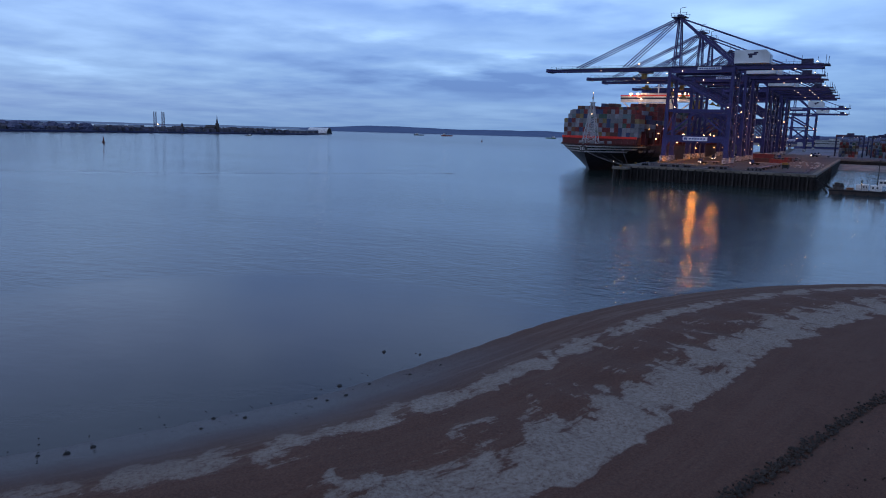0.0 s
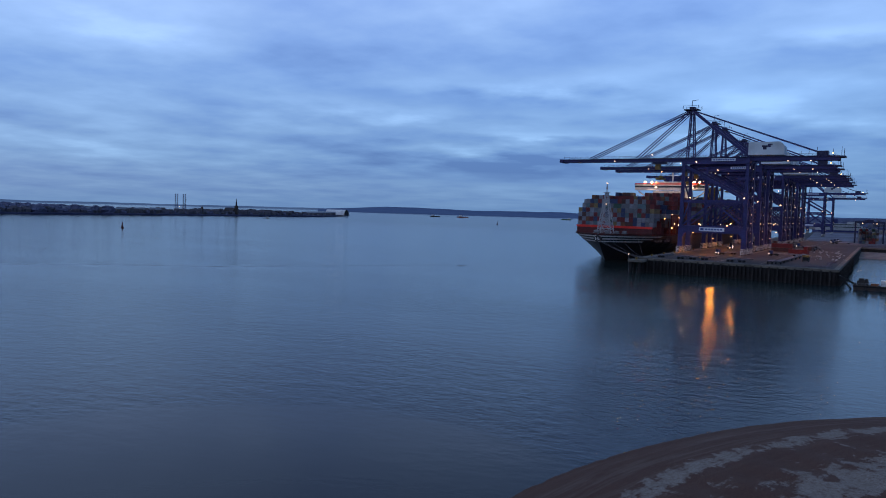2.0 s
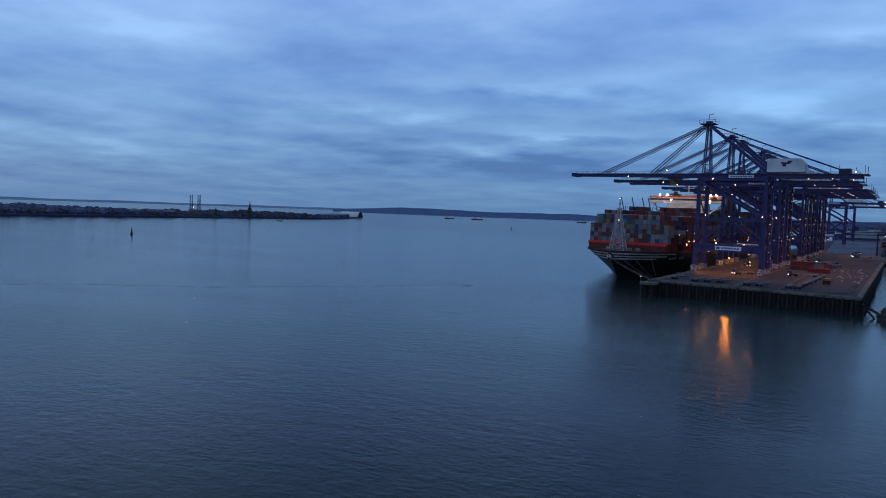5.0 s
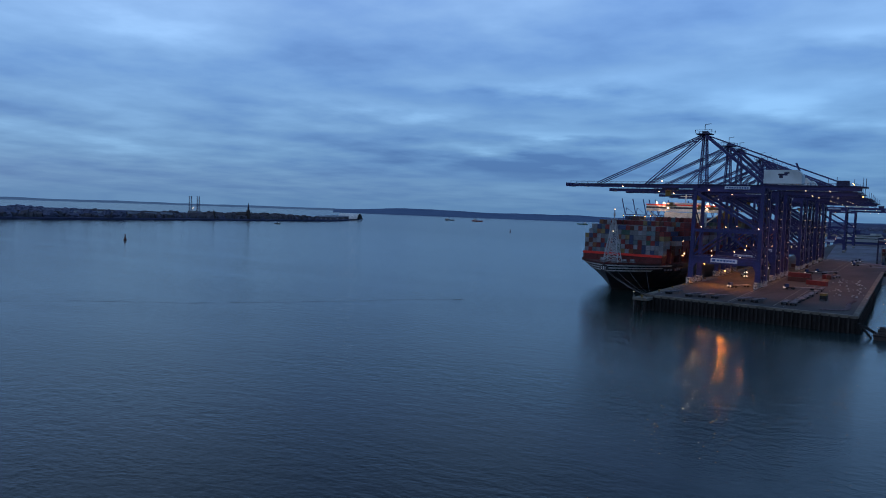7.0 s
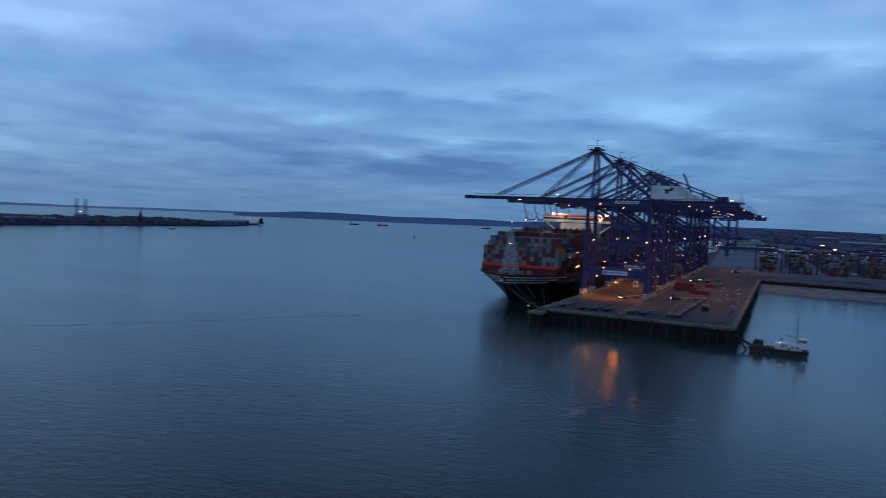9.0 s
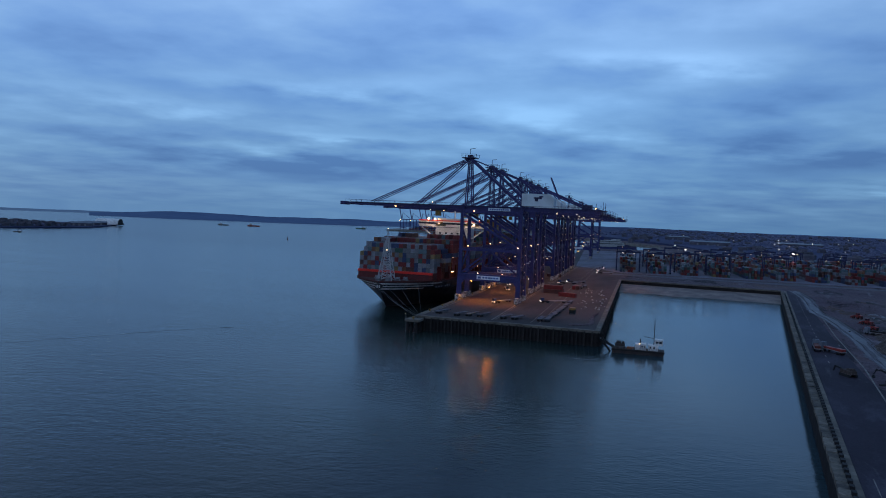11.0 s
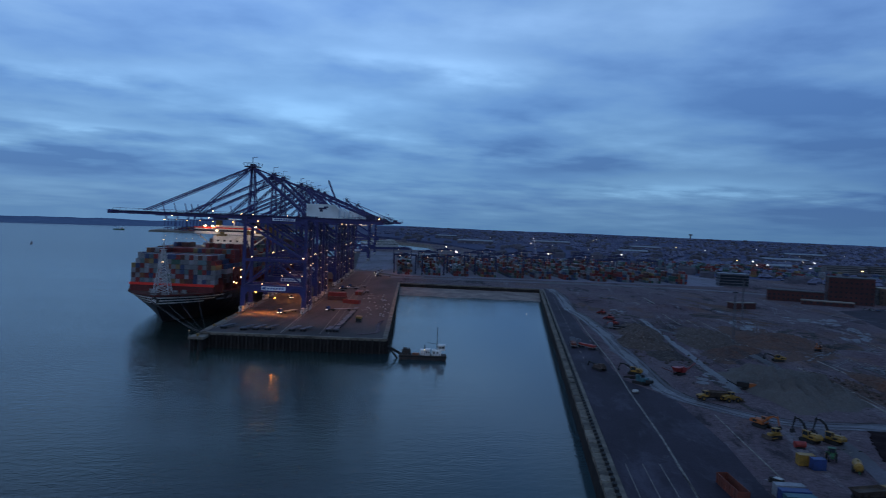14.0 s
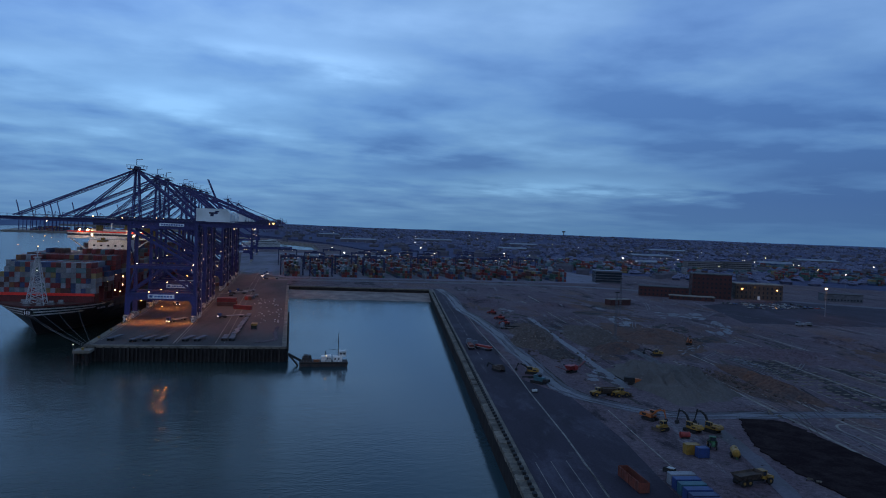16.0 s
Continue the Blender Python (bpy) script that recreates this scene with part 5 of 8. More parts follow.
ship = base("container_ship", SHIP, "large black-hulled container ship stacked with mixed containers at the berth", "ship")
stations = [0, 1.5, 3, 5, 7.5, 10, 13, 16, 20, 25, 30, 36, 44, 54, 66, 80, 100, 130, 170, 230, 300, 330, 350, LENGTH]
levels = [-4, 0, 1.6, 3, 5, 7, 9, 11, 12.6, 14, 15, TOP]


def hull_strip(y_list, z_list, out=0.0):
    sh = Shape()
    for side in (-1, 1):
        n = len(z_list)
        pts = []
        for y in y_list:
            for z in z_list:
                yy = max(y, 13.0 * max(0.0, 1 - max(0, z) / TOP) ** 1.3)
                hb = half_at(yy, z)
                pts.append((side * (hb + out), yy - (out if hb < 6 else 0), z))
        faces = []
        for i in range(len(y_list) - 1):
            for j in range(n - 1):
                q4 = (i * n + j, (i + 1) * n + j, (i + 1) * n + j + 1, i * n + j + 1)
                faces.append(q4 if side > 0 else q4[::-1])
        sh.add(pts, faces)
    return sh


sh = hull_strip(stations, levels)
sh.add([(-half_at(LENGTH, z), LENGTH, z) for z in levels] + [(half_at(LENGTH, z), LENGTH, z) for z in levels], [(i, i + 1, len(levels) + i + 1, len(levels) + i) for i in range(len(levels) - 1)])
hull = part("hull", sh, HULL, ship, "black steel hull with flared bow")
bow = [0.3, 1.5, 3, 5, 7.5, 10, 13, 16, 20, 25, 30, 36]
for z0, z1, n in ((14.3, 15.1, 12), (12.7, 13.5, 11), (11.1, 11.9, 10)):
    part("stripe", hull_strip(bow[:n], [z0, (z0 + z1) / 2, z1], 0.06), HULL_WHITE, hull, "white stripe round the bow")
part("rail_band", hull_strip(bow + [36, 44, 54, 66, 80, 100, 130, 170, 230], [15.45, 16.4], 0.05), DARK_RED, hull, "oxide red bulwark band")
em = Shape().tube((0, 2.2, 13.4), (0, -0.45, 13.2), 1.9, 16)
disc = part("emblem", em, HULL, hull, "plain round emblem on the stem")
for x, z0, z1 in ((-1.0, 12.4, 14.0), (0.0, 12.2, 14.2), (1.0, 12.4, 14.0)):
    part("emblem_bar", Shape().box(x - 0.2, x + 0.2, -0.55, -0.40, z0, z1), HULL_WHITE, disc)
for side in (-1, 1):
    nm = Shape()
    for k in range(7):
        if k == 3:
            continue
        y = 33 + 2.6 * k
        nm.beam((side * (half_at(y, 12.2) + 0.12), y, 12.2), (side * (half_at(y + 1.6, 12.2) + 0.12), y + 1.6, 12.2), 0.12, 1.5)
    part("name_lettering", nm, STEEL, hull, "ship's name as plain pale bars")
outline = [(half_at(y, TOP), y) for y in stations[1:]]
outline = outline + [(-x, y) for x, y in outline[::-1]]
part("deck", Shape().prism(outline, TOP - 0.6, TOP - 0.1), DECK_RED, ship)
bw = Shape()
bw.side_prism([(-23.6, 15.9), (23.6, 15.9), (23.6, 19.6), (-23.6, 19.6)], 25.0, 26.0)
for k in range(13):
    bw.beam((-22 + 3.66 * k, 24.9, 16), (-22 + 3.66 * k, 24.9, 19.4), 0.35, 0.6)
wall = part("breakwater", bw, DARK_RED, ship, "oxide red breakwater wall ahead of the containers")
# A red strip; the lamp light on it is put into its brighter colour.
part("top_band", Shape().box(-23.8, 23.8, 24.6, 26.2, 19.5, 20.9), SIGNAL_RED, wall, "red top band, its lamplit brightness put into the colour")
part("hatch_coaming", Shape().box(-24, 24, 26.3, 330, 15.8, 20.4), DARK_RED, ship)
sb = Shape()
for side in (-1, 1):
    for k in range(20):
        y = 34 + 14.6 * k
        hw = min(27.0, half_at(y, TOP) - 0.5)
        sb.box(min(side * 24, side * hw), max(side * 24, side * hw), y, y + 1.2, 16, 22.5)
        sb.box(-hw, hw, y - 0.2, y + 0.5, 20.4, 24.5)
part("lashing_bridge", sb, DARK_RED, ship)

# white lattice foremast
fm = Shape()
for a, b in ((-1, -1), (1, -1), (1, 1), (-1, 1)):
    fm.beam((a * 4.4, 12 + b * 3.0, 16), (a * 0.7, 12 + b * 0.7, 41), 0.42, 0.42)
for k in range(8):
    f0, f1 = k / 8, (k + 1) / 8
    w0, w1 = 4.4 + (0.7 - 4.4) * f0, 4.4 + (0.7 - 4.4) * f1
    d0, d1 = 3.0 - 2.3 * f0, 3.0 - 2.3 * f1
    z0, z1 = 16 + 25 * f0, 16 + 25 * f1
    for b0, b1 in ((-1, -1), (1, 1)):
        fm.beam((-w0, 12 + b0 * d0, z0), (w1, 12 + b1 * d1, z1), 0.22, 0.22).beam((w0, 12 + b0 * d0, z0), (-w1, 12 + b1 * d1, z1), 0.22, 0.22)
        fm.beam((-w1, 12 + b1 * d1, z1), (w1, 12 + b1 * d1, z1), 0.22, 0.22)
    for a in (-1, 1):
        fm.beam((a * w0, 12 - d0, z0), (a * w1, 12 + d1, z1), 0.18, 0.18)
fm.box(-1.6, 1.6, 10.6, 13.4, 41, 41.4).beam((0, 12, 41), (0, 12, 47), 0.4, 0.4).box(-0.5, 0.5, 11.5, 12.5, 43.4, 44.4)
mast = part("foremast", fm, MAST_PAINT, ship, "white lattice foremast on the forecastle")
part("mast_lamp", Shape().box(-0.35, 0.35, 11.2, 11.5, 34.0, 34.4), DIM, mast)
part("mast_lamp", Shape().box(-0.3, 0.3, 11.7, 12.3, 46.8, 47.1), DIM, mast)
for x, y in ((-6, 15), (6, 15), (-9, 20), (9, 20), (-3, 7), (3, 7)):
    part("winch", Shape().tube((x - 1.2, y, 17), (x + 1.2, y, 17), 0.9, 8).box(x - 1.6, x + 1.6, y - 1, y + 1, 15.9, 16.4), STEEL, ship)
# bridge block and funnel
bs = Shape()
bs.box(-13, 13, 142, 156, 16, 47).box(-26.5, 26.5, 140.5, 147, 47.6, 52.0).box(-12, 12, 142, 152, 52.0, 54.2)
for side in (-1, 1):
    bs.beam((side * 13, 143.5, 38), (side * 25, 143.5, 47), 0.8, 0.8).beam((side * 13, 143.5, 31), (side * 13.5, 143.5, 46), 0.8, 0.8)
bridge = part("bridge_house", bs, WHITE, ship, "white bridge house with wide wings")
part("bridge_windows", Shape().box(-26.6, 26.6, 140.35, 140.5, 49.6, 51.0), WINDOW, bridge)
for k in range(7):
    for j in range(5):
        part("window", Shape().box(-10.5 + 4.6 * j, -9.0 + 4.6 * j, 141.85, 142.0, 20 + 3.7 * k, 21.2 + 3.7 * k), WINDOW, bridge)
part("bridge_red_band", Shape().box(-26.7, 26.7, 140.2, 147.2, 52.0, 52.8), SIGNAL_RED, bridge, "red band along the bridge roof")
for x in (-18.6, -13.4, 17.5, 21.5):
    part("floodlight", Shape().tube((x, 139.4, 53.7), (x, 140.1, 53.7), 0.6, 10), FLOOD, bridge, "bright sodium floodlight")
part("radar_mast", Shape().beam((0, 147, 53), (0, 147, 63), 0.7, 0.7).beam((-4, 147, 59), (4, 147, 59), 0.4, 0.4).beam((-3, 147, 62), (3, 147, 62), 0.3, 0.3), WHITE, bridge)
fn = Shape()
fn.box(-7, 7, 262, 274, 16, 46).box(-5, 5, 263, 273, 46, 55)
part("funnel", fn, YELLOW, ship, "buff funnel")
for x, y, z in ((25.5, 44, 26), (26, 58, 29), (26, 58, 24), (26, 58, 20), (26.5, 72, 27), (26.5, 72, 22)):
    part("deck_lamp", Shape().box(x - 0.3, x + 0.3, y - 0.3, y + 0.3, z - 0.3, z + 0.3), COOL if z != 26 else WARM, ship)
# Unseen fill lamps, added in mid-air ahead of the bridge to brighten its face.
for x in (-14, 14):
    o = lamp("bridge_fill_lamp", SHIP @ Vector((x, 129, 50)), (1.0, 0.66, 0.42), 2600, 0.8)

# containers on deck: the front bay one by one, the rest joined
BW_, BH_ = 2.44, 2.85


def container_shape(l=12.2, w=2.34, h=2.68):
    sh = Shape()
    sh.box(-w / 2, w / 2, 0, l, 0, h)
    for y, o in ((0, -0.03),):
        for x in (-w / 2 + 0.55, w / 2 - 0.55):
            sh.box(x - 0.05, x + 0.05, y + o * 2, y, 0.15, h - 0.15)
    for x in (-w / 2, w / 2):
        sh.beam((x, 0, 0), (x, 0, h), 0.16, 0.16)
    sh.beam((-w / 2, 0, h), (w / 2, 0, h), 0.16, 0.16)
    return sh


box_mesh = [container_shape().mesh("shipping_container", m) for m in BOX_COLOURS]
BOX_WORDS = ("grey", "pale grey", "red", "brown", "dark blue", "yellow", "orange", "green", "teal")
rb = random.Random(21)
weights = (12, 14, 26, 14, 11, 5, 7, 3, 10)
tiers = [4, 5, 6, 6, 6, 6, 6, 6, 6, 6, 6, 6, 6, 6, 6, 6, 6, 6, 5]
for c in range(19):
    for r in range(tiers[c]):
        k = rb.choices(range(9), (18, 24, 17, 10, 12, 4, 4, 2, 10))[0]
        ob = new("shipping_container", box_mesh[k])
        ob.matrix_basis = SHIP @ pose((c - 9) * 2.52, 27.2 + rb.uniform(-0.1, 0.15), 20.6 + r * BH_ + 0.02)
        tagged(ob, f"{BOX_WORDS[k]} steel shipping container stacked on the ship's deck", "container", "containers on the ship's front bay")
more = Shape()


def stack(sh, x, y, z, l, n, r, wts=weights, w=2.44, gap=0.0, turn=0.0):
    for i in range(n):
        k = r.choices(range(9), wts)[0]
        sh.box(x - w / 2 + 0.05, x + w / 2 - 0.05, y, y + l, z + i * BH_ + 0.03, z + i * BH_ + 2.70, k, turn)


profile = [(41.8, 21, (4, 6)), (56.4, 21, (7, 7)), (71, 21, (7, 8)), (85.6, 21, (7, 7)), (100.2, 21, (6, 7)), (114.8, 21, (5, 6)), (127, 21, (5, 5))]
for y, n, (lo, hi) in profile:
    for c in range(n):
        t = rb.randint(lo, hi)
        if y < 45:
            t = 7 if c in (2, 3, 4, 5) else (5 if c > 18 else 6)
            if c > 19:
                t = 4
        elif y < 60 and c < 5:
            t = 6
        stack(more, (c - (n - 1) / 2) * 2.52, y, 20.6, 12.2, t, rb, (5, 5, 56, 14, 5, 3, 6, 1, 5) if 50 < y < 90 else weights)
for k in range(12):
    for c in range(21):
        stack(more, (c - 10) * 2.52, 160 + 14.6 * k + (14 if k > 6 else 0), 20.6, 12.2, rb.randint(6, 8), rb)
ob = new("container_stacks", more.mesh("container_stacks", BOX_COLOURS))
ob.matrix_basis = SHIP
tagged(ob, "tall mixed stacks of coloured containers on the ship's deck", "containers", kind="stuff")

# ---- the mooring dolphin and lines ----
dol = base("mooring_dolphin", pose(1.6, -21.6, 0, 0, 0, -4), "concrete mooring dolphin on piles off the pier corner", "dolphin")
part("platform", Shape().box(-3.6, 3.4, -3.4, 4.6, 5.5, 6.6), COPING, dol)
for x in (-2.2, 2.0):
    for y in (-2.2, 3.2):
        part("pile", Shape().tube((x, y, -3), (x, y, 5.4), 0.7, 10), PILE, dol)
part("bollard", Shape().tube((0, -1, 6.6), (0, -1, 7.6), 0.5, 10).tube((0, -1, 7.4), (0, -1, 7.8), 0.75, 10), YELLOW, dol, "yellow-topped mooring bollard")
part("ladder", Shape().beam((-3.75, -1, 0), (-3.75, -1, 7.5), 0.1, 0.1).beam((-3.75, -0.4, 0), (-3.75, -0.4, 7.5), 0.1, 0.1), STEEL, dol)
sp_ = part("signal_post", Shape().beam((-3.3, -3.1, 6.6), (-3.3, -3.1, 9.2), 0.12, 0.12), STEEL, dol)
part("signal_lamp", Shape().box(-3.45, -3.15, -3.25, -2.95, 9.2, 9.45), DIM, sp_)
for (x, y, z), k in zip(((-13, 16, 16), (-9, 9, 15.6), (-4, 3, 15.4), (3, 2.5, 15.4), (9, 9, 15.6), (16, 22, 16)), range(6)):
    a = SHIP @ Vector((x, y, z))
    b = Vector((1.4 + 0.35 * k, -19.0 + 1.2 * k, 7.5))
    cu = bpy.data.curves.new("mooring_line", "CURVE")
    cu.dimensions, cu.bevel_depth, cu.bevel_resolution = "3D", 0.05, 1
    sp = cu.splines.new("POLY")
    sp.points.add(10)
    for i in range(11):
        f = i / 10
        p_ = a.lerp(b, f)
        sp.points[i].co = (p_.x, p_.y, p_.z - 1.6 * 4 * f * (1 - f), 1)
    cu.materials.append(ROPE)
    tagged(new("mooring_line", cu), "pale mooring rope from the ship's bow to the pier", "rope", "mooring lines")


# ---- workboat in the basin ----
boat = base("dredger", pose(105.6, -31.5, -1.5, 0, 0, -3), "small dark work dredger with white deckhouses moored in the basin", "boat")
sh = Shape()
sh.side_prism([(-11.0, 3.6), (-10.4, -0.8), (10.6, -0.8), (11.2, 3.6)], -3.4, 3.4)
hull_ = part("hull", sh, WORK_HULL, boat, "dark rust-stained steel hull")
part("rubbing_strake", Shape().box(-11.2, 11.3, -3.6, -3.4, 2.9, 3.3).box(-11.2, 11.3, 3.4, 3.6, 2.9, 3.3), DARK, hull_)
bw2 = Shape()
for k in range(16):
    bw2.beam((-10.6 + 1.42 * k, -3.35, 3.6), (-10.6 + 1.42 * k, -3.35, 4.6), 0.07, 0.07)
bw2.beam((-10.6, -3.35, 4.6), (10.7, -3.35, 4.6), 0.07, 0.07).beam((-10.6, -3.35, 4.1), (10.7, -3.35, 4.1), 0.05, 0.05)
part("guard_rail", bw2, STEEL, boat)
part("ladder_frame", Shape().beam((-10, -1.6, 3.6), (-16, -1.6, 6.8), 0.4, 0.6).beam((-10, 1.6, 3.6), (-16, 1.6, 6.8), 0.4, 0.6).beam((-16, -1.8, 6.8), (-16, 1.8, 6.8), 0.5, 0.5).beam((-15.8, -1.6, 6.6), (-10.6, -1.6, 0.3), 0.45, 0.45).beam((-15.8, 1.6, 6.6), (-10.6, 1.6, 0.3), 0.45, 0.45).beam((-13.4, -1.6, 5.2), (-13.4, 1.6, 5.2), 0.3, 0.3).beam((-12.2, -1.6, 3.0), (-12.2, 1.6, 3.0), 0.3, 0.3), DARK, boat, "dark steel suction ladder over the bow")
part("winch_house", Shape().box(-9.6, -5.4, -2.2, 2.2, 3.6, 5.4).box(-9.0, -7.0, -1.6, 1.6, 5.4, 6.4).tube((-6.2, -1.8, 5.7), (-6.2, 1.8, 5.7), 0.6, 10), WORK_HULL, boat, "rusty winch gear")
part("rescue_boat", Shape().side_prism([(-4.6, 4.2), (-4.2, 3.7), (-2.0, 3.7), (-1.5, 4.6), (-4.4, 4.6)], -2.8, -1.0), ORANGE, boat, "orange rescue boat on deck")
hs = part("deckhouse", Shape().box(-1.0, 1.0, -2.4, 2.4, 3.6, 5.9).box(1.2, 3.6, -2.6, 2.4, 3.6, 6.2), WHITE, boat, "dirty white deckhouse")
part("window", Shape().box(1.6, 2.2, -2.66, -2.6, 4.8, 5.5).box(2.7, 3.2, -2.66, -2.6, 4.8, 5.5), WINDOW, hs)
wh_ = part("wheelhouse", Shape().box(4.4, 8.6, -2.6, 2.6, 3.6, 5.9).box(7.2, 10.4, -2.0, 2.0, 5.9, 8.2).box(7.0, 10.6, -2.2, 2.2, 8.2, 8.4), WHITE, boat, "dirty white wheelhouse")
part("window", Shape().box(7.5, 8.6, -2.06, -2.0, 6.9, 7.8).box(8.9, 10.1, -2.06, -2.0, 6.9, 7.8), WINDOW, wh_)
part("window", Shape().box(5.0, 5.7, -2.66, -2.6, 4.6, 5.4).box(6.6, 7.3, -2.66, -2.6, 4.6, 5.4), WINDOW, wh_)
part("mast", Shape().tube((6.8, 0, 5.9), (6.8, 0, 16.6), 0.18, 8, 0, 0.10).beam((6.8, 0, 8.6), (2.4, 0, 9.3), 0.16, 0.16).beam((5.9, 0, 12.6), (7.7, 0, 12.6), 0.12, 0.12).beam((6.8, 0, 14.4), (2.4, 0, 9.3), 0.05, 0.05), DARK, boat)
part("samson_post", Shape().tube((1.1, 0.4, 3.6), (1.1, 0.4, 8.0), 0.25, 8), DARK, boat)
part("deck_lamp", Shape().box(0.9, 1.1, -2.75, -2.6, 6.3, 6.6), COOL, boat)
for x in (-6, -1, 4, 8):
    part("tyre_fender", Shape().tube((x, -3.75, 1.6), (x, -3.45, 1.6), 0.5, 10), DARK, boat)

# ---- things on the pier ----
def make_trailer(at):
    t = base("trailer", at, "empty grey skeletal container trailer parked on the pier", "trailer", "parked trailers")
    part("chassis", Shape().box(-0.5, -0.25, -6, 6, 1.0, 1.4).box(0.25, 0.5, -6, 6, 1.0, 1.4).box(-1.2, 1.2, -6, -5.6, 1.1, 1.5).box(-1.2, 1.2, 5.6, 6, 1.1, 1.5).box(-1.2, 1.2, -0.2, 0.2, 1.1, 1.45), JACK, t)
    for y in (-4.6, -3.2):
        for x in (-1.0, 1.0):
            part("wheel", Shape().tube((x - 0.25, y, 0.5), (x + 0.25, y, 0.5), 0.5, 10), DARK, t)
    part("deck_plate", Shape().box(-1.2, 1.2, -5.6, -2.0, 1.42, 1.5).box(-1.2, 1.2, -1.2, 2.2, 1.42, 1.5).box(-1.2, 1.2, 3.0, 5.6, 1.42, 1.5), FLATBED, t)
    part("support_leg", Shape().box(-0.8, -0.6, 3.0, 3.2, 0.0, 1.2).box(0.6, 0.8, 3.0, 3.2, 0.0, 1.2), JACK, t)
    return t


tr0 = make_trailer(pose(10.5, 3.2, DECK + 0.1, 0, 0, -22))
for x, y, a in ((20.6, -0.6, -20), (26.3, 1.0, -20), (32.0, 1.6, -21), (43.8, 0.4, -18), (49.4, 0.2, -20), (60.9, 1.6, -6), (64.4, 1.5, -4), (65.6, 16, -12), (66.6, 27, -10), (67.8, 40, -8), (69.2, 53, -8), (70.6, 68, -8), (72.2, 86, -7), (76, 190, -5), (79, 204, -4), (66, 226, 70), (56, 208, 74)):
    copy_thing(tr0, pose(x, y, DECK + 0.1, 0, 0, a))


def make_tug(at):
    t = base("terminal_tractor", at, "terminal tractor with lit headlamps on the pier", "truck", "terminal tractors")
    part("chassis", Shape().box(-1.1, 1.1, -2.6, 2.6, 0.7, 1.3), DARK, t)
    c = part("cab", Shape().box(-1.1, 0.5, -2.5, -0.6, 1.3, 3.1), BLUE, t, "blue cab")
    part("windscreen", Shape().box(-1.0, 0.4, -2.56, -2.5, 2.0, 2.9), WINDOW, c)
    for y in (-1.7, 1.7):
        for x in (-1.0, 1.0):
            part("wheel", Shape().tube((x - 0.25, y, 0.55), (x + 0.25, y, 0.55), 0.55, 10), DARK, t)
    for x in (-0.8, 0.8):
        part("headlamp", Shape().box(x - 0.2, x + 0.2, -2.75, -2.6, 0.95, 1.25), HEAD, t)
    part("bed", Shape().box(-1.2, 1.2, 2.6, 14.0, 1.1, 1.5), STEEL, t)
    for x in (-1.0, 1.0):
        part("wheel", Shape().tube((x - 0.25, 12, 0.55), (x + 0.25, 12, 0.55), 0.55, 10), DARK, t)
    return t


tug0 = make_tug(pose(30, 60, DECK + 0.1, 0, 0, -30))
for x, y, a in ((57, 79, -65), (26.7, 140, 12), (23, 176, 8), (60, 222, -60), (66, 237, -62), (88, 405, -10), (91, 425, -8), (94, 445, -8), (33, 240, -5), (90, 370, -70)):
    copy_thing(tug0, pose(x, y, DECK + 0.1, 0, 0, a))

long_box = [container_shape().mesh("shipping_container", m) for m in BOX_COLOURS]


def ground_box(x, y, turn, colour, level=0, mesh_set=None, label=None, group="containers on the pier"):
    ob = new("shipping_container", (mesh_set or long_box)[colour])
    ob.matrix_basis = pose(x, y, DECK + 0.1 + level * 2.78, 0, 0, turn)
    return tagged(ob, label or f"{BOX_WORDS[colour]} steel shipping container on the pier", "container", group)


for k in range(4):
    for lv in range(2 if k < 3 else 1):
        ground_box(64 + 0.3 * k, 140 + 2.7 * k, 86, 2 if (k + lv) % 3 else 3, lv)
ground_box(74, 120, 62, 2)
ground_box(71, 178, -8, 2)
ground_box(73.6, 178, -8, 3)
for k in range(3):
    ground_box(56, 290 + 2.7 * k, 85, 3)
gen = base("mobile_generator", pose(75, 34, DECK + 0.1, 0, 0, -8), "yellow-green mobile plant unit on the pier", "generator")
part("body", Shape().box(-1.4, 1.4, -2.2, 2.2, 0.6, 2.4), DARK, gen)
part("canopy", Shape().box(-1.5, 1.5, -2.3, 2.3, 2.4, 3.4), YELLOW, gen, "yellow-green canopy")
part("wheel", Shape().tube((-1.5, -1.2, 0.5), (-1.1, -1.2, 0.5), 0.5, 10), DARK, gen)
part("wheel", Shape().tube((1.1, -1.2, 0.5), (1.5, -1.2, 0.5), 0.5, 10), DARK, gen)
bl = Shape().tube((0, 0, 0), (0, 0, 0.7), 0.45, 10).tube((0, 0, 0.7), (0, 0, 0.95), 0.7, 10)
bl_mesh = bl.mesh("bollard", YELLOW)
for k in range(14):
    o = new("bollard", bl_mesh)
    y = 6 + 24 * k
    o.matrix_basis = pose(rail_x(y, 1.0), y, DECK + 0.25)
    tagged(o, "yellow-painted mooring bollard on the berth edge", "bollard", "berth bollards")
sh = Shape()
for k in range(48):
    x, y = rnd.uniform(76, 94), rnd.uniform(60, 195)
    s = rnd.uniform(0.25, 0.8)
    sh.box(x - s * 0.6, x + s * 0.6, y - s * 0.6, y + s * 0.6, DECK + 0.08, DECK + 0.08 + s * 0.8, turn=rnd.uniform(0, 90))
piece("pallet_clutter", sh, DIRTY_WHITE, "scattered pale blocks and pallets along the pier", "clutter", kind="stuff")
sh = Shape()
for k in range(30):
    a = k / 29
    x, y = 76 + 15 * a + 3 * math.sin(a * 5), -8 + 50 * a * a
    sh.clump(x, y, DECK, 1.3, 0.7, rnd)
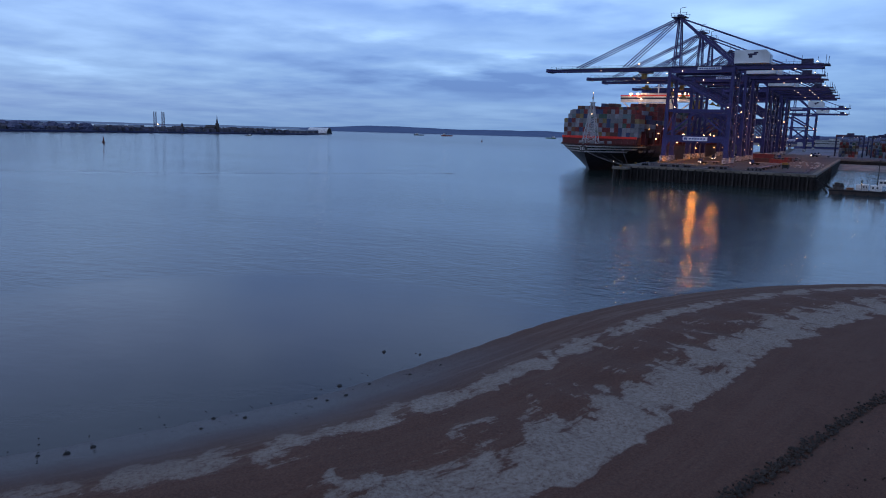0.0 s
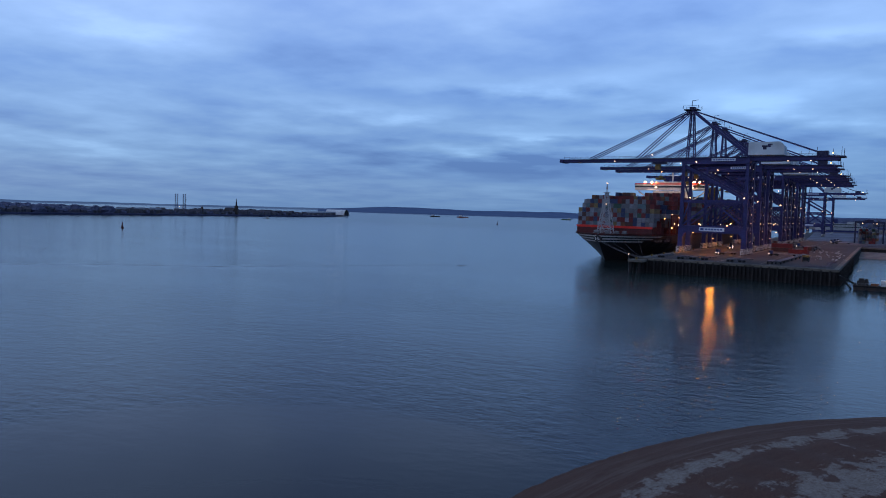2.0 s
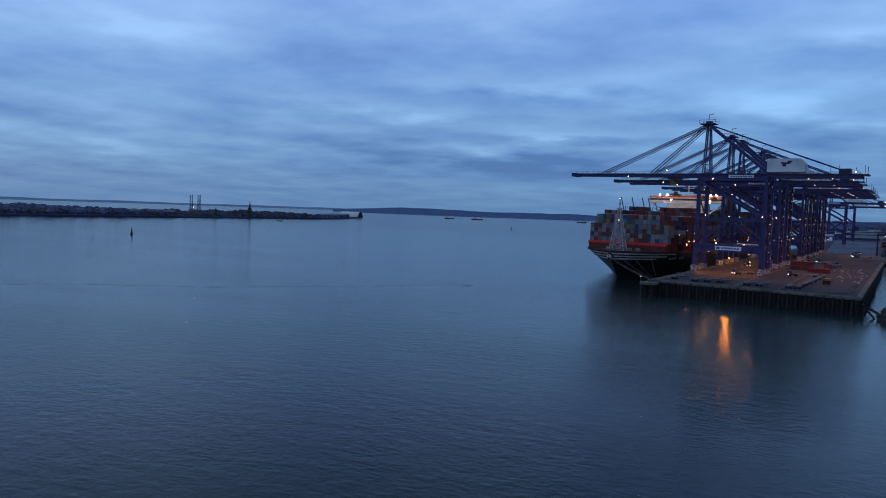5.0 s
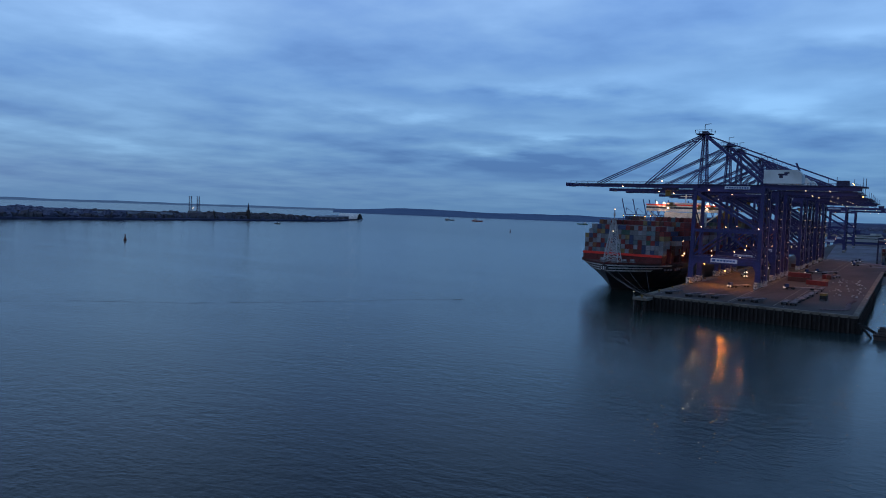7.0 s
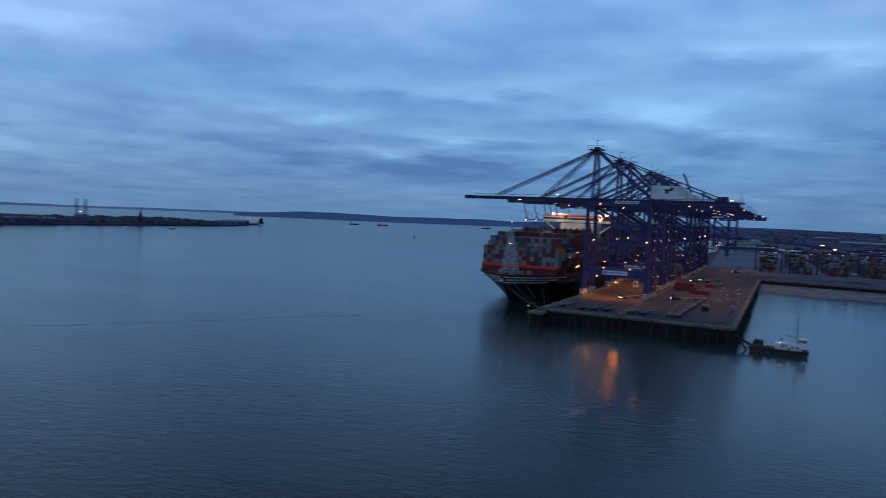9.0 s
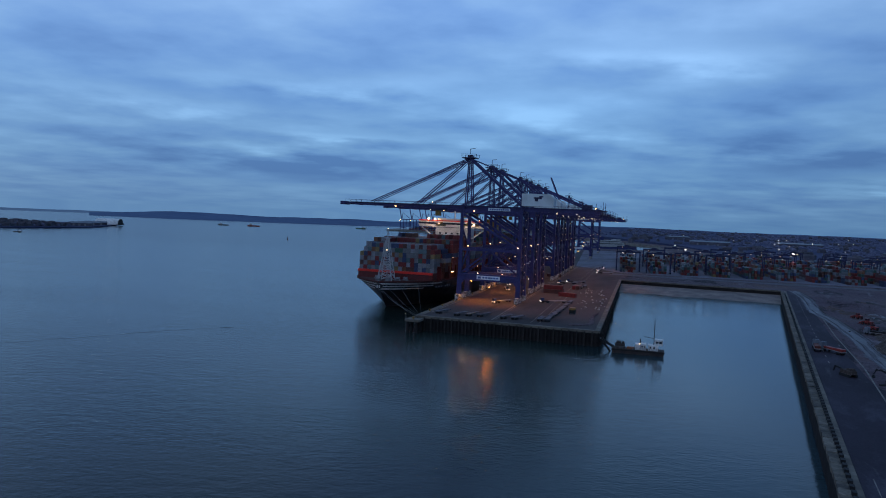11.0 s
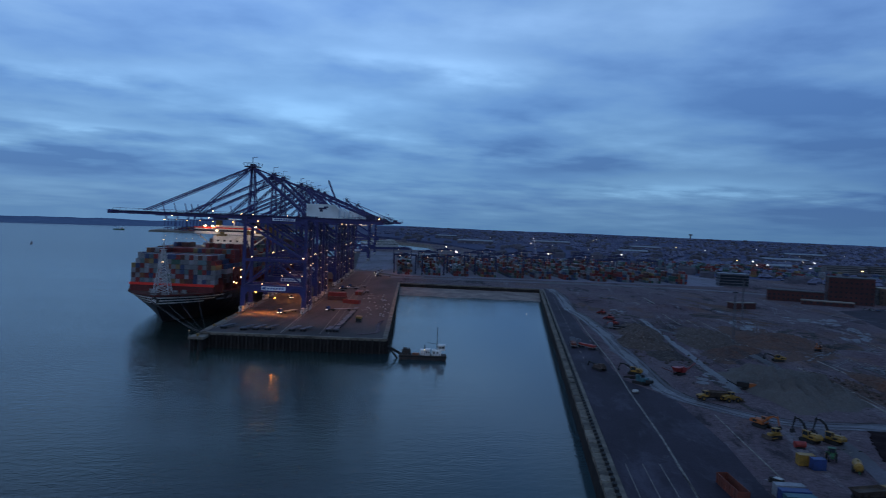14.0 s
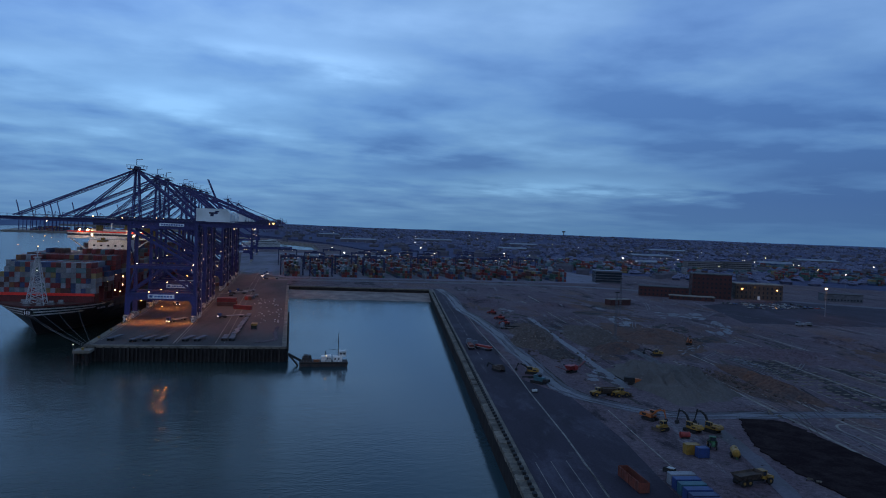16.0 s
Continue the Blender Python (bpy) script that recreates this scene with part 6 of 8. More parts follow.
piece("spoil_bank", sh, EARTH, "low curved bank of brown spoil on the pier corner", "spoil", kind="stuff")

# ---- plant on the cleared site ----
def wheels(th, xs_, ys_, r, w=0.5):
    for x in xs_:
        for y in ys_:
            wl = part("wheel", Shape().tube((x - w / 2, y, r), (x + w / 2, y, r), r, 12), DARK, th)


def side_on(sh, outline, x0, x1, slot=0):
    """An outline in y and z, drawn out along x."""
    n = len(outline)
    pts = [(x0, y, z) for y, z in outline] + [(x1, y, z) for y, z in outline]
    return sh.add(pts, [tuple(range(n))[::-1], tuple(range(n, 2 * n))] + [(i, (i + 1) % n, n + (i + 1) % n, n + i) for i in range(n)], slot)


def track_shape(x0, x1, y0, y1, h):
    """A crawler track: rounded ends, a thick belt and cleats."""
    r, sh = h / 2, Shape()
    ends = [(y1 - r + r * math.cos(radians(a)), r + r * math.sin(radians(a))) for a in range(-90, 91, 30)]
    ends += [(y0 + r - r * math.cos(radians(a)), r - r * math.sin(radians(a))) for a in range(-90, 91, 30)]
    side_on(sh, ends, x0, x1)
    k = y0 + r
    while k < y1 - r:
        sh.box(x0 - 0.03, x1 + 0.03, k, k + 0.08, h - 0.02, h + 0.05)
        k += 0.32
    return sh


def cab_parts(th, paint, x0, x1, y0, y1, z0, z1):
    """A glazed cab: sill, four posts and a roof round dark glass."""
    sh = Shape().box(x0, x1, y0, y1, z0, z0 + (z1 - z0) * 0.38).box(x0 - 0.06, x1 + 0.06, y0 - 0.06, y1 + 0.1, z1 - 0.12, z1)
    for x in (x0 + 0.05, x1 - 0.05):
        for y in (y0 + 0.05, y1 - 0.05):
            sh.beam((x, y, z0 + 0.2), (x, y, z1), 0.1, 0.1)
    cab = part("cab", sh, paint, th)
    part("window", Shape().box(x0 + 0.04, x1 - 0.04, y0 + 0.04, y1 - 0.04, z0 + (z1 - z0) * 0.36, z1 - 0.1), WINDOW, cab)
    return cab


def make_excavator(at, paint, word, dark_arm=True, reach=1.0):
    t = base("excavator", at, f"{word} tracked excavator with raised dark arm on the site", "excavator", "excavators")
    for x in (-1.2, 1.2):
        part("track", track_shape(x - 0.36, x + 0.36, -2.4, 2.4, 0.95), DARK, t)
    part("turntable", Shape().tube((0, 0, 0.75), (0, 0, 1.15), 0.85, 14).box(-0.8, 0.8, -1.2, 1.2, 0.4, 0.8), DARK, t)
    hull_x = Shape()
    side_on(hull_x, [(-2.7, 1.25), (-2.9, 1.7), (-2.7, 2.35), (-2.2, 2.5), (0.9, 2.3), (1.3, 1.9), (1.3, 1.15)], -0.35, 1.45)
    side_on(hull_x, [(-2.7, 1.25), (-2.9, 1.7), (-2.7, 2.2), (-0.7, 2.2), (-0.7, 1.15)], -1.45, -0.35)
    body = part("body", hull_x, paint, t)
    part("engine_grille", Shape().box(1.45, 1.48, -2.2, -0.6, 1.5, 2.1).box(-1.48, -1.45, -2.3, -0.9, 1.5, 2.0), DARK, body)
    part("counterweight", side_on(Shape(), [(-3.2, 1.2), (-3.3, 1.8), (-3.0, 2.2), (-2.6, 2.2), (-2.6, 1.15)], -1.4, 1.4), paint, t)
    part("exhaust", Shape().tube((0.8, -1.6, 2.4), (0.8, -1.6, 3.1), 0.09, 8), DARK, t)
    cab_parts(t, paint, -1.42, -0.42, -0.6, 1.35, 1.15, 3.15)
    arm = DARK if dark_arm else paint
    top = 5.4 * reach
    boom = part("boom", Shape().beam((0.3, 1.0, 1.7), (0.3, 2.6, top * 0.82), 0.36, 0.62).beam((0.3, 2.5, top * 0.80), (0.3, 4.2, top), 0.34, 0.56).beam((0.3, 4.1, top), (0.3, 5.6, top * 0.94), 0.30, 0.42), arm, t)
    part("ram", Shape().tube((0.05, 1.4, 1.6), (0.05, 2.9, top * 0.66), 0.11, 8).tube((0.55, 1.4, 1.6), (0.55, 2.9, top * 0.66), 0.11, 8).tube((0.3, 3.0, top + 0.1), (0.3, 5.3, top * 1.02), 0.09, 8), STEEL, boom)
    part("stick", Shape().beam((0.3, 5.3, top * 1.05), (0.3, 5.7, top * 0.9), 0.3, 0.5).beam((0.3, 5.5, top * 0.96), (0.3, 6.3, 2.0), 0.26, 0.46, 0, 0.2, 0.26), arm, boom)
    part("bucket", side_on(Shape(), [(6.0, 1.95), (6.5, 1.9), (6.75, 1.3), (6.3, 0.75), (5.6, 0.95), (5.75, 1.25)], -0.25, 0.85), DARK, boom)
    return t


Z = DECK + 0.1
make_excavator(pose(202.3, -177, Z, 0, 0, 15), YELLOW, "yellow")
make_excavator(pose(208.4, -178, Z, 0, 0, 20), YELLOW, "yellow")
make_excavator(pose(196.4, -163, Z, 0, 0, 200), ORANGE, "orange", False, 0.8)
make_excavator(pose(185, -91, Z, 0, 0, 60), YELLOW, "yellow", True, 0.7)
cpr = base("compressor", pose(172.6, -210, Z, 0, 0, 30), "small dark towed compressor on the asphalt", "compressor")
part("canopy", Shape().box(-0.8, 0.8, -1.6, 1.4, 0.6, 1.7, 0, 0, 0.12), DARK, cpr)
part("drawbar", Shape().beam((0, 1.4, 0.7), (0, 2.8, 0.5), 0.12, 0.12), STEEL, cpr)
part("lid", Shape().box(-0.6, 0.6, -1.4, 0.4, 1.7, 1.85), DIRTY_WHITE, cpr, "pale lid")
wheels(cpr, (-0.8, 0.8), (-0.4,), 0.4, 0.25)
make_excavator(pose(306.3, -25, Z, 0, 0, 140), ORANGE, "orange", False, 0.8)
make_excavator(pose(266, -56, Z, 0, 0, 80), YELLOW, "yellow", True, 0.6)


def big_wheels(th, xs_, ys_, r, w, hub):
    for x in xs_:
        for y in ys_:
            wl = part("wheel", Shape().tube((x - w / 2, y, r), (x + w / 2, y, r), r, 18).tube((x - w / 2 - 0.02, y, r), (x + w / 2 + 0.02, y, r), r * 0.82, 18), DARK, th)
            part("hub", Shape().tube((x - w / 2 - 0.05, y, r), (x + w / 2 + 0.05, y, r), r * 0.42, 12), hub, wl)


def make_loader(at, paint, word):
    t = base("wheel_loader", at, f"{word} wheel loader parked on the site", "loader", "wheel loaders")
    part("body", side_on(Shape(), [(-3.4, 1.0), (-3.4, 1.9), (-3.1, 2.2), (-1.2, 2.35), (-0.2, 1.9), (0.2, 1.0)], -0.95, 0.95), paint, t)
    part("engine_grille", Shape().box(-0.7, 0.7, -3.44, -3.40, 1.1, 1.8), DARK, t)
    part("front_frame", side_on(Shape(), [(0.2, 0.8), (0.3, 1.7), (1.2, 2.0), (2.3, 1.4), (2.3, 0.7)], -0.7, 0.7), paint, t)
    cab_parts(t, paint, -0.75, 0.75, -1.1, 0.5, 1.9, 3.4)
    part("mudguard", Shape().box(-1.4, -0.9, -2.9, -1.2, 1.72, 1.8).box(0.9, 1.4, -2.9, -1.2, 1.72, 1.8), paint, t)
    part("lift_arm", Shape().beam((-0.6, 0.9, 1.9), (-0.6, 2.6, 1.5), 0.2, 0.36).beam((-0.6, 2.6, 1.5), (-0.6, 3.6, 0.6), 0.2, 0.34).beam((0.6, 0.9, 1.9), (0.6, 2.6, 1.5), 0.2, 0.36).beam((0.6, 2.6, 1.5), (0.6, 3.6, 0.6), 0.2, 0.34), paint, t)
    part("bucket", side_on(Shape(), [(3.5, 0.25), (3.35, 0.8), (3.6, 1.35), (3.9, 1.35), (3.75, 0.8), (4.0, 0.4), (4.8, 0.18), (4.8, 0.08)], -1.5, 1.5), MUD if paint is YELLOW else paint, t)
    big_wheels(t, (-1.12, 1.12), (-2.0, 1.5), 0.78, 0.55, paint)
    return t


def make_dozer(at):
    t = base("bulldozer", at, "yellow bulldozer with a dark cab on the site", "bulldozer")
    for x in (-1.0, 1.0):
        part("track", track_shape(x - 0.3, x + 0.3, -2.0, 1.8, 1.05), DARK, t)
    part("body", side_on(Shape(), [(-1.9, 0.9), (-1.9, 1.7), (-0.4, 1.8), (1.7, 1.7), (1.9, 1.4), (1.9, 0.8)], -0.65, 0.65), YELLOW, t)
    part("fender", Shape().box(-1.35, -0.6, -1.9, 0.3, 1.15, 1.3).box(0.6, 1.35, -1.9, 0.3, 1.15, 1.3), YELLOW, t)
    cab_parts(t, YELLOW, -0.75, 0.75, -1.4, 0.2, 1.5, 3.0)
    part("exhaust", Shape().tube((0.3, 1.0, 1.7), (0.3, 1.0, 2.6), 0.08, 8), DARK, t)
    part("blade", side_on(Shape(), [(2.5, 0.1), (2.3, 0.6), (2.45, 1.2), (2.6, 1.2), (2.5, 0.6), (2.65, 0.1)], -1.8, 1.8), MUD, t)
    part("push_arm", Shape().beam((-1.4, 0.0, 0.6), (-1.4, 2.4, 0.5), 0.16, 0.24).beam((1.4, 0.0, 0.6), (1.4, 2.4, 0.5), 0.16, 0.24), YELLOW, t)
    part("ripper", Shape().beam((0, -1.9, 1.0), (0, -2.7, 0.9), 0.9, 0.3).beam((0, -2.6, 1.1), (0, -2.8, 0.2), 0.14, 0.2), DARK, t)
    return t


make_dozer(pose(193.3, -174.5, Z, 0, 0, 105))
make_loader(pose(203, -133, Z, 0, 0, -80), YELLOW, "yellow")


def make_dumper(at):
    t = base("dump_truck", at, "yellow articulated dump truck with mud-brown body", "dump truck", "dump trucks")
    part("bonnet", side_on(Shape(), [(3.4, 1.0), (3.4, 2.3), (4.4, 2.2), (5.7, 1.9), (5.9, 1.5), (5.8, 1.0)], -1.0, 1.0), YELLOW, t)
    part("engine_grille", Shape().box(-0.75, 0.75, 5.86, 5.92, 1.1, 1.7), DARK, t)
    cab_parts(t, YELLOW, -0.95, 0.95, 2.3, 3.7, 1.3, 3.3)
    part("mudguard", Shape().box(-1.55, -0.95, 3.6, 5.2, 1.75, 1.85).box(0.95, 1.55, 3.6, 5.2, 1.75, 1.85), YELLOW, t)
    part("chassis", Shape().box(-0.5, 0.5, -4.6, 3.2, 0.8, 1.3).tube((0, 1.9, 1.0), (0, 2.5, 1.0), 0.5, 10), DARK, t)
    sh = Shape()
    sh.add([(-0.9, -4.4, 1.35), (0.9, -4.4, 1.35), (0.9, 1.5, 1.35), (-0.9, 1.5, 1.35), (-1.6, -5.3, 2.7), (1.6, -5.3, 2.7), (1.6, 1.9, 3.0), (-1.6, 1.9, 3.0)], [(3, 2, 1, 0), (0, 1, 5, 4), (1, 2, 6, 5), (2, 3, 7, 6), (3, 0, 4, 7)])
    sh.add([(-1.45, -4.9, 2.35), (1.45, -4.9, 2.35), (1.45, 1.7, 2.5), (-1.45, 1.7, 2.5)], [(0, 1, 2, 3)])
    for y in (-4.0, -2.6, -1.2, 0.2, 1.2):
        sh.beam((-1.0, y, 1.4), (-1.66, y, 2.75), 0.14, 0.14).beam((1.0, y, 1.4), (1.66, y, 2.75), 0.14, 0.14)
    sh.beam((-1.62, -5.3, 2.72), (-1.62, 1.9, 3.02), 0.16, 0.16).beam((1.62, -5.3, 2.72), (1.62, 1.9, 3.02), 0.16, 0.16).box(-1.6, 1.6, 1.8, 1.95, 2.9, 3.3)
    part("tipping_body", sh, MUD, t, "mud-brown tipping body")
    big_wheels(t, (-1.22, 1.22), (-3.7, -1.95, 4.4), 0.86, 0.62, YELLOW)
    return t


make_dumper(pose(189.4, -219.5, Z, 0, 0, -85))
make_dumper(pose(197.5, -131, Z, 0, 0, 95))

tk = base("tractor", pose(198.4, -192, Z, 0, 0, 150), "dark green farm tractor with large rear wheels", "tractor")
part("bonnet", side_on(Shape(), [(0.5, 1.0), (0.5, 1.95), (1.6, 1.9), (2.9, 1.6), (3.0, 1.0)], -0.42, 0.42), GREEN, tk)
cab_parts(tk, GREEN, -0.85, 0.85, -1.0, 0.6, 1.3, 3.1)
part("mudguard", Shape().beam((-1.15, -1.4, 1.75), (-1.15, 0.3, 1.9), 0.5, 0.08).beam((1.15, -1.4, 1.75), (1.15, 0.3, 1.9), 0.5, 0.08), GREEN, tk)
part("exhaust", Shape().tube((0.3, 1.3, 1.8), (0.3, 1.3, 2.9), 0.06, 8), DARK, tk)
big_wheels(tk, (-1.1, 1.1), (-0.6,), 0.98, 0.5, YELLOW)
big_wheels(tk, (-0.85, 0.85), (2.3,), 0.62, 0.36, YELLOW)
tb = base("water_bowser", pose(199, -201, Z, 0, 0, 150), "yellow water bowser trailer behind the tractor", "trailer")
part("tank", Shape().tube((0, -2.3, 1.7), (0, 2.1, 1.7), 1.05, 18).tube((0, 2.1, 1.7), (0, 2.4, 1.7), 1.05, 18, 0, 0.6).tube((0, -2.6, 1.7), (0, -2.3, 1.7), 0.6, 18, 0, 1.05).tube((0, 0, 2.7), (0, 0, 2.95), 0.3, 10).box(-0.6, 0.6, -2.2, 2.0, 0.6, 0.9), YELLOW, tb)
part("drawbar", Shape().beam((0, 2.2, 0.8), (0, 4.4, 0.7), 0.2, 0.2), GREEN, tb)
wheels(tb, (-1.0, 1.0), (-0.9, 0.4), 0.6)
rbx = base("fuel_tank", pose(195.9, -182.5, Z, 0, 0, -10), "small red fuel tank on the site", "tank")
part("tank_body", Shape().tube((-1.4, 0, 0.95), (1.4, 0, 0.95), 0.9, 12), RED, rbx)
part("cradle", Shape().box(-1.2, 1.2, -0.7, 0.7, 0.0, 0.35), DARK, rbx)

short_box = [container_shape(3.8).mesh("shipping_container", YELLOW), container_shape(3.0).mesh("shipping_container", BLUE)]
for x, y, a, k, w in ((190.6, -196.2, 81.4, 0, "yellow"), (191.4, -199.3, 81.4, 1, "blue")):
    ground_box(x, y, a, k, 0, short_box, f"{w} short steel site container on bare earth", "site containers")
row_box = [container_shape(6.1).mesh("shipping_container", m) for m in (BLUE, TEAL, BOX_COLOURS[4], BOX_COLOURS[1])]
for k, (c, w) in enumerate(((3, "pale grey"), (0, "blue"), (1, "teal"), (0, "blue"), (2, "dark blue"), (0, "blue"))):
    ground_box(174.6 - 0.76 * k, -216.9 - 3.25 * k, 81.4, c, 0, row_box, f"{w} steel site container in a row on asphalt", "row of site containers")
skip = base("open_skip", pose(159.8, -214.6, Z, 0, 0, -6), "rust-red open-topped long skip on the asphalt", "skip")
sh = Shape()
sh.box(-1.25, 1.25, -6.1, 6.1, 0.1, 0.35)
for x in (-1.25, 1.15):
    sh.box(x, x + 0.1, -6.1, 6.1, 0.35, 2.5)
sh.box(-1.25, 1.25, -6.1, -6.0, 0.35, 2.5).box(-1.25, 1.25, 6.0, 6.1, 0.35, 2.5)
part("shell", sh, RUST, skip)
for k in range(9):
    for x in (-1.36, 1.25):
        part("rib", Shape().box(x, x + 0.11, -5.8 + 1.4 * k, -5.6 + 1.4 * k, 0.3, 2.5), RUST, skip)

cr_ = base("crusher", pose(204, -90, Z, 0, 0, -60) @ Matrix.Scale(0.76, 4), "red mobile rock crusher with spread conveyor arms", "crusher")
part("hopper", Shape().add([(-1, -3.4, 1.8), (1, -3.4, 1.8), (1, -0.4, 1.8), (-1, -0.4, 1.8), (-2.1, -4.6, 4.2), (2.1, -4.6, 4.2), (2.1, 0.2, 4.2), (-2.1, 0.2, 4.2)], [(3, 2, 1, 0), (0, 1, 5, 4), (1, 2, 6, 5), (2, 3, 7, 6), (3, 0, 4, 7), (4, 5, 6, 7)]), CRUSH_RED, cr_)
part("engine_box", Shape().box(-1.5, 1.5, 0.6, 4.2, 1.2, 3.6).box(-1.0, 1.0, 1.2, 3.0, 3.6, 4.1), CRUSH_RED, cr_)
part("conveyor", Shape().beam((0, 4, 1.2), (0, 13, 5.0), 1.0, 0.35).beam((0, 9, 3.1), (0, 7.5, 0.2), 0.2, 0.2), DARK_RED, cr_)
part("conveyor", Shape().beam((0, -4.4, 1.4), (-1.5, -13, 4.6), 0.9, 0.35), DARK_RED, cr_)
part("conveyor", Shape().beam((-1, 0, 1.6), (-6.0, 0.5, 3.6), 0.8, 0.3), DARK, cr_)
part("track", Shape().box(-1.6, -0.9, -3.0, 3.2, 0, 1.1), DARK, cr_)
part("track", Shape().box(0.9, 1.6, -3.0, 3.2, 0, 1.1), DARK, cr_)
sc = base("screener", pose(219.7, -115, Z, 0, 0, 62) @ Matrix.Scale(0.78, 4), "orange and black tracked screening plant", "screener")
part("body", Shape().box(-1.4, 1.4, -3, 0.5, 1.0, 3.2), ORANGE, sc)
part("screen_box", Shape().box(-1.5, 1.5, 0.5, 6.0, 1.4, 3.6), DARK, sc)
part("conveyor", Shape().beam((0, 5, 1.2), (0, 10.5, 3.8), 1.0, 0.4), DARK, sc)
part("track", Shape().box(-1.5, -0.8, -3, 4, 0, 1.0), DARK, sc)
part("track", Shape().box(0.8, 1.5, -3, 4, 0, 1.0), DARK, sc)
tl = base("piling_rig", pose(181, -108, Z, 0, 0, 35), "dark teal tracked drilling rig lying on the quay", "rig")
part("body", Shape().box(-1.3, 1.3, -2.4, 1.4, 1.1, 2.5).box(-1.2, -0.2, 0.2, 1.6, 2.5, 3.3), TEAL, tl)
part("power_pack", Shape().box(-1.1, 1.1, -4.6, -2.6, 0.9, 2.0), DARK, tl)
part("mast", Shape().beam((0, 1, 2.4), (0, 7.5, 1.2), 0.6, 0.6).beam((0.8, 1, 1.8), (0.8, 5.5, 1.0), 0.3, 0.4), DARK, tl)
part("hose_reel", Shape().tube((-0.4, -0.6, 2.9), (0.6, -0.6, 2.9), 0.6, 10), DARK, tl)
part("track", Shape().box(-1.6, -0.8, -2.8, 2.8, 0, 1.0), DARK, tl)
part("track", Shape().box(0.8, 1.6, -2.8, 2.8, 0, 1.0), DARK, tl)
cs = base("concrete_saw", pose(173, -84, Z, 0, 0, 20), "brown and grey tracked breaker machine on the quay", "machine")
part("body", Shape().box(-1.4, 1.4, -2.6, 2.2, 0.9, 2.2).box(-1.0, 1.0, -2.2, -0.4, 2.2, 2.9), RUBBLE, cs)
part("boom", Shape().beam((-0.4, 1.8, 2.0), (-0.9, 5.4, 2.6), 0.5, 0.5).beam((-0.9, 5.4, 2.6), (-0.9, 6.2, 0.8), 0.4, 0.4), DARK, cs)
part("track", Shape().box(-1.6, -0.8, -2.8, 2.4, 0, 0.9), DARK, cs)
part("track", Shape().box(0.8, 1.6, -2.8, 2.4, 0, 0.9), DARK, cs)
wt_ = base("water_tank", pose(173.3, -122.5, Z), "white plastic tank on the asphalt", "tank")
part("tank_body", Shape().tube((-0.9, 0, 0.65), (0.9, 0, 0.65), 0.55, 10), DIRTY_WHITE, wt_)
part("cradle", Shape().box(-1, 1, -0.6, 0.6, 0, 0.3), DARK, wt_)


def make_lorry(at, load, word):
    t = base("flatbed_lorry", at, f"white-cabbed flatbed lorry carrying {word}", "lorry", "lorries")
    c = part("cab", Shape().box(-1.25, 1.25, 4.2, 6.2, 0.8, 3.4).box(-1.15, 1.15, 6.2, 6.5, 0.8, 2.2).box(-1.1, 1.1, 4.3, 5.6, 3.4, 3.7), PALE_ROOF, t)
    part("window", Shape().box(-1.1, 1.1, 6.2, 6.24, 2.3, 3.2), WINDOW, c)
    part("bed", Shape().box(-1.25, 1.25, -7.0, 4.0, 1.1, 1.4), STEEL, t)
    part("load", Shape().box(-1.1, 1.1, -6.6, -2.2, 1.4, 2.4).box(-1.0, 1.0, -1.8, 3.4, 1.4, 2.2), load, t)
    wheels(t, (-1.05, 1.05), (-5.6, -4.4, 2.4, 5.2), 0.5)
    return t


make_lorry(pose(178.5, -28, Z, 0, 0, -12), RUST, "rust-red steel")
make_lorry(pose(182.8, -33, Z, 0, 0, 24), RED, "red plant")

for x, y, a in ((237, 104, 20), (232.6, 76, 30), (227, 52, 24)):
    make_loader(pose(x, y, Z, 0, 0, a), RED, "orange-red")
make_lorry(pose(223, 32, Z, 0, 0, 50), DARK, "dark spoil")
make_lorry(pose(446, 44, Z, 0, 0, 95), STEEL, "grey tanks")

# site hut and barriers
hut = base("brick_hut", pose(371, 168, DECK, 0, 0, 8), "small brick hut with a flat pale roof edge", "hut")
part("wall", Shape().box(-10, 10, -4, 4, 0, 4.6), BRICK, hut)
part("roof", Shape().box(-10.4, 10.4, -4.4, 4.4, 4.6, 5.0), CONCRETE, hut)
part("door", Shape().box(-1, 1, -4.06, -4.0, 0, 2.4), DARK, hut)
for k, (x, y) in enumerate(((243, -163), (244, -166), (245, -160), (206.2, -219.9), (207, -222))):
    b = base("barrier", pose(x, y, DECK, 0, 0, -40), "pale plastic road barrier on the site", "barrier", "road barriers")
    part("panel", Shape().box(-0.6, 0.6, -0.06, 0.06, 0.25, 0.75), COPING, b)
    part("foot", Shape().box(-0.9, -0.6, -0.3, 0.3, 0, 0.25).box(0.6, 0.9, -0.3, 0.3, 0, 0.25), DARK, b)


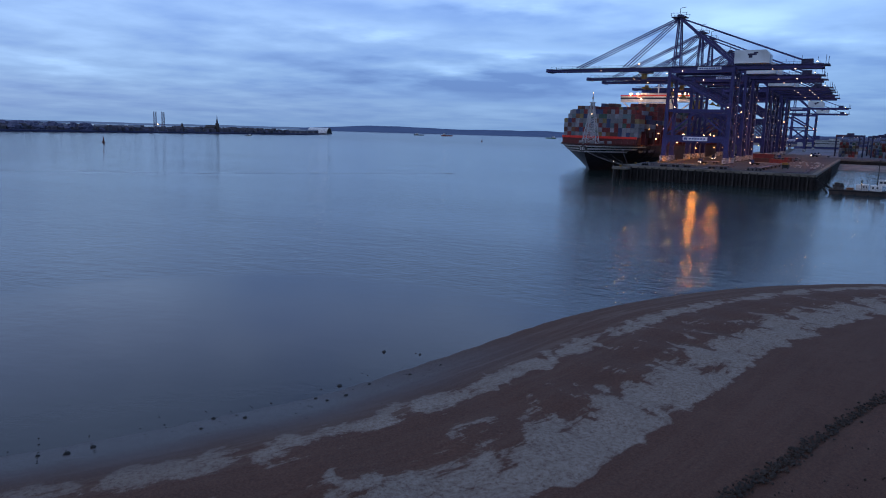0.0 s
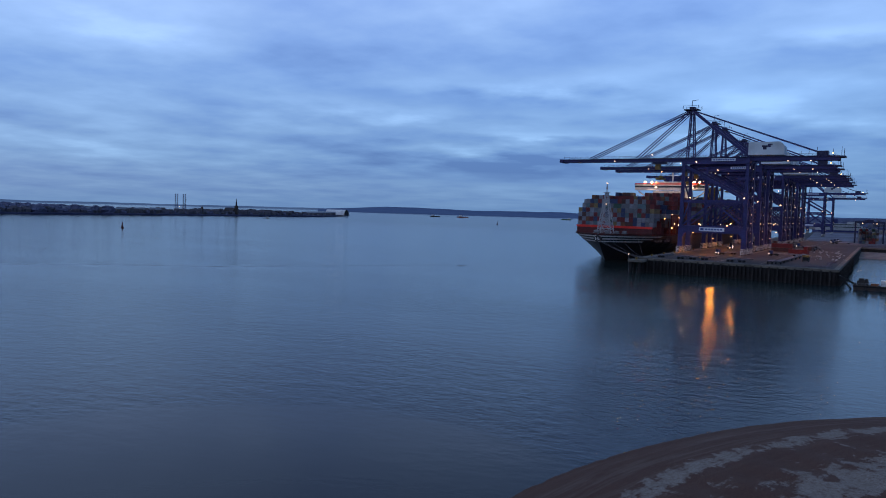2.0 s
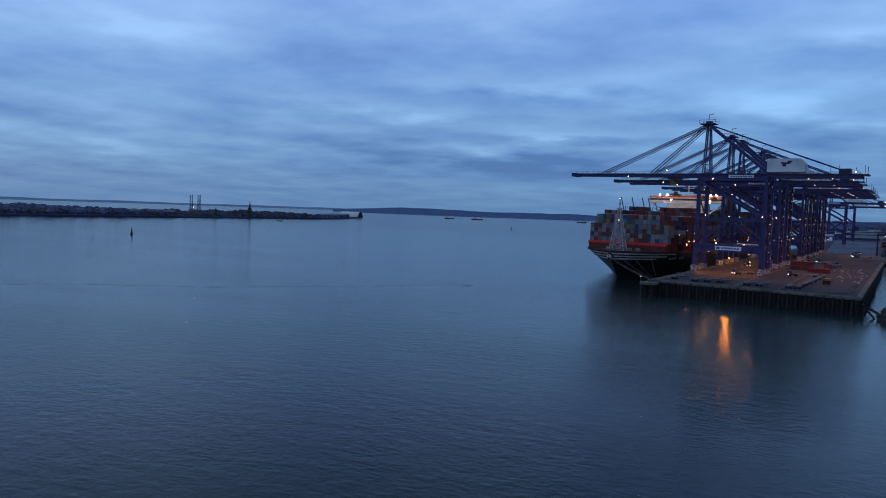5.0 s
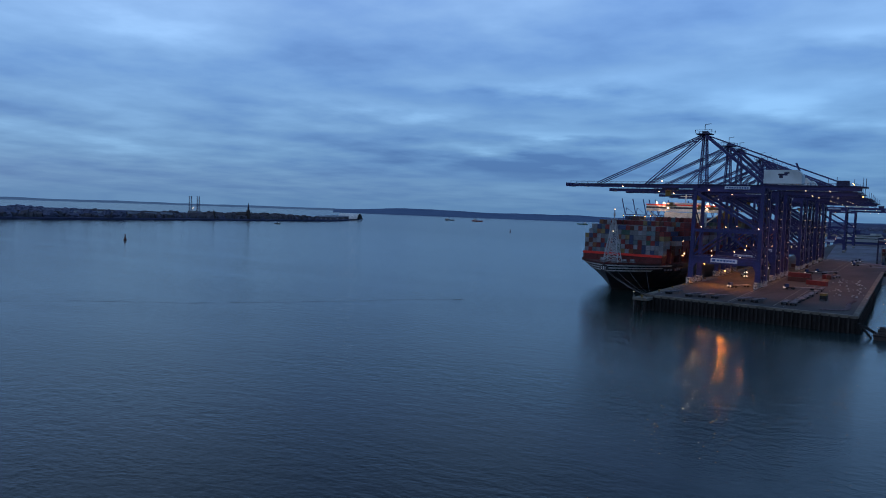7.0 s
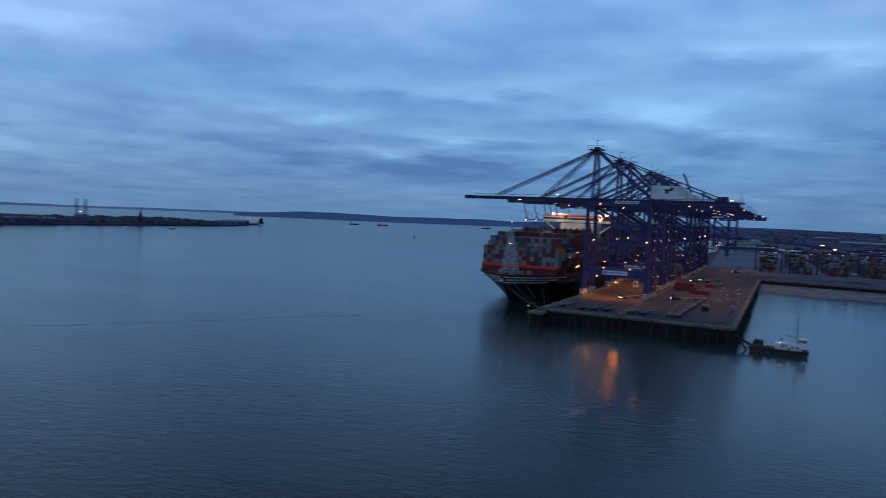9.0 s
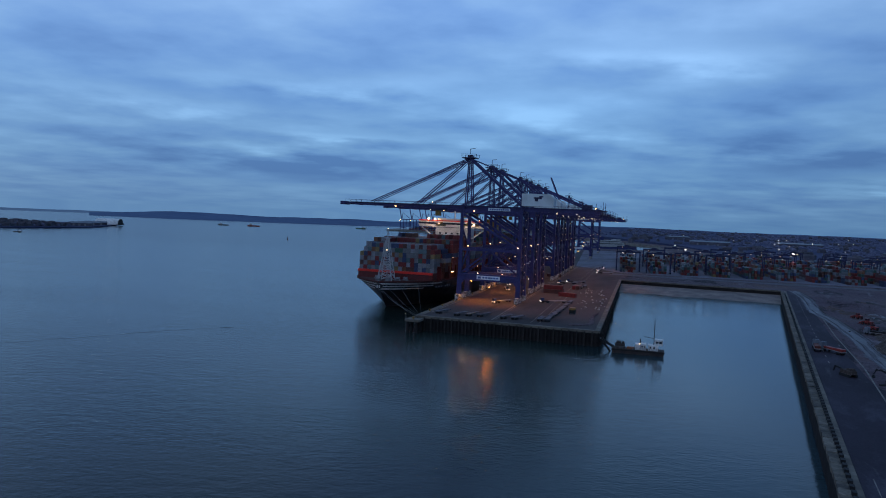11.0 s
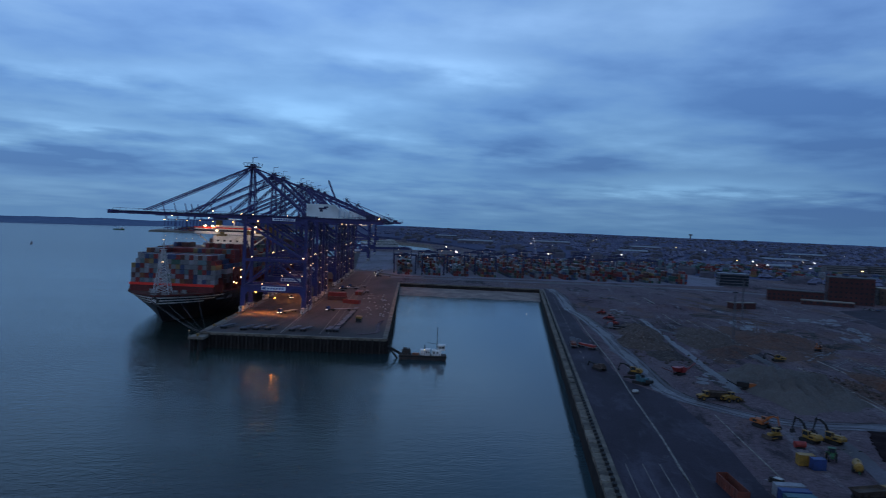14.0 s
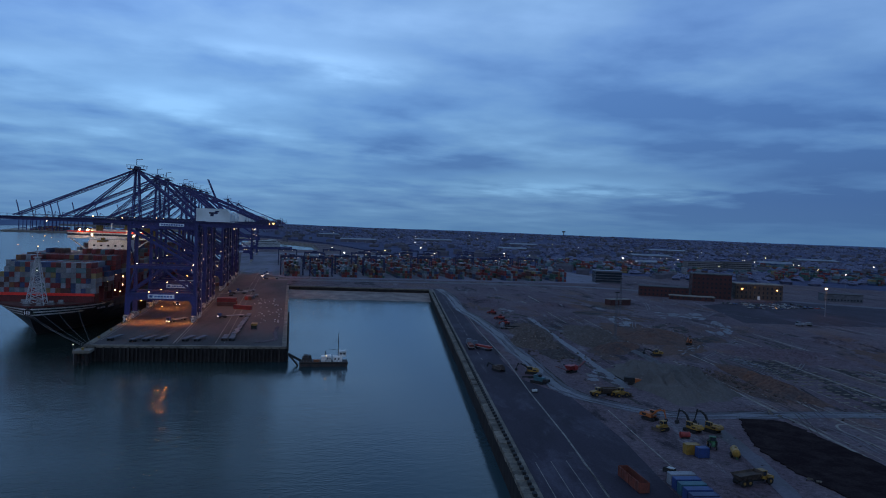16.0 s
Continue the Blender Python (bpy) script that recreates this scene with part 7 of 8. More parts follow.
def mound(name, cx, cy, rx, ry, h, mats, label, seed, turn=0.0, rough=0.5, category="heap"):
    """A heap with an uneven crest, thrown up in lumps."""
    n, m = 54, 60
    c, s = math.cos(radians(turn)), math.sin(radians(turn))
    pts, faces = [], []
    for j in range(m + 1):
        for i in range(n + 1):
            u, v = i / n * 2 - 1, j / m * 2 - 1
            d = math.sqrt(u * u + v * v) + 0.35 * noise.noise((u * 1.6, v * 1.6, seed))
            z = h * max(0.0, 1 - d) ** 0.75 * (1 + rough * noise.noise((u * 5, v * 5, seed + 7)))
            x, y = u * rx, v * ry
            z += rough * (0.9 * noise.noise((x * 0.5, y * 0.5, seed)) + 0.8 * noise.noise((x * 1.2, y * 1.2, seed))) * min(1.0, z)
            z *= max(0.0, 1 - max(abs(u), abs(v)) ** 6)
            pts.append((cx + x * c - y * s, cy + x * s + y * c, DECK - 0.05 + max(0, z)))
    for j in range(m):
        for i in range(n):
            a = j * (n + 1) + i
            faces.append((a, a + 1, a + n + 2, a + n + 1))
    return piece(name, Shape().add(pts, faces), mats, label, category, "heaps on the cleared site")


mound("rubble_heap", 219, -14, 13, 25, 6.2, RUBBLE, "tall heap of pale brown rubble beside the haul road", 3, -14)
mound("rubble_heap", 231, 22, 12, 34, 4.5, RUBBLE, "long heap of brown broken rubble", 13, -14)
mound("rubble_heap", 262, 5, 16, 46, 4.2, RUBBLE, "long heap of brown broken rubble", 23, -20)
mound("gravel_heap", 231, -112, 13, 38, 7.5, GRAVEL, "smooth heap of crushed grey gravel", 33, -8)
mound("gravel_heap", 247, -112, 11, 34, 5.5, GRAVEL, "smooth heap of crushed grey gravel", 43, -11.6)
mound("earth_heap", 278, -118, 8, 44, 3.0, RED_EARTH, "long bank of reddish brown earth", 53, -11.6)
mound("earth_heap", 217, -48, 9, 14, 1.6, DARK_EARTH, "low spread of black-brown dug earth below the rubble", 33, -14)
mound("earth_heap", 256, -34, 11, 24, 2.6, RED_EARTH, "bank of reddish brown earth beside the old road", 43, -50)
mound("earth_heap", 300, 5, 22, 34, 3.6, RED_EARTH, "wide bank of reddish brown earth", 63, -30)
mound("earth_heap", 340, -62, 24, 46, 3.2, EARTH, "wide low bank of dark earth", 73, 40)
mound("earth_heap", 300, 150, 40, 26, 3.0, EARTH, "wide low bank of dark earth", 83, 10)
mound("earth_heap", 262, 180, 22, 34, 2.4, EARTH, "wide low bank of dark earth", 93, 0)
mound("earth_heap", 420, -30, 30, 40, 3.0, EARTH, "wide low bank of dark earth", 103, 30)
sh = Shape()
for k in range(3200):
    m_ = rnd.choice(((216, -43, 14, 32), (231, 22, 12, 34), (262, 5, 16, 44), (300, 5, 22, 30), (268, -118, 8, 40), (285, 90, 40, 60), (330, 60, 40, 60)))
    x, y = rnd.gauss(m_[0], m_[2] * 0.5), rnd.gauss(m_[1], m_[3] * 0.5)
    if x < quay_x(y) + 26:
        continue
    s_ = (rnd.uniform(0.15, 0.45) if k % 9 else rnd.uniform(0.5, 0.9)) * (0.6 if m_[0] in (285, 330) else 1.0)
    sh.clump(x, y, DECK - 0.05, s_, s_ * 1.1, rnd)
piece("broken_stones", sh, RUBBLE, "scattered broken concrete and stones on the earth", "stones", kind="stuff")
rd_ = random.Random(23)
for nm, mt, lb in (("pale_debris", CONCRETE, "small pale concrete debris strewn over the site"), ("dark_debris", DARK_EARTH, "small dark clods strewn over the site")):
    sh = Shape()
    for k in range(1500):
        w, y = rd_.uniform(46, 215), rd_.gauss(-20, 110)
        if noise.noise((w * 0.03, y * 0.02, 5)) < rd_.uniform(-0.25, 0.2):
            continue
        s_ = rd_.uniform(0.14, 0.42)
        sh.clump(*inland(w, y), DECK + 0.05, s_ * 1.3, s_ * 0.7, rd_)
    piece(nm, sh, mt, lb, "debris", kind="stuff")


def make_tower(at):
    t = base("lighting_tower", at, "thin unlit lattice lighting tower on the cleared site", "tower", "lighting towers")
    sh = Shape()
    lattice((0, 0, 0), (0, 0, 27), 0.55, 12, 0.12, sh)
    part("lattice_mast", sh, JACK, t)
    part("lamp_frame", Shape().box(-1.4, 1.4, -0.2, 0.2, 27, 27.5), DARK, t)
    return t


tw = make_tower(pose(331, 94, DECK))
copy_thing(tw, pose(268, -12, DECK))
sh = Shape()
black = smooth_way([(228, -166.5), (234, -168.5), (240.5, -173), (238.5, -192), (236, -214), (231, -235), (225, -262), (206, -264), (206.5, -231), (207.7, -212), (211.4, -196), (217, -184), (223, -174), (228, -166.5)], 12)[:-1]
black = [(x + 1.1 * noise.noise((x * 0.5, y * 0.5, 4)), y + 1.1 * noise.noise((x * 0.5, y * 0.5, 9))) for x, y in black]
sh.prism(black, DECK, DECK + 0.35)
piece("ground_black_stockpile", sh, COAL, "flat black stockpile of planings on the site", "stockpile", kind="structure")
sh = strip(smooth_way([(214, -164), (208, -190), (200, -212), (190, -236), (180, -262)]), 4.5, DECK + 0.09, Shape())
piece("road_site_edge", sh, ROAD, "pale worn track round the black stockpile", "road", kind="structure")
sh = strip(smooth_way([(276, -202), (267, -184), (259, -177), (253, -182), (250, -198), (246, -215), (240, -240)]), 0.8, DECK + 0.14, Shape())
piece("kerb", sh, CONCRETE, "pale curved kerb left on the site", "kerb", kind="structure")

# fender studs and cracked blocks along the long quay
st_mesh = Shape().box(-0.45, 0.45, -0.8, 0.8, 0, 0.75).mesh("fender_block", DARK)
y = -262.0
k = 0
while y < 250:
    o = new("fender_block", st_mesh)
    o.matrix_basis = pose(quay_x(y) + 1.7, y, DECK + 0.25, 0, 0, -11.6)
    tagged(o, "dark tyre-black fender block on the quay edge", "fender", "quay fender blocks")
    y += 3.4
    k += 1

# ---- the container yard ----
ry = random.Random(5)
sh = Shape()
yard_w = (10, 8, 24, 18, 10, 2, 4, 8, 10)
for bx_ in range(11):
    x0 = 112 + 31 * bx_
    for bay in range(24):
        y0 = 414 + 13.2 * bay + (0 if bx_ < 7 else -8)
        if ry.random() < 0.08:
            continue
        mean = ry.uniform(1.6, 4.4)
        for row in range(6):
            n = max(0, min(5, int(round(ry.gauss(mean, 1.0)))))
            stack(sh, x0 + row * 2.75 + 0.03 * (y0 - 414), y0, DECK + 0.1, 12.2, n, ry, yard_w)
for k in range(420):
    x, y0 = ry.uniform(530, 1120), ry.uniform(280, 850)
    if y0 < 640 - 0.55 * (x - 530) or (740 < x < 930 and 620 < y0 < 740):
        continue
    for row in range(4):
        stack(sh, x + row * 2.7, y0, DECK + 0.1, 12.2, ry.randint(0, 4), ry, (4, 6, 14, 8, 12, 2, 5, 14, 14))
piece("container_stacks_yard", sh, BOX_COLOURS, "long blocks of stacked containers in the port yard", "containers", kind="stuff")


def make_rtg(at):
    t = base("yard_crane", at, "dark blue rubber-tyred gantry crane over the container stacks", "yard crane", "yard cranes")
    for x in (-12, 12):
        for y in (-4.5, 4.5):
            part("leg", Shape().beam((x, y, 1), (x, y, 20), 1.0, 1.0), CRANE_DARK, t)
        part("sill_beam", Shape().beam((x, -6.5, 1.8), (x, 6.5, 1.8), 1.0, 1.2), CRANE_DARK, t)
        for y in (-5, 5):
            part("wheel", Shape().tube((x - 0.4, y, 0.75), (x + 0.4, y, 0.75), 0.75, 10), DARK, t)
    for y in (-4.5, 4.5):
        part("girder", Shape().beam((-12.6, y, 20.6), (12.6, y, 20.6), 0.9, 1.6), CRANE_DARK, t)
    part("trolley", Shape().box(-3, 3, -4.6, 4.6, 21.4, 23.2), CRANE_DARK, t)
    part("lamp", Shape().box(-6.3, -5.8, -5.2, -4.9, 19.3, 19.7), DIM, t)
    part("lamp", Shape().box(5.8, 6.3, -5.2, -4.9, 19.3, 19.7), DIM, t)
    return t


rt0 = make_rtg(pose(120, 438, DECK + 0.1, 0, 0, -2))
for k in range(22):
    b = (k * 7 + 1) % 11
    y0 = 422 + 13.2 * ((k * 5) % 23)
    copy_thing(rt0, pose(112 + 31 * b + 7 + 0.03 * (y0 - 414), y0, DECK + 0.1, 0, 0, -2))

# ---- buildings behind the site ----
def make_block(at, wx, wy, h, wall, roof, label, rows, cols, name="building", depth_cols=0, parapet=0.8, win=(1.5, 1.6)):
    t = base(name, at, label, "building")
    part("wall", Shape().box(-wx / 2, wx / 2, -wy / 2, wy / 2, 0, h), wall, t)
    part("roof", Shape().box(-wx / 2 - 0.3, wx / 2 + 0.3, -wy / 2 - 0.3, wy / 2 + 0.3, h, h + parapet), roof, t)
    ww = Shape().box(-win[0] / 2, win[0] / 2, -0.06, 0.0, 0, win[1]).mesh("window", WINDOW)
    for r in range(rows):
        for c in range(cols):
            w = new("window", ww)
            w.parent = t
            w.matrix_basis = pose(-wx / 2 + wx * (c + 0.5) / cols, -wy / 2 - 0.02, 1.2 + (h - 1.6) * r / rows)
        for c in range(depth_cols):
            w = new("window", ww)
            w.parent = t
            w.matrix_basis = pose(-wx / 2 - 0.02, -wy / 2 + wy * (c + 0.5) / depth_cols, 1.2 + (h - 1.6) * r / rows, 0, 0, -90)
    return t


make_block(pose(511, 238, DECK, 0, 0, -28), 36, 26, 23, BRICK, ROOF, "tall dark red brick warehouse with small windows", 5, 9, depth_cols=5)
make_block(pose(466, 249, DECK, 0, 0, -28), 46, 18, 9, BRICK, ROOF, "long low dark red brick warehouse wing", 2, 12, depth_cols=4)
make_block(pose(474, 214, DECK, 0, 0, -30), 40, 10, 3.2, BRICK, CONCRETE, "low flat-roofed brick store with pale roof", 1, 8)
tan = make_block(pose(560, 232, DECK, 0, 0, -24), 44, 22, 14.5, STONE, CONCRETE, "buff stone dock office with tall windows", 3, 11, depth_cols=5, win=(1.3, 2.6))
for k in range(12):
    part("pilaster", Shape().box(-21.6 + 3.9 * k, -21.1 + 3.9 * k, -11.4, -11.0, 0, 13), STONE, tan)
part("door", Shape().box(-1.2, 1.2, -11.15, -11.0, 0, 3.4), WHITE, tan, "tall white door")
for x in (-16.0, 16.5):
    part("wall_lamp", Shape().box(x - 0.5, x + 0.5, -11.9, -11.4, 9.6, 10.4), WARM, tan, "glowing orange wall lamp")
make_block(pose(646, 214, DECK, 0, 0, -25), 36, 16, 7, JACK, ROOF, "low blue-grey flat-roofed depot by the port road", 1, 12)
make_block(pose(490, 406, DECK, 0, 0, -16), 31, 20, 14, JACK, PALE_ROOF, "modern glass-fronted office with pale roof", 4, 16, depth_cols=6, win=(1.9, 2.4))
make_block(pose(816, 675, DECK, 0, 0, -8), 62, 18, 17, PLASTER, ROOF, "long office block with bands of windows", 5, 20, win=(2.2, 1.6))
make_block(pose(876, 668, DECK, 0, 0, -8), 48, 18, 18, PLASTER, ROOF, "long office block with bands of windows", 5, 16, win=(2.2, 1.6))


def make_shed(at, wx, wy, h, roof, label, wall=TOWN_WALL):
    t = base("warehouse", at, label, "warehouse", "warehouses")
    part("wall", Shape().box(-wx / 2, wx / 2, -wy / 2, wy / 2, 0, h), wall, t)
    part("roof", Shape().gable(-wx / 2 - 0.4, wx / 2 + 0.4, -wy / 2 - 0.4, wy / 2 + 0.4, h, h + 3.2), roof, t)
    for k in range(3):
        part("door", Shape().box(-wx / 2 + wx * (k + 0.7) / 4, -wx / 2 + wx * (k + 0.7) / 4 + 4.5, -wy / 2 - 0.08, -wy / 2, 0, 4.8), STEEL, t)
    return t


for x, y, wx, wy, h, a in ((330, 1330, 170, 70, 12, -6), (560, 1500, 200, 70, 11, -10), (620, 1060, 120, 50, 10, -12), (840, 880, 150, 60, 10, -15), (980, 700, 120, 50, 9, -20), (1180, 820, 160, 60, 10, -18), (760, 1350, 140, 60, 10, -10), (1060, 1160, 180, 60, 11, -14), (1010, 470, 90, 36, 8, -25), (1300, 560, 140, 50, 9, -25), (690, 650, 80, 34, 9, -10), (820, 640, 90, 34, 9, -10), (560, 560, 60, 26, 8, -8), (300, 1700, 120, 50, 12, 8)):
    f = 1.12 + 0.00007 * math.hypot(x, y)
    x, y = 70 + (x - 70) * f, -364 + (y + 364) * f
    make_shed(pose(x, y, land_z(x, y) - 0.3, 0, 0, a), wx * 0.6, wy, h * 0.8, PALE_ROOF if (x + y) % 3 else ROOF, "wide port warehouse with a low sheet roof")

# far town and woods, joined
rt = random.Random(11)
sh = Shape()
for k in range(800):
    r, az = 1000 + 3300 * rt.random() ** 1.2, rt.uniform(2, 66)
    x, y = on_ring(az, r)
    g = land_z(x, y) - 0.4
    if (y < 330 + 0.2 * x and r < 1400) or (x < 330 and y < 1500) or x < 0.14 * (y - 1900):
        continue
    w, d, h, a = rt.uniform(7, 24), rt.uniform(7, 12), rt.uniform(4, 8), rt.uniform(-40, 40)
    k2 = rt.choice((0, 0, 1, 2))
    sh.box(x - w / 2, x + w / 2, y - d / 2, y + d / 2, g, g + h + 0.6, k2, a)
    sh.gable(x - w / 2 - .3, x + w / 2 + .3, y - d / 2 - .3, y + d / 2 + .3, g + h + 0.6, g + h + 3.4, 3, a)
piece("far_houses", sh, [TOWN_WALL, FAR_ROOF, TOWN_WALL, FAR_ROOF], "far rows of small houses behind the port", "houses", kind="stuff")
sh = Shape()
for k in range(17000):
    r, az = rt.uniform(1000, 4500), rt.uniform(-2, 68)
    x, y = on_ring(az, r)
    if (y < 330 + 0.1 * x and x < 1000) or (x < 620 and y < 1500) or (x < 360 and y < 2400) or x < 0.14 * (y - 1900):
        continue
    if noise.noise((x * 0.004, y * 0.004, 0)) < 0.02 and rt.random() < 0.75:
        continue
    h = rt.uniform(4, 9)
    sh.clump(x, y, land_z(x, y) - 0.8, h * rt.uniform(0.7, 1.3), h, rt)
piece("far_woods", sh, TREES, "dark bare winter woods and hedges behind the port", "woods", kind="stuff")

# ---- lamp masts ----
def make_mast(at, glow_mat, h=24, word="white"):
    t = base("lamp_mast", at, f"tall thin lamp mast with glowing {word} lamp head", "lamp", "lamp masts")
    part("pole", Shape().tube((0, 0, 0), (0, 0, h), 0.22, 6, 0, 0.12), STEEL, t)
    part("lamp_head", Shape().box(-0.65, 0.65, -0.4, 0.4, h, h + 0.7), glow_mat, t)
    return t


W_MAST = glow("mast_lamp_white", (1.0, 0.70, 0.50), 12)
O_MAST = glow("mast_lamp_orange", (1.0, 0.46, 0.16), 26)
B_MAST = glow("mast_lamp_bright", (1.0, 0.74, 0.62), 40)
# street and yard lamps of the town: place, kind and height
TOWN_LAMPS = ((370, 2521, 0), (363, 2099, 0), (546, 2406, 0), (465, 1882, 0), (436, 1633, 0), (522, 1769, 0), (610, 1913, 2), (535, 1581, 2), (637, 1668, 0), (723, 1747, 0), (980, 2484, 0), (893, 2123, 0), (1080, 2226, 0), (905, 1486, 1), (891, 1293, 0), (701, 738, 2), (637, 613, 0), (659, 623, 0), (796, 797, 0), (803, 781, 0), (823, 792, 0), (735, 524, 1), (971, 771, 0), (981, 777, 0), (956, 719, 0), (1143, 915, 1), (970, 641, 0), (970, 628, 0), (1225, 842, 0), (836, 397, 0), (1127, 628, 0))
mw = make_mast(pose(414, 1092, DECK), W_MAST)
mo = make_mast(pose(512, 94, DECK), O_MAST, 22, "orange")
mb = make_mast(pose(*TOWN_LAMPS[6][:2], DECK), B_MAST, 22)
for x, y, kind_ in TOWN_LAMPS:
    copy_thing((mw, mo, mb)[kind_], pose(x, y, land_z(x, y) - 0.3) @ Matrix.Scale(16.9 / (24, 22, 22)[kind_], 4))
# street lamps through the town, small in the distance
rl_ = random.Random(77)
for k in range(48):
    az_, r_ = radians(rl_.uniform(10, 50)), rl_.uniform(1150, 3000)
    x, y = EYE_X + r_ * math.sin(az_), EYE_Y + r_ * math.cos(az_)
    copy_thing((mw, mo, mw)[k % 3], pose(x, y, land_z(x, y) - 0.3) @ Matrix.Scale(rl_.uniform(0.38, 0.55), 4))
# Yard spots and masts at made-up places, added to brighten the dark stacks.
for x, y in ((183, 480), (307, 530), (430, 600), (190, 660), (340, 740), (690, 560)):
    downlight((x, y, DECK + 25), (0.86, 0.88, 1.0), 16000)
    copy_thing(mw, pose(x, y, DECK))
lamp("site_lamp", (512, 91, 28), SODIUM, 2500)
lamp("office_lamp", (549, 205, 18), SODIUM, 600)

# cars in the car park
def make_car(at, paint, word):
    t = base("parked_car", at, f"small {word} car parked by the dock office", "car", "parked cars")
    part("body", Shape().side_prism([(-0.85, 0.3), (0.85, 0.3), (0.85, 0.85), (-0.85, 0.85)], -2.1, 2.1), paint, t)
    part("cabin", Shape().box(-0.75, 0.75, -1.3, 0.9, 0.85, 1.42, 0, 0, 0.15), WINDOW, t)
    wheels(t, (-0.75, 0.75), (-1.3, 1.3), 0.32, 0.22)
    return t


paints = [(DIRTY_WHITE, "white"), (STEEL, "silver-grey"), (DARK, "black"), (BLUE, "blue"), (RED, "red")]
proto = [make_car(pose(486 + 3 * k, 150, DECK + 0.1, 0, 0, -8), p, w) for k, (p, w) in enumerate(paints)]
rc = random.Random(77)
for k in range(64):
    row, col = divmod(k, 12)
    if rc.random() < 0.3:
        continue
    copy_thing(proto[rc.choice((0, 0, 1, 1, 2, 3, 4))], pose(488 + 6.0 * col + 1.5 * row + rc.uniform(-1.5, 1.5), 186 - 8.5 * row - 0.6 * col + rc.uniform(-2, 2), DECK + 0.1, 0, 0, rc.choice((-8, 80)) + rc.uniform(-8, 8)))

# ---- across the water ----
rh = random.Random(41)
sh = Shape()
line = [(-1300, -230), (-1180, -6), (-1094, 258), (-1080, 395), (-1068, 565), (-1038, 819), (-1014, 980)]
for k in range(1100):
    i = rh.randrange(len(line) - 1)
    f, back = rh.random(), rh.random() ** 1.5 * 330 + 18
    x = line[i][0] + (line[i + 1][0] - line[i][0]) * f - back * 0.82
    y = line[i][1] + (line[i + 1][1] - line[i][1]) * f + back * 0.25
    w, d, h, a = rh.uniform(5, 11), rh.uniform(5, 8), rh.uniform(3, 6.5) * rh.uniform(0.7, 1.3), rh.choice((10, 25, 60)) + rh.uniform(-8, 8)
    sh.box(x - w / 2, x + w / 2, y - d / 2, y + d / 2, 2.9, 3 + h, rh.choice((0, 0, 0, 1, 1, 1)), a)
    sh.gable(x - w / 2 - .3, x + w / 2 + .3, y - d / 2 - .3, y + d / 2 + .3, 3 + h, 6 + h, 3, a)
piece("harbour_town", sh, [TOWN_WALL, JACK, PLASTER, FAR_ROOF], "low crowded houses of a harbour town on the far shore", "houses", kind="stuff")
sh = Shape()
for k in range(1500):
    i = rh.randrange(len(line) - 1)
    f, back = rh.random(), rh.random() * 420 + 10
    x = line[i][0] + (line[i + 1][0] - line[i][0]) * f - back * 0.82
    y = line[i][1] + (line[i + 1][1] - line[i][1]) * f + back * 0.25
    h = rh.uniform(3, 9) * (1.7 if y < 500 else 0.8)
    sh.clump(x, y, 2.9, h * 0.7, h, rh)
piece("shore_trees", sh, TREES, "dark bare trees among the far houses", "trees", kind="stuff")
for k in range(6):
    t = base("terrace_house", pose(-1135 + 9 * k, 440 + 30 * k, 3.0, 0, 0, 70), "pale-roofed terrace house on the far shore", "house", "far terrace")
    part("wall", Shape().box(-11, 11, -5, 5, 0, 7), PLASTER, t)
    part("roof", Shape().gable(-11.5, 11.5, -5.5, 5.5, 7, 11), PALE_ROOF, t)
ch = base("church", pose(-1080, 786, 3.0, 0, 0, 20), "grey church with a tall thin spire", "church")
part("nave", Shape().box(-14, 8, -6, 6, 0, 10), STONE, ch)
part("roof", Shape().gable(-14.4, 8.4, -6.4, 6.4, 10, 15), ROOF, ch)
part("tower", Shape().box(8, 14, -3, 3, 0, 19), STONE, ch)
part("spire", Shape().tube((11, 0, 19), (11, 0, 36), 2.4, 8, 0, 0.15), FAR_ROOF, ch)
lt = base("lighthouse", pose(-1071, 693, 3.0), "short grey stone lighthouse tower", "lighthouse")
part("tower", Shape().tube((0, 0, 0), (0, 0, 15), 2.6, 9, 0, 2.0), STONE, lt)
part("lantern", Shape().tube((0, 0, 15), (0, 0, 18), 1.8, 9, 0, 0.7), STEEL, lt)
jk = base("jackup_barge", pose(-1530, 1040, 0.0, 0, 0, 30), "grey jack-up barge with tall lattice legs beyond the town", "barge")
part("hull", Shape().box(-16, 16, -10, 10, 2.5, 8), STEEL, jk)
for x, y in ((-12, -8), (-12, 8), (10, -8), (10, 8)):
    sh = Shape()
    lattice((x, y, 0), (x, y, 49), 1.3, 9, 0.35, sh)
    part("leg", sh, CRANE_DARK, jk)
part("crane_jib", Shape().beam((4, 0, 8), (16, 0, 34), 0.8, 0.8), STEEL, jk)
part("deck_lamp", Shape().box(-2, 0, -10.4, -10.1, 14, 15), COOL, jk)
wsd = base("boat_shed", pose(-1118, 1222, 3.0, 0, 0, -72), "large arched white-roofed shed on the point", "shed")
arch = [(-20 * math.cos(radians(180 * k / 12)), 1.0 + 14 * math.sin(radians(180 * k / 12))) for k in range(13)]
part("roof", Shape().side_prism([(-20, 0)] + arch + [(20, 0)], -28, 27), WHITE, wsd)
part("end_wall", Shape().side_prism([(x * 0.97, z * 0.97) for x, z in [(-20, 0)] + arch + [(20, 0)]], 27, 27.6), DARK, wsd, "dark gable end")
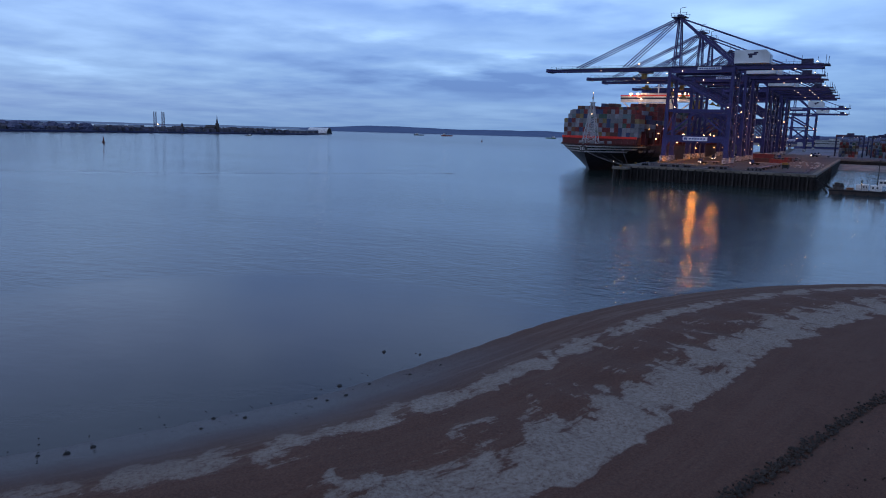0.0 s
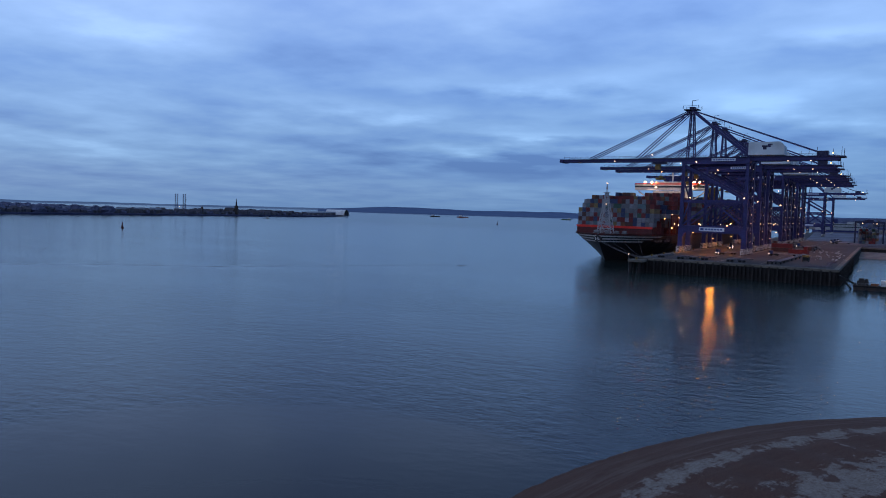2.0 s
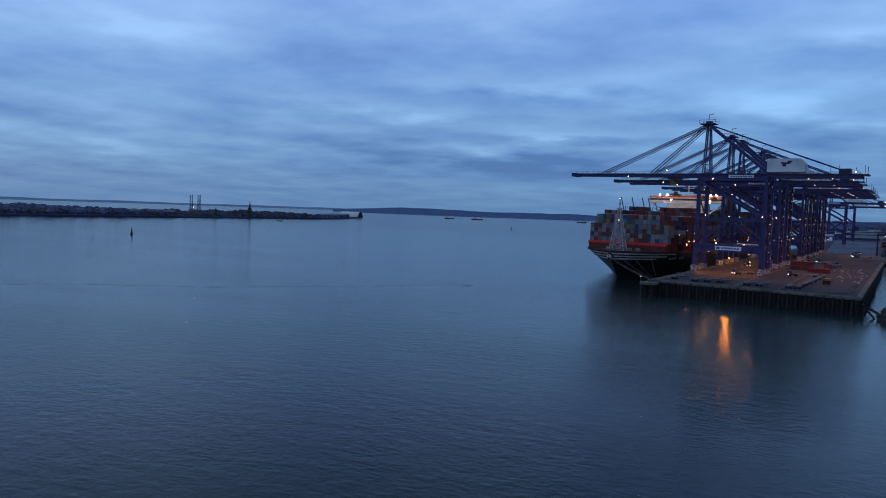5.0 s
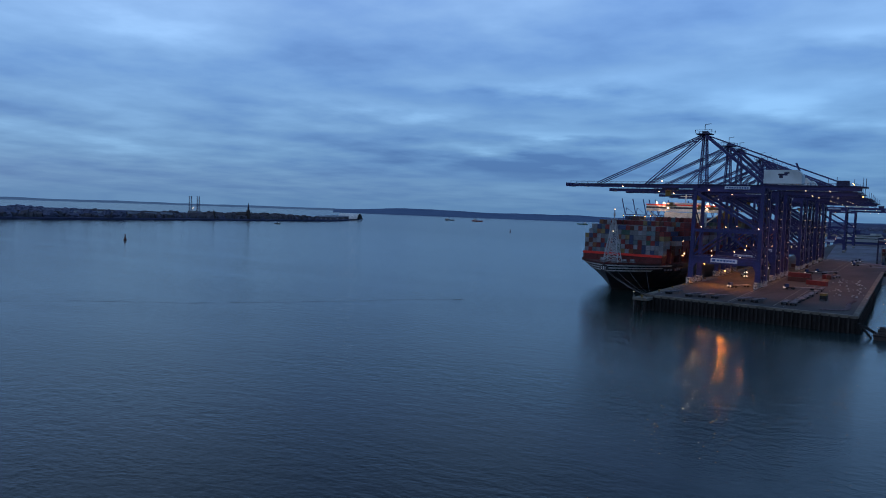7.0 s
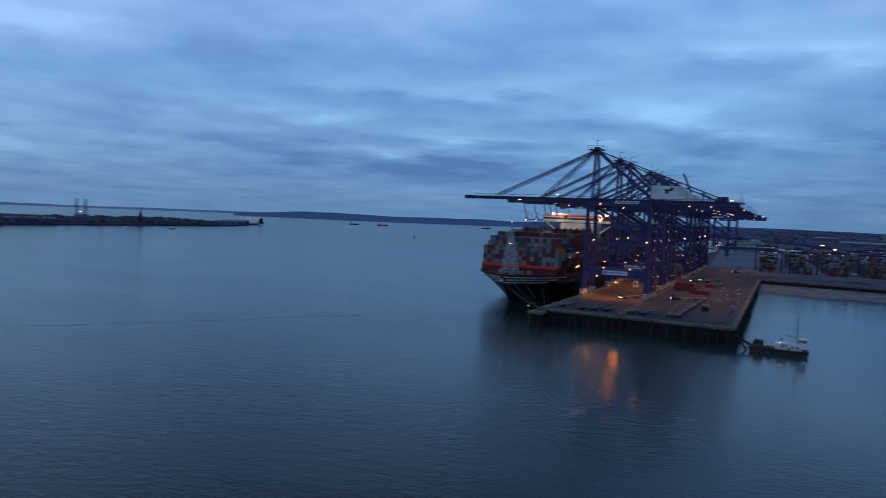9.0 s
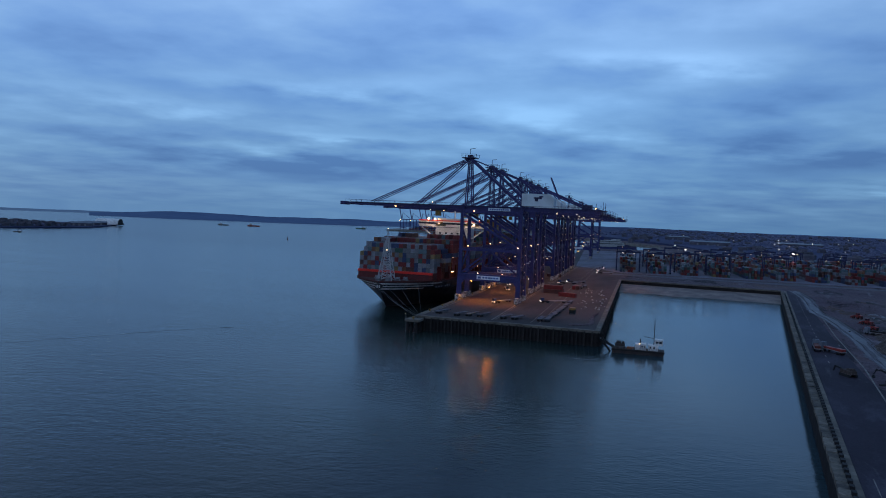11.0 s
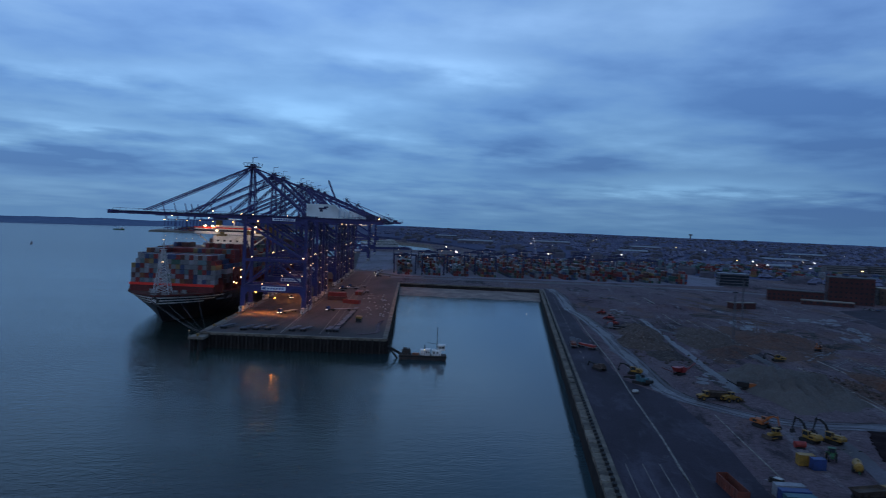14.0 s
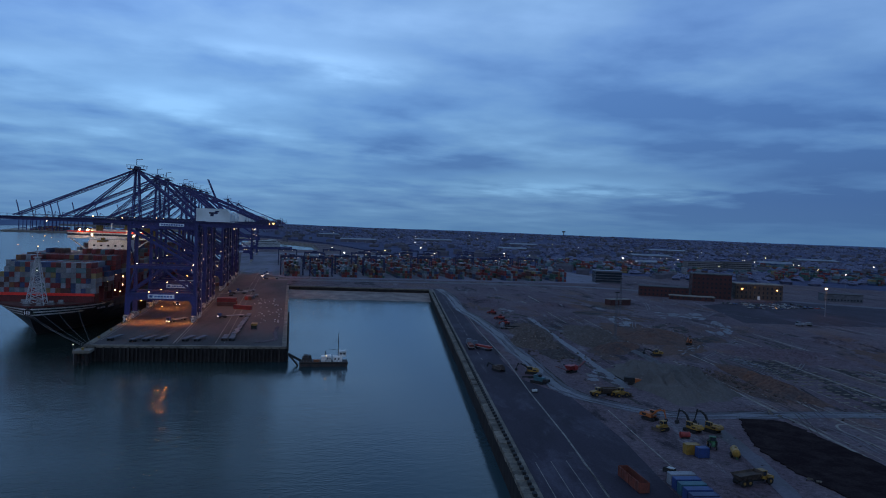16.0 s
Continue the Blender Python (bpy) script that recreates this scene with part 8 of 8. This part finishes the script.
for x, y, a in ((-1060, 1050, 30), (-1082, 1105, 35), (-1098, 1150, 35)):
    make_shed(pose(x, y, 3.0, 0, 0, a), 46, 20, 6, PALE_ROOF, "low grey quayside shed on the far point")
by = base("channel_buoy", pose(-548, 104, 0), "red navigation buoy with a lattice top", "buoy", "channel buoys")
part("float", Shape().tube((0, 0, -0.5), (0, 0, 1.2), 1.6, 12), DARK_RED, by)
part("tower", Shape().tube((0, 0, 1.2), (0, 0, 5.2), 1.0, 6, 0, 0.35).box(-0.5, 0.5, -0.5, 0.5, 5.2, 6.0), DARK_RED, by)
copy_thing(by, pose(-507, 945, 0))


def make_vessel(at, l, paint, label):
    t = base("far_vessel", at, label, "boat", "vessels at anchor")
    part("hull", Shape().prism([(-l / 2, -l * 0.09), (l * 0.36, -l * 0.09), (l / 2, 0), (l * 0.36, l * 0.09), (-l / 2, l * 0.09)], -1, l * 0.09), paint, t)
    part("deckhouse", Shape().box(-l * 0.36, -l * 0.12, -l * 0.07, l * 0.07, l * 0.09, l * 0.22), WHITE, t)
    part("mast", Shape().beam((-l * 0.05, 0, l * 0.09), (-l * 0.05, 0, l * 0.36), 0.4, 0.4), STEEL, t)
    return t


make_vessel(pose(-1120, 1786, 0, 0, 0, 20), 34, HULL, "small dark vessel anchored in the estuary")
make_vessel(pose(-1032, 1826, 0, 0, 0, 10), 40, RED, "small red lightship anchored in the estuary")
make_vessel(pose(-782, 2194, 0, 0, 0, 200), 38, GREEN, "green harbour tug under way on the estuary")
make_vessel(pose(-892, 691, 0, 0, 0, 200), 14, HULL, "small dark boat off the town")

fy = base("ferry", pose(115, 1188, 0, 0, 0, -58), "white ferry with a blue hull in the far dock", "ferry")
part("hull", Shape().prism([(-10, -62), (10, -62), (11, 30), (7, 52), (0, 64), (-7, 52), (-11, 30)], -1, 10), CRANE_BLUE, fy, "dark blue hull")
part("superstructure", Shape().box(-10, 10, -56, 26, 10, 19).box(-9, 9, -40, 20, 19, 23).box(-8, 8, 6, 18, 23, 26), DIRTY_WHITE, fy, "white upper decks")
part("funnel", Shape().box(-3, 3, -30, -20, 23, 31), CRANE_BLUE, fy)
part("window_band", Shape().box(10.0, 10.06, -50, 22, 15.6, 16.8).box(9.0, 9.06, -36, 16, 20.6, 21.6), WINDOW, fy)

# the next terminal's cranes, far off, booms up
def make_far_crane(at):
    t = base("far_quay_crane", at, "distant blue quay crane with its boom raised", "crane", "distant quay cranes")
    for x in (0, 30):
        for y in (-8, 8):
            part("leg", Shape().beam((x, y, 0), (x, y, 44), 1.8, 1.8), CRANE_BLUE, t)
    part("portal_beam", Shape().beam((0, -8, 14), (30, -8, 14), 1.5, 2.2), CRANE_BLUE, t)
    part("girder", Shape().beam((-2, 0, 44), (52, 0, 44), 3.5, 2.5), CRANE_BLUE, t)
    part("mast_leg", Shape().beam((0, 0, 44), (4, 0, 68), 1.6, 1.6), CRANE_BLUE, t)
    part("backstay", Shape().beam((4, 0, 68), (46, 0, 45), 0.8, 0.8), CRANE_BLUE, t)
    part("boom", Shape().beam((-2, 0, 46), (-20, 0, 100), 2.2, 2.4), CRANE_BLUE, t)
    part("lamp", Shape().box(-1, 1, -9.2, -8.6, 40, 41.5), WARM, t)
    return t


fc = make_far_crane(pose(-616, 2166, 0, 0, 0, -30))
for x, y in ((-584, 2190), (-553, 2213), (-535, 2226), (-516, 2240), (-477, 2269), (-416, 2314), (-352, 2362)):
    copy_thing(fc, pose(x, y, 0, 0, 0, -30))
far_land("quay_far_terminal", [(-660, 2120), (-230, 2210), (-150, 2420), (-700, 2420)], 5.0, [CONCRETE], "low far container terminal across the water")
sh = Shape()
for k in range(120):
    x = rh.uniform(-600, -240)
    y = 2150 + (x + 600) * 0.2 + rh.uniform(25, 160)
    stack(sh, x, y, 5.0, 12.2, rh.randint(1, 5), rh, weights, 12)
piece("far_terminal_stacks", sh, BOX_COLOURS, "distant coloured container stacks across the water", "containers", kind="stuff")

# ---- details of the beach ----
rs = random.Random(3)
sh = Shape()
for k in range(260):
    f = rs.uniform(0.52, 0.86)
    i = int(f * (len(shore) - 1))
    x, y = shore[i]
    nx, ny = shore[min(i + 1, len(shore) - 1)][0] - shore[i - 1][0], shore[min(i + 1, len(shore) - 1)][1] - shore[i - 1][1]
    l = math.hypot(nx, ny)
    u = rs.gauss(1.0, 2.2)
    px_, py_ = x - ny / l * u, y + nx / l * u
    s = rs.uniform(0.04, 0.10) if k % 14 else rs.uniform(0.14, 0.24)
    sh.clump(px_, py_, max(-0.1, 3.4 * (1 - math.exp(-max(u, 0) / 13))) - 0.05, s, s * 1.1, rs)
piece("shore_stones", sh, ROCK, "small dark weedy stones along the muddy waterline", "stones", kind="stuff")
sh = Shape()
way = [(110, -296), (101, -308), (92.8, -322.2), (87.2, -336), (83.9, -344.2), (79, -355), (74, -364)]
way = smooth_way(way, 20)
for x, y in way:
    for j in range(14):
        sh.clump(x + rs.gauss(0, 0.28), y + rs.gauss(0, 0.28), 3.62, rs.uniform(0.05, 0.15), rs.uniform(0.05, 0.15), rs)
for k in range(1500):
    x, y = rs.uniform(80, 122), rs.uniform(-372, -300)
    if (x - 92.8) - (y + 322.2) * 0.42 < 1.5:
        continue
    s = rs.uniform(0.03, 0.08)
    sh.clump(x, y, 3.75, s, s * 1.6, rs)
piece("beach_scrub", sh, SCRUB, "dark line of low scrub and weed on the shingle", "scrub", kind="stuff")

# coping blocks of the long quay, settled and chipped
rk = random.Random(53)
blocks = []
for v in range(5):
    c1, c2 = rk.uniform(0.05, 0.5), rk.uniform(0.05, 0.5)
    blocks.append(Shape().prism([(-0.75, -1.95 + c1), (-0.75 + c1 * 0.8, -1.97), (1.7, -1.97), (1.7, 1.97), (-0.75 + c2, 1.97), (-0.75, 1.95 - c2)], -0.95, 0.25).mesh("coping_block", BLOCK))
y = -298.0
while y < 278:
    o = new("coping_block", rk.choice(blocks))
    o.parent = coping
    o.matrix_basis = pose(quay_x(y) + rk.uniform(-0.16, 0.02), y, DECK + rk.uniform(-0.10, 0.04), rk.uniform(-0.6, 0.6), rk.uniform(-1.2, 1.2), -12.0 + rk.uniform(-0.5, 0.5))
    y += 4.0

# sheet piles on the pier's end and side, one by one
pm_ = Shape().box(-0.55, 0.55, -0.35, 0.35, -3.0 - DECK, -0.9).mesh("sheet_pile", PILE)
k = 0
for (xa, ya), (xb, yb), step in ((SW, SE, 1.75), (SE, (SE[0] + 8.6, SE[1] + 139), 2.6)):
    d = Vector((xb - xa, yb - ya, 0))
    n = int(d.length / step)
    for i in range(n):
        p_ = Vector((xa, ya, 0)).lerp(Vector((xb, yb, 0)), (i + 0.5) / n)
        o = new("sheet_pile", pm_)
        o.parent = pier_wall
        o.matrix_basis = pose(p_.x + d.y / d.length * 0.75, p_.y - d.x / d.length * 0.75, DECK, 0, 0, math.degrees(math.atan2(d.y, d.x)))
fp_ = Shape().box(-0.28, 0.28, -0.3, 0.3, -3.0 - DECK, -0.35).box(-0.4, 0.4, -0.36, 0.36, -1.5, -0.9).mesh("fender_pile", TIMBER)
for (xa, ya), (xb, yb), n in ((SW, SE, 25), (SE, (SE[0] + 8.6, SE[1] + 139), 34)):
    d = Vector((xb - xa, yb - ya, 0))
    for i in range(n):
        p_ = Vector((xa, ya, 0)).lerp(Vector((xb, yb, 0)), (i + 0.3) / n)
        o = new("fender_pile", fp_)
        o.parent = pier_wall
        o.matrix_basis = pose(p_.x + d.y / d.length * 1.35, p_.y - d.x / d.length * 1.35, DECK, 0, 0, math.degrees(math.atan2(d.y, d.x)))

wtw = base("water_tower", pose(*on_ring(25.0, 4150), 34.0), "distant grey water tower on the skyline", "tower")
part("stem", Shape().tube((0, 0, 0), (0, 0, 26), 3.0, 10), JACK, wtw)
part("tank", Shape().tube((0, 0, 26), (0, 0, 34), 9.0, 14), JACK, wtw)
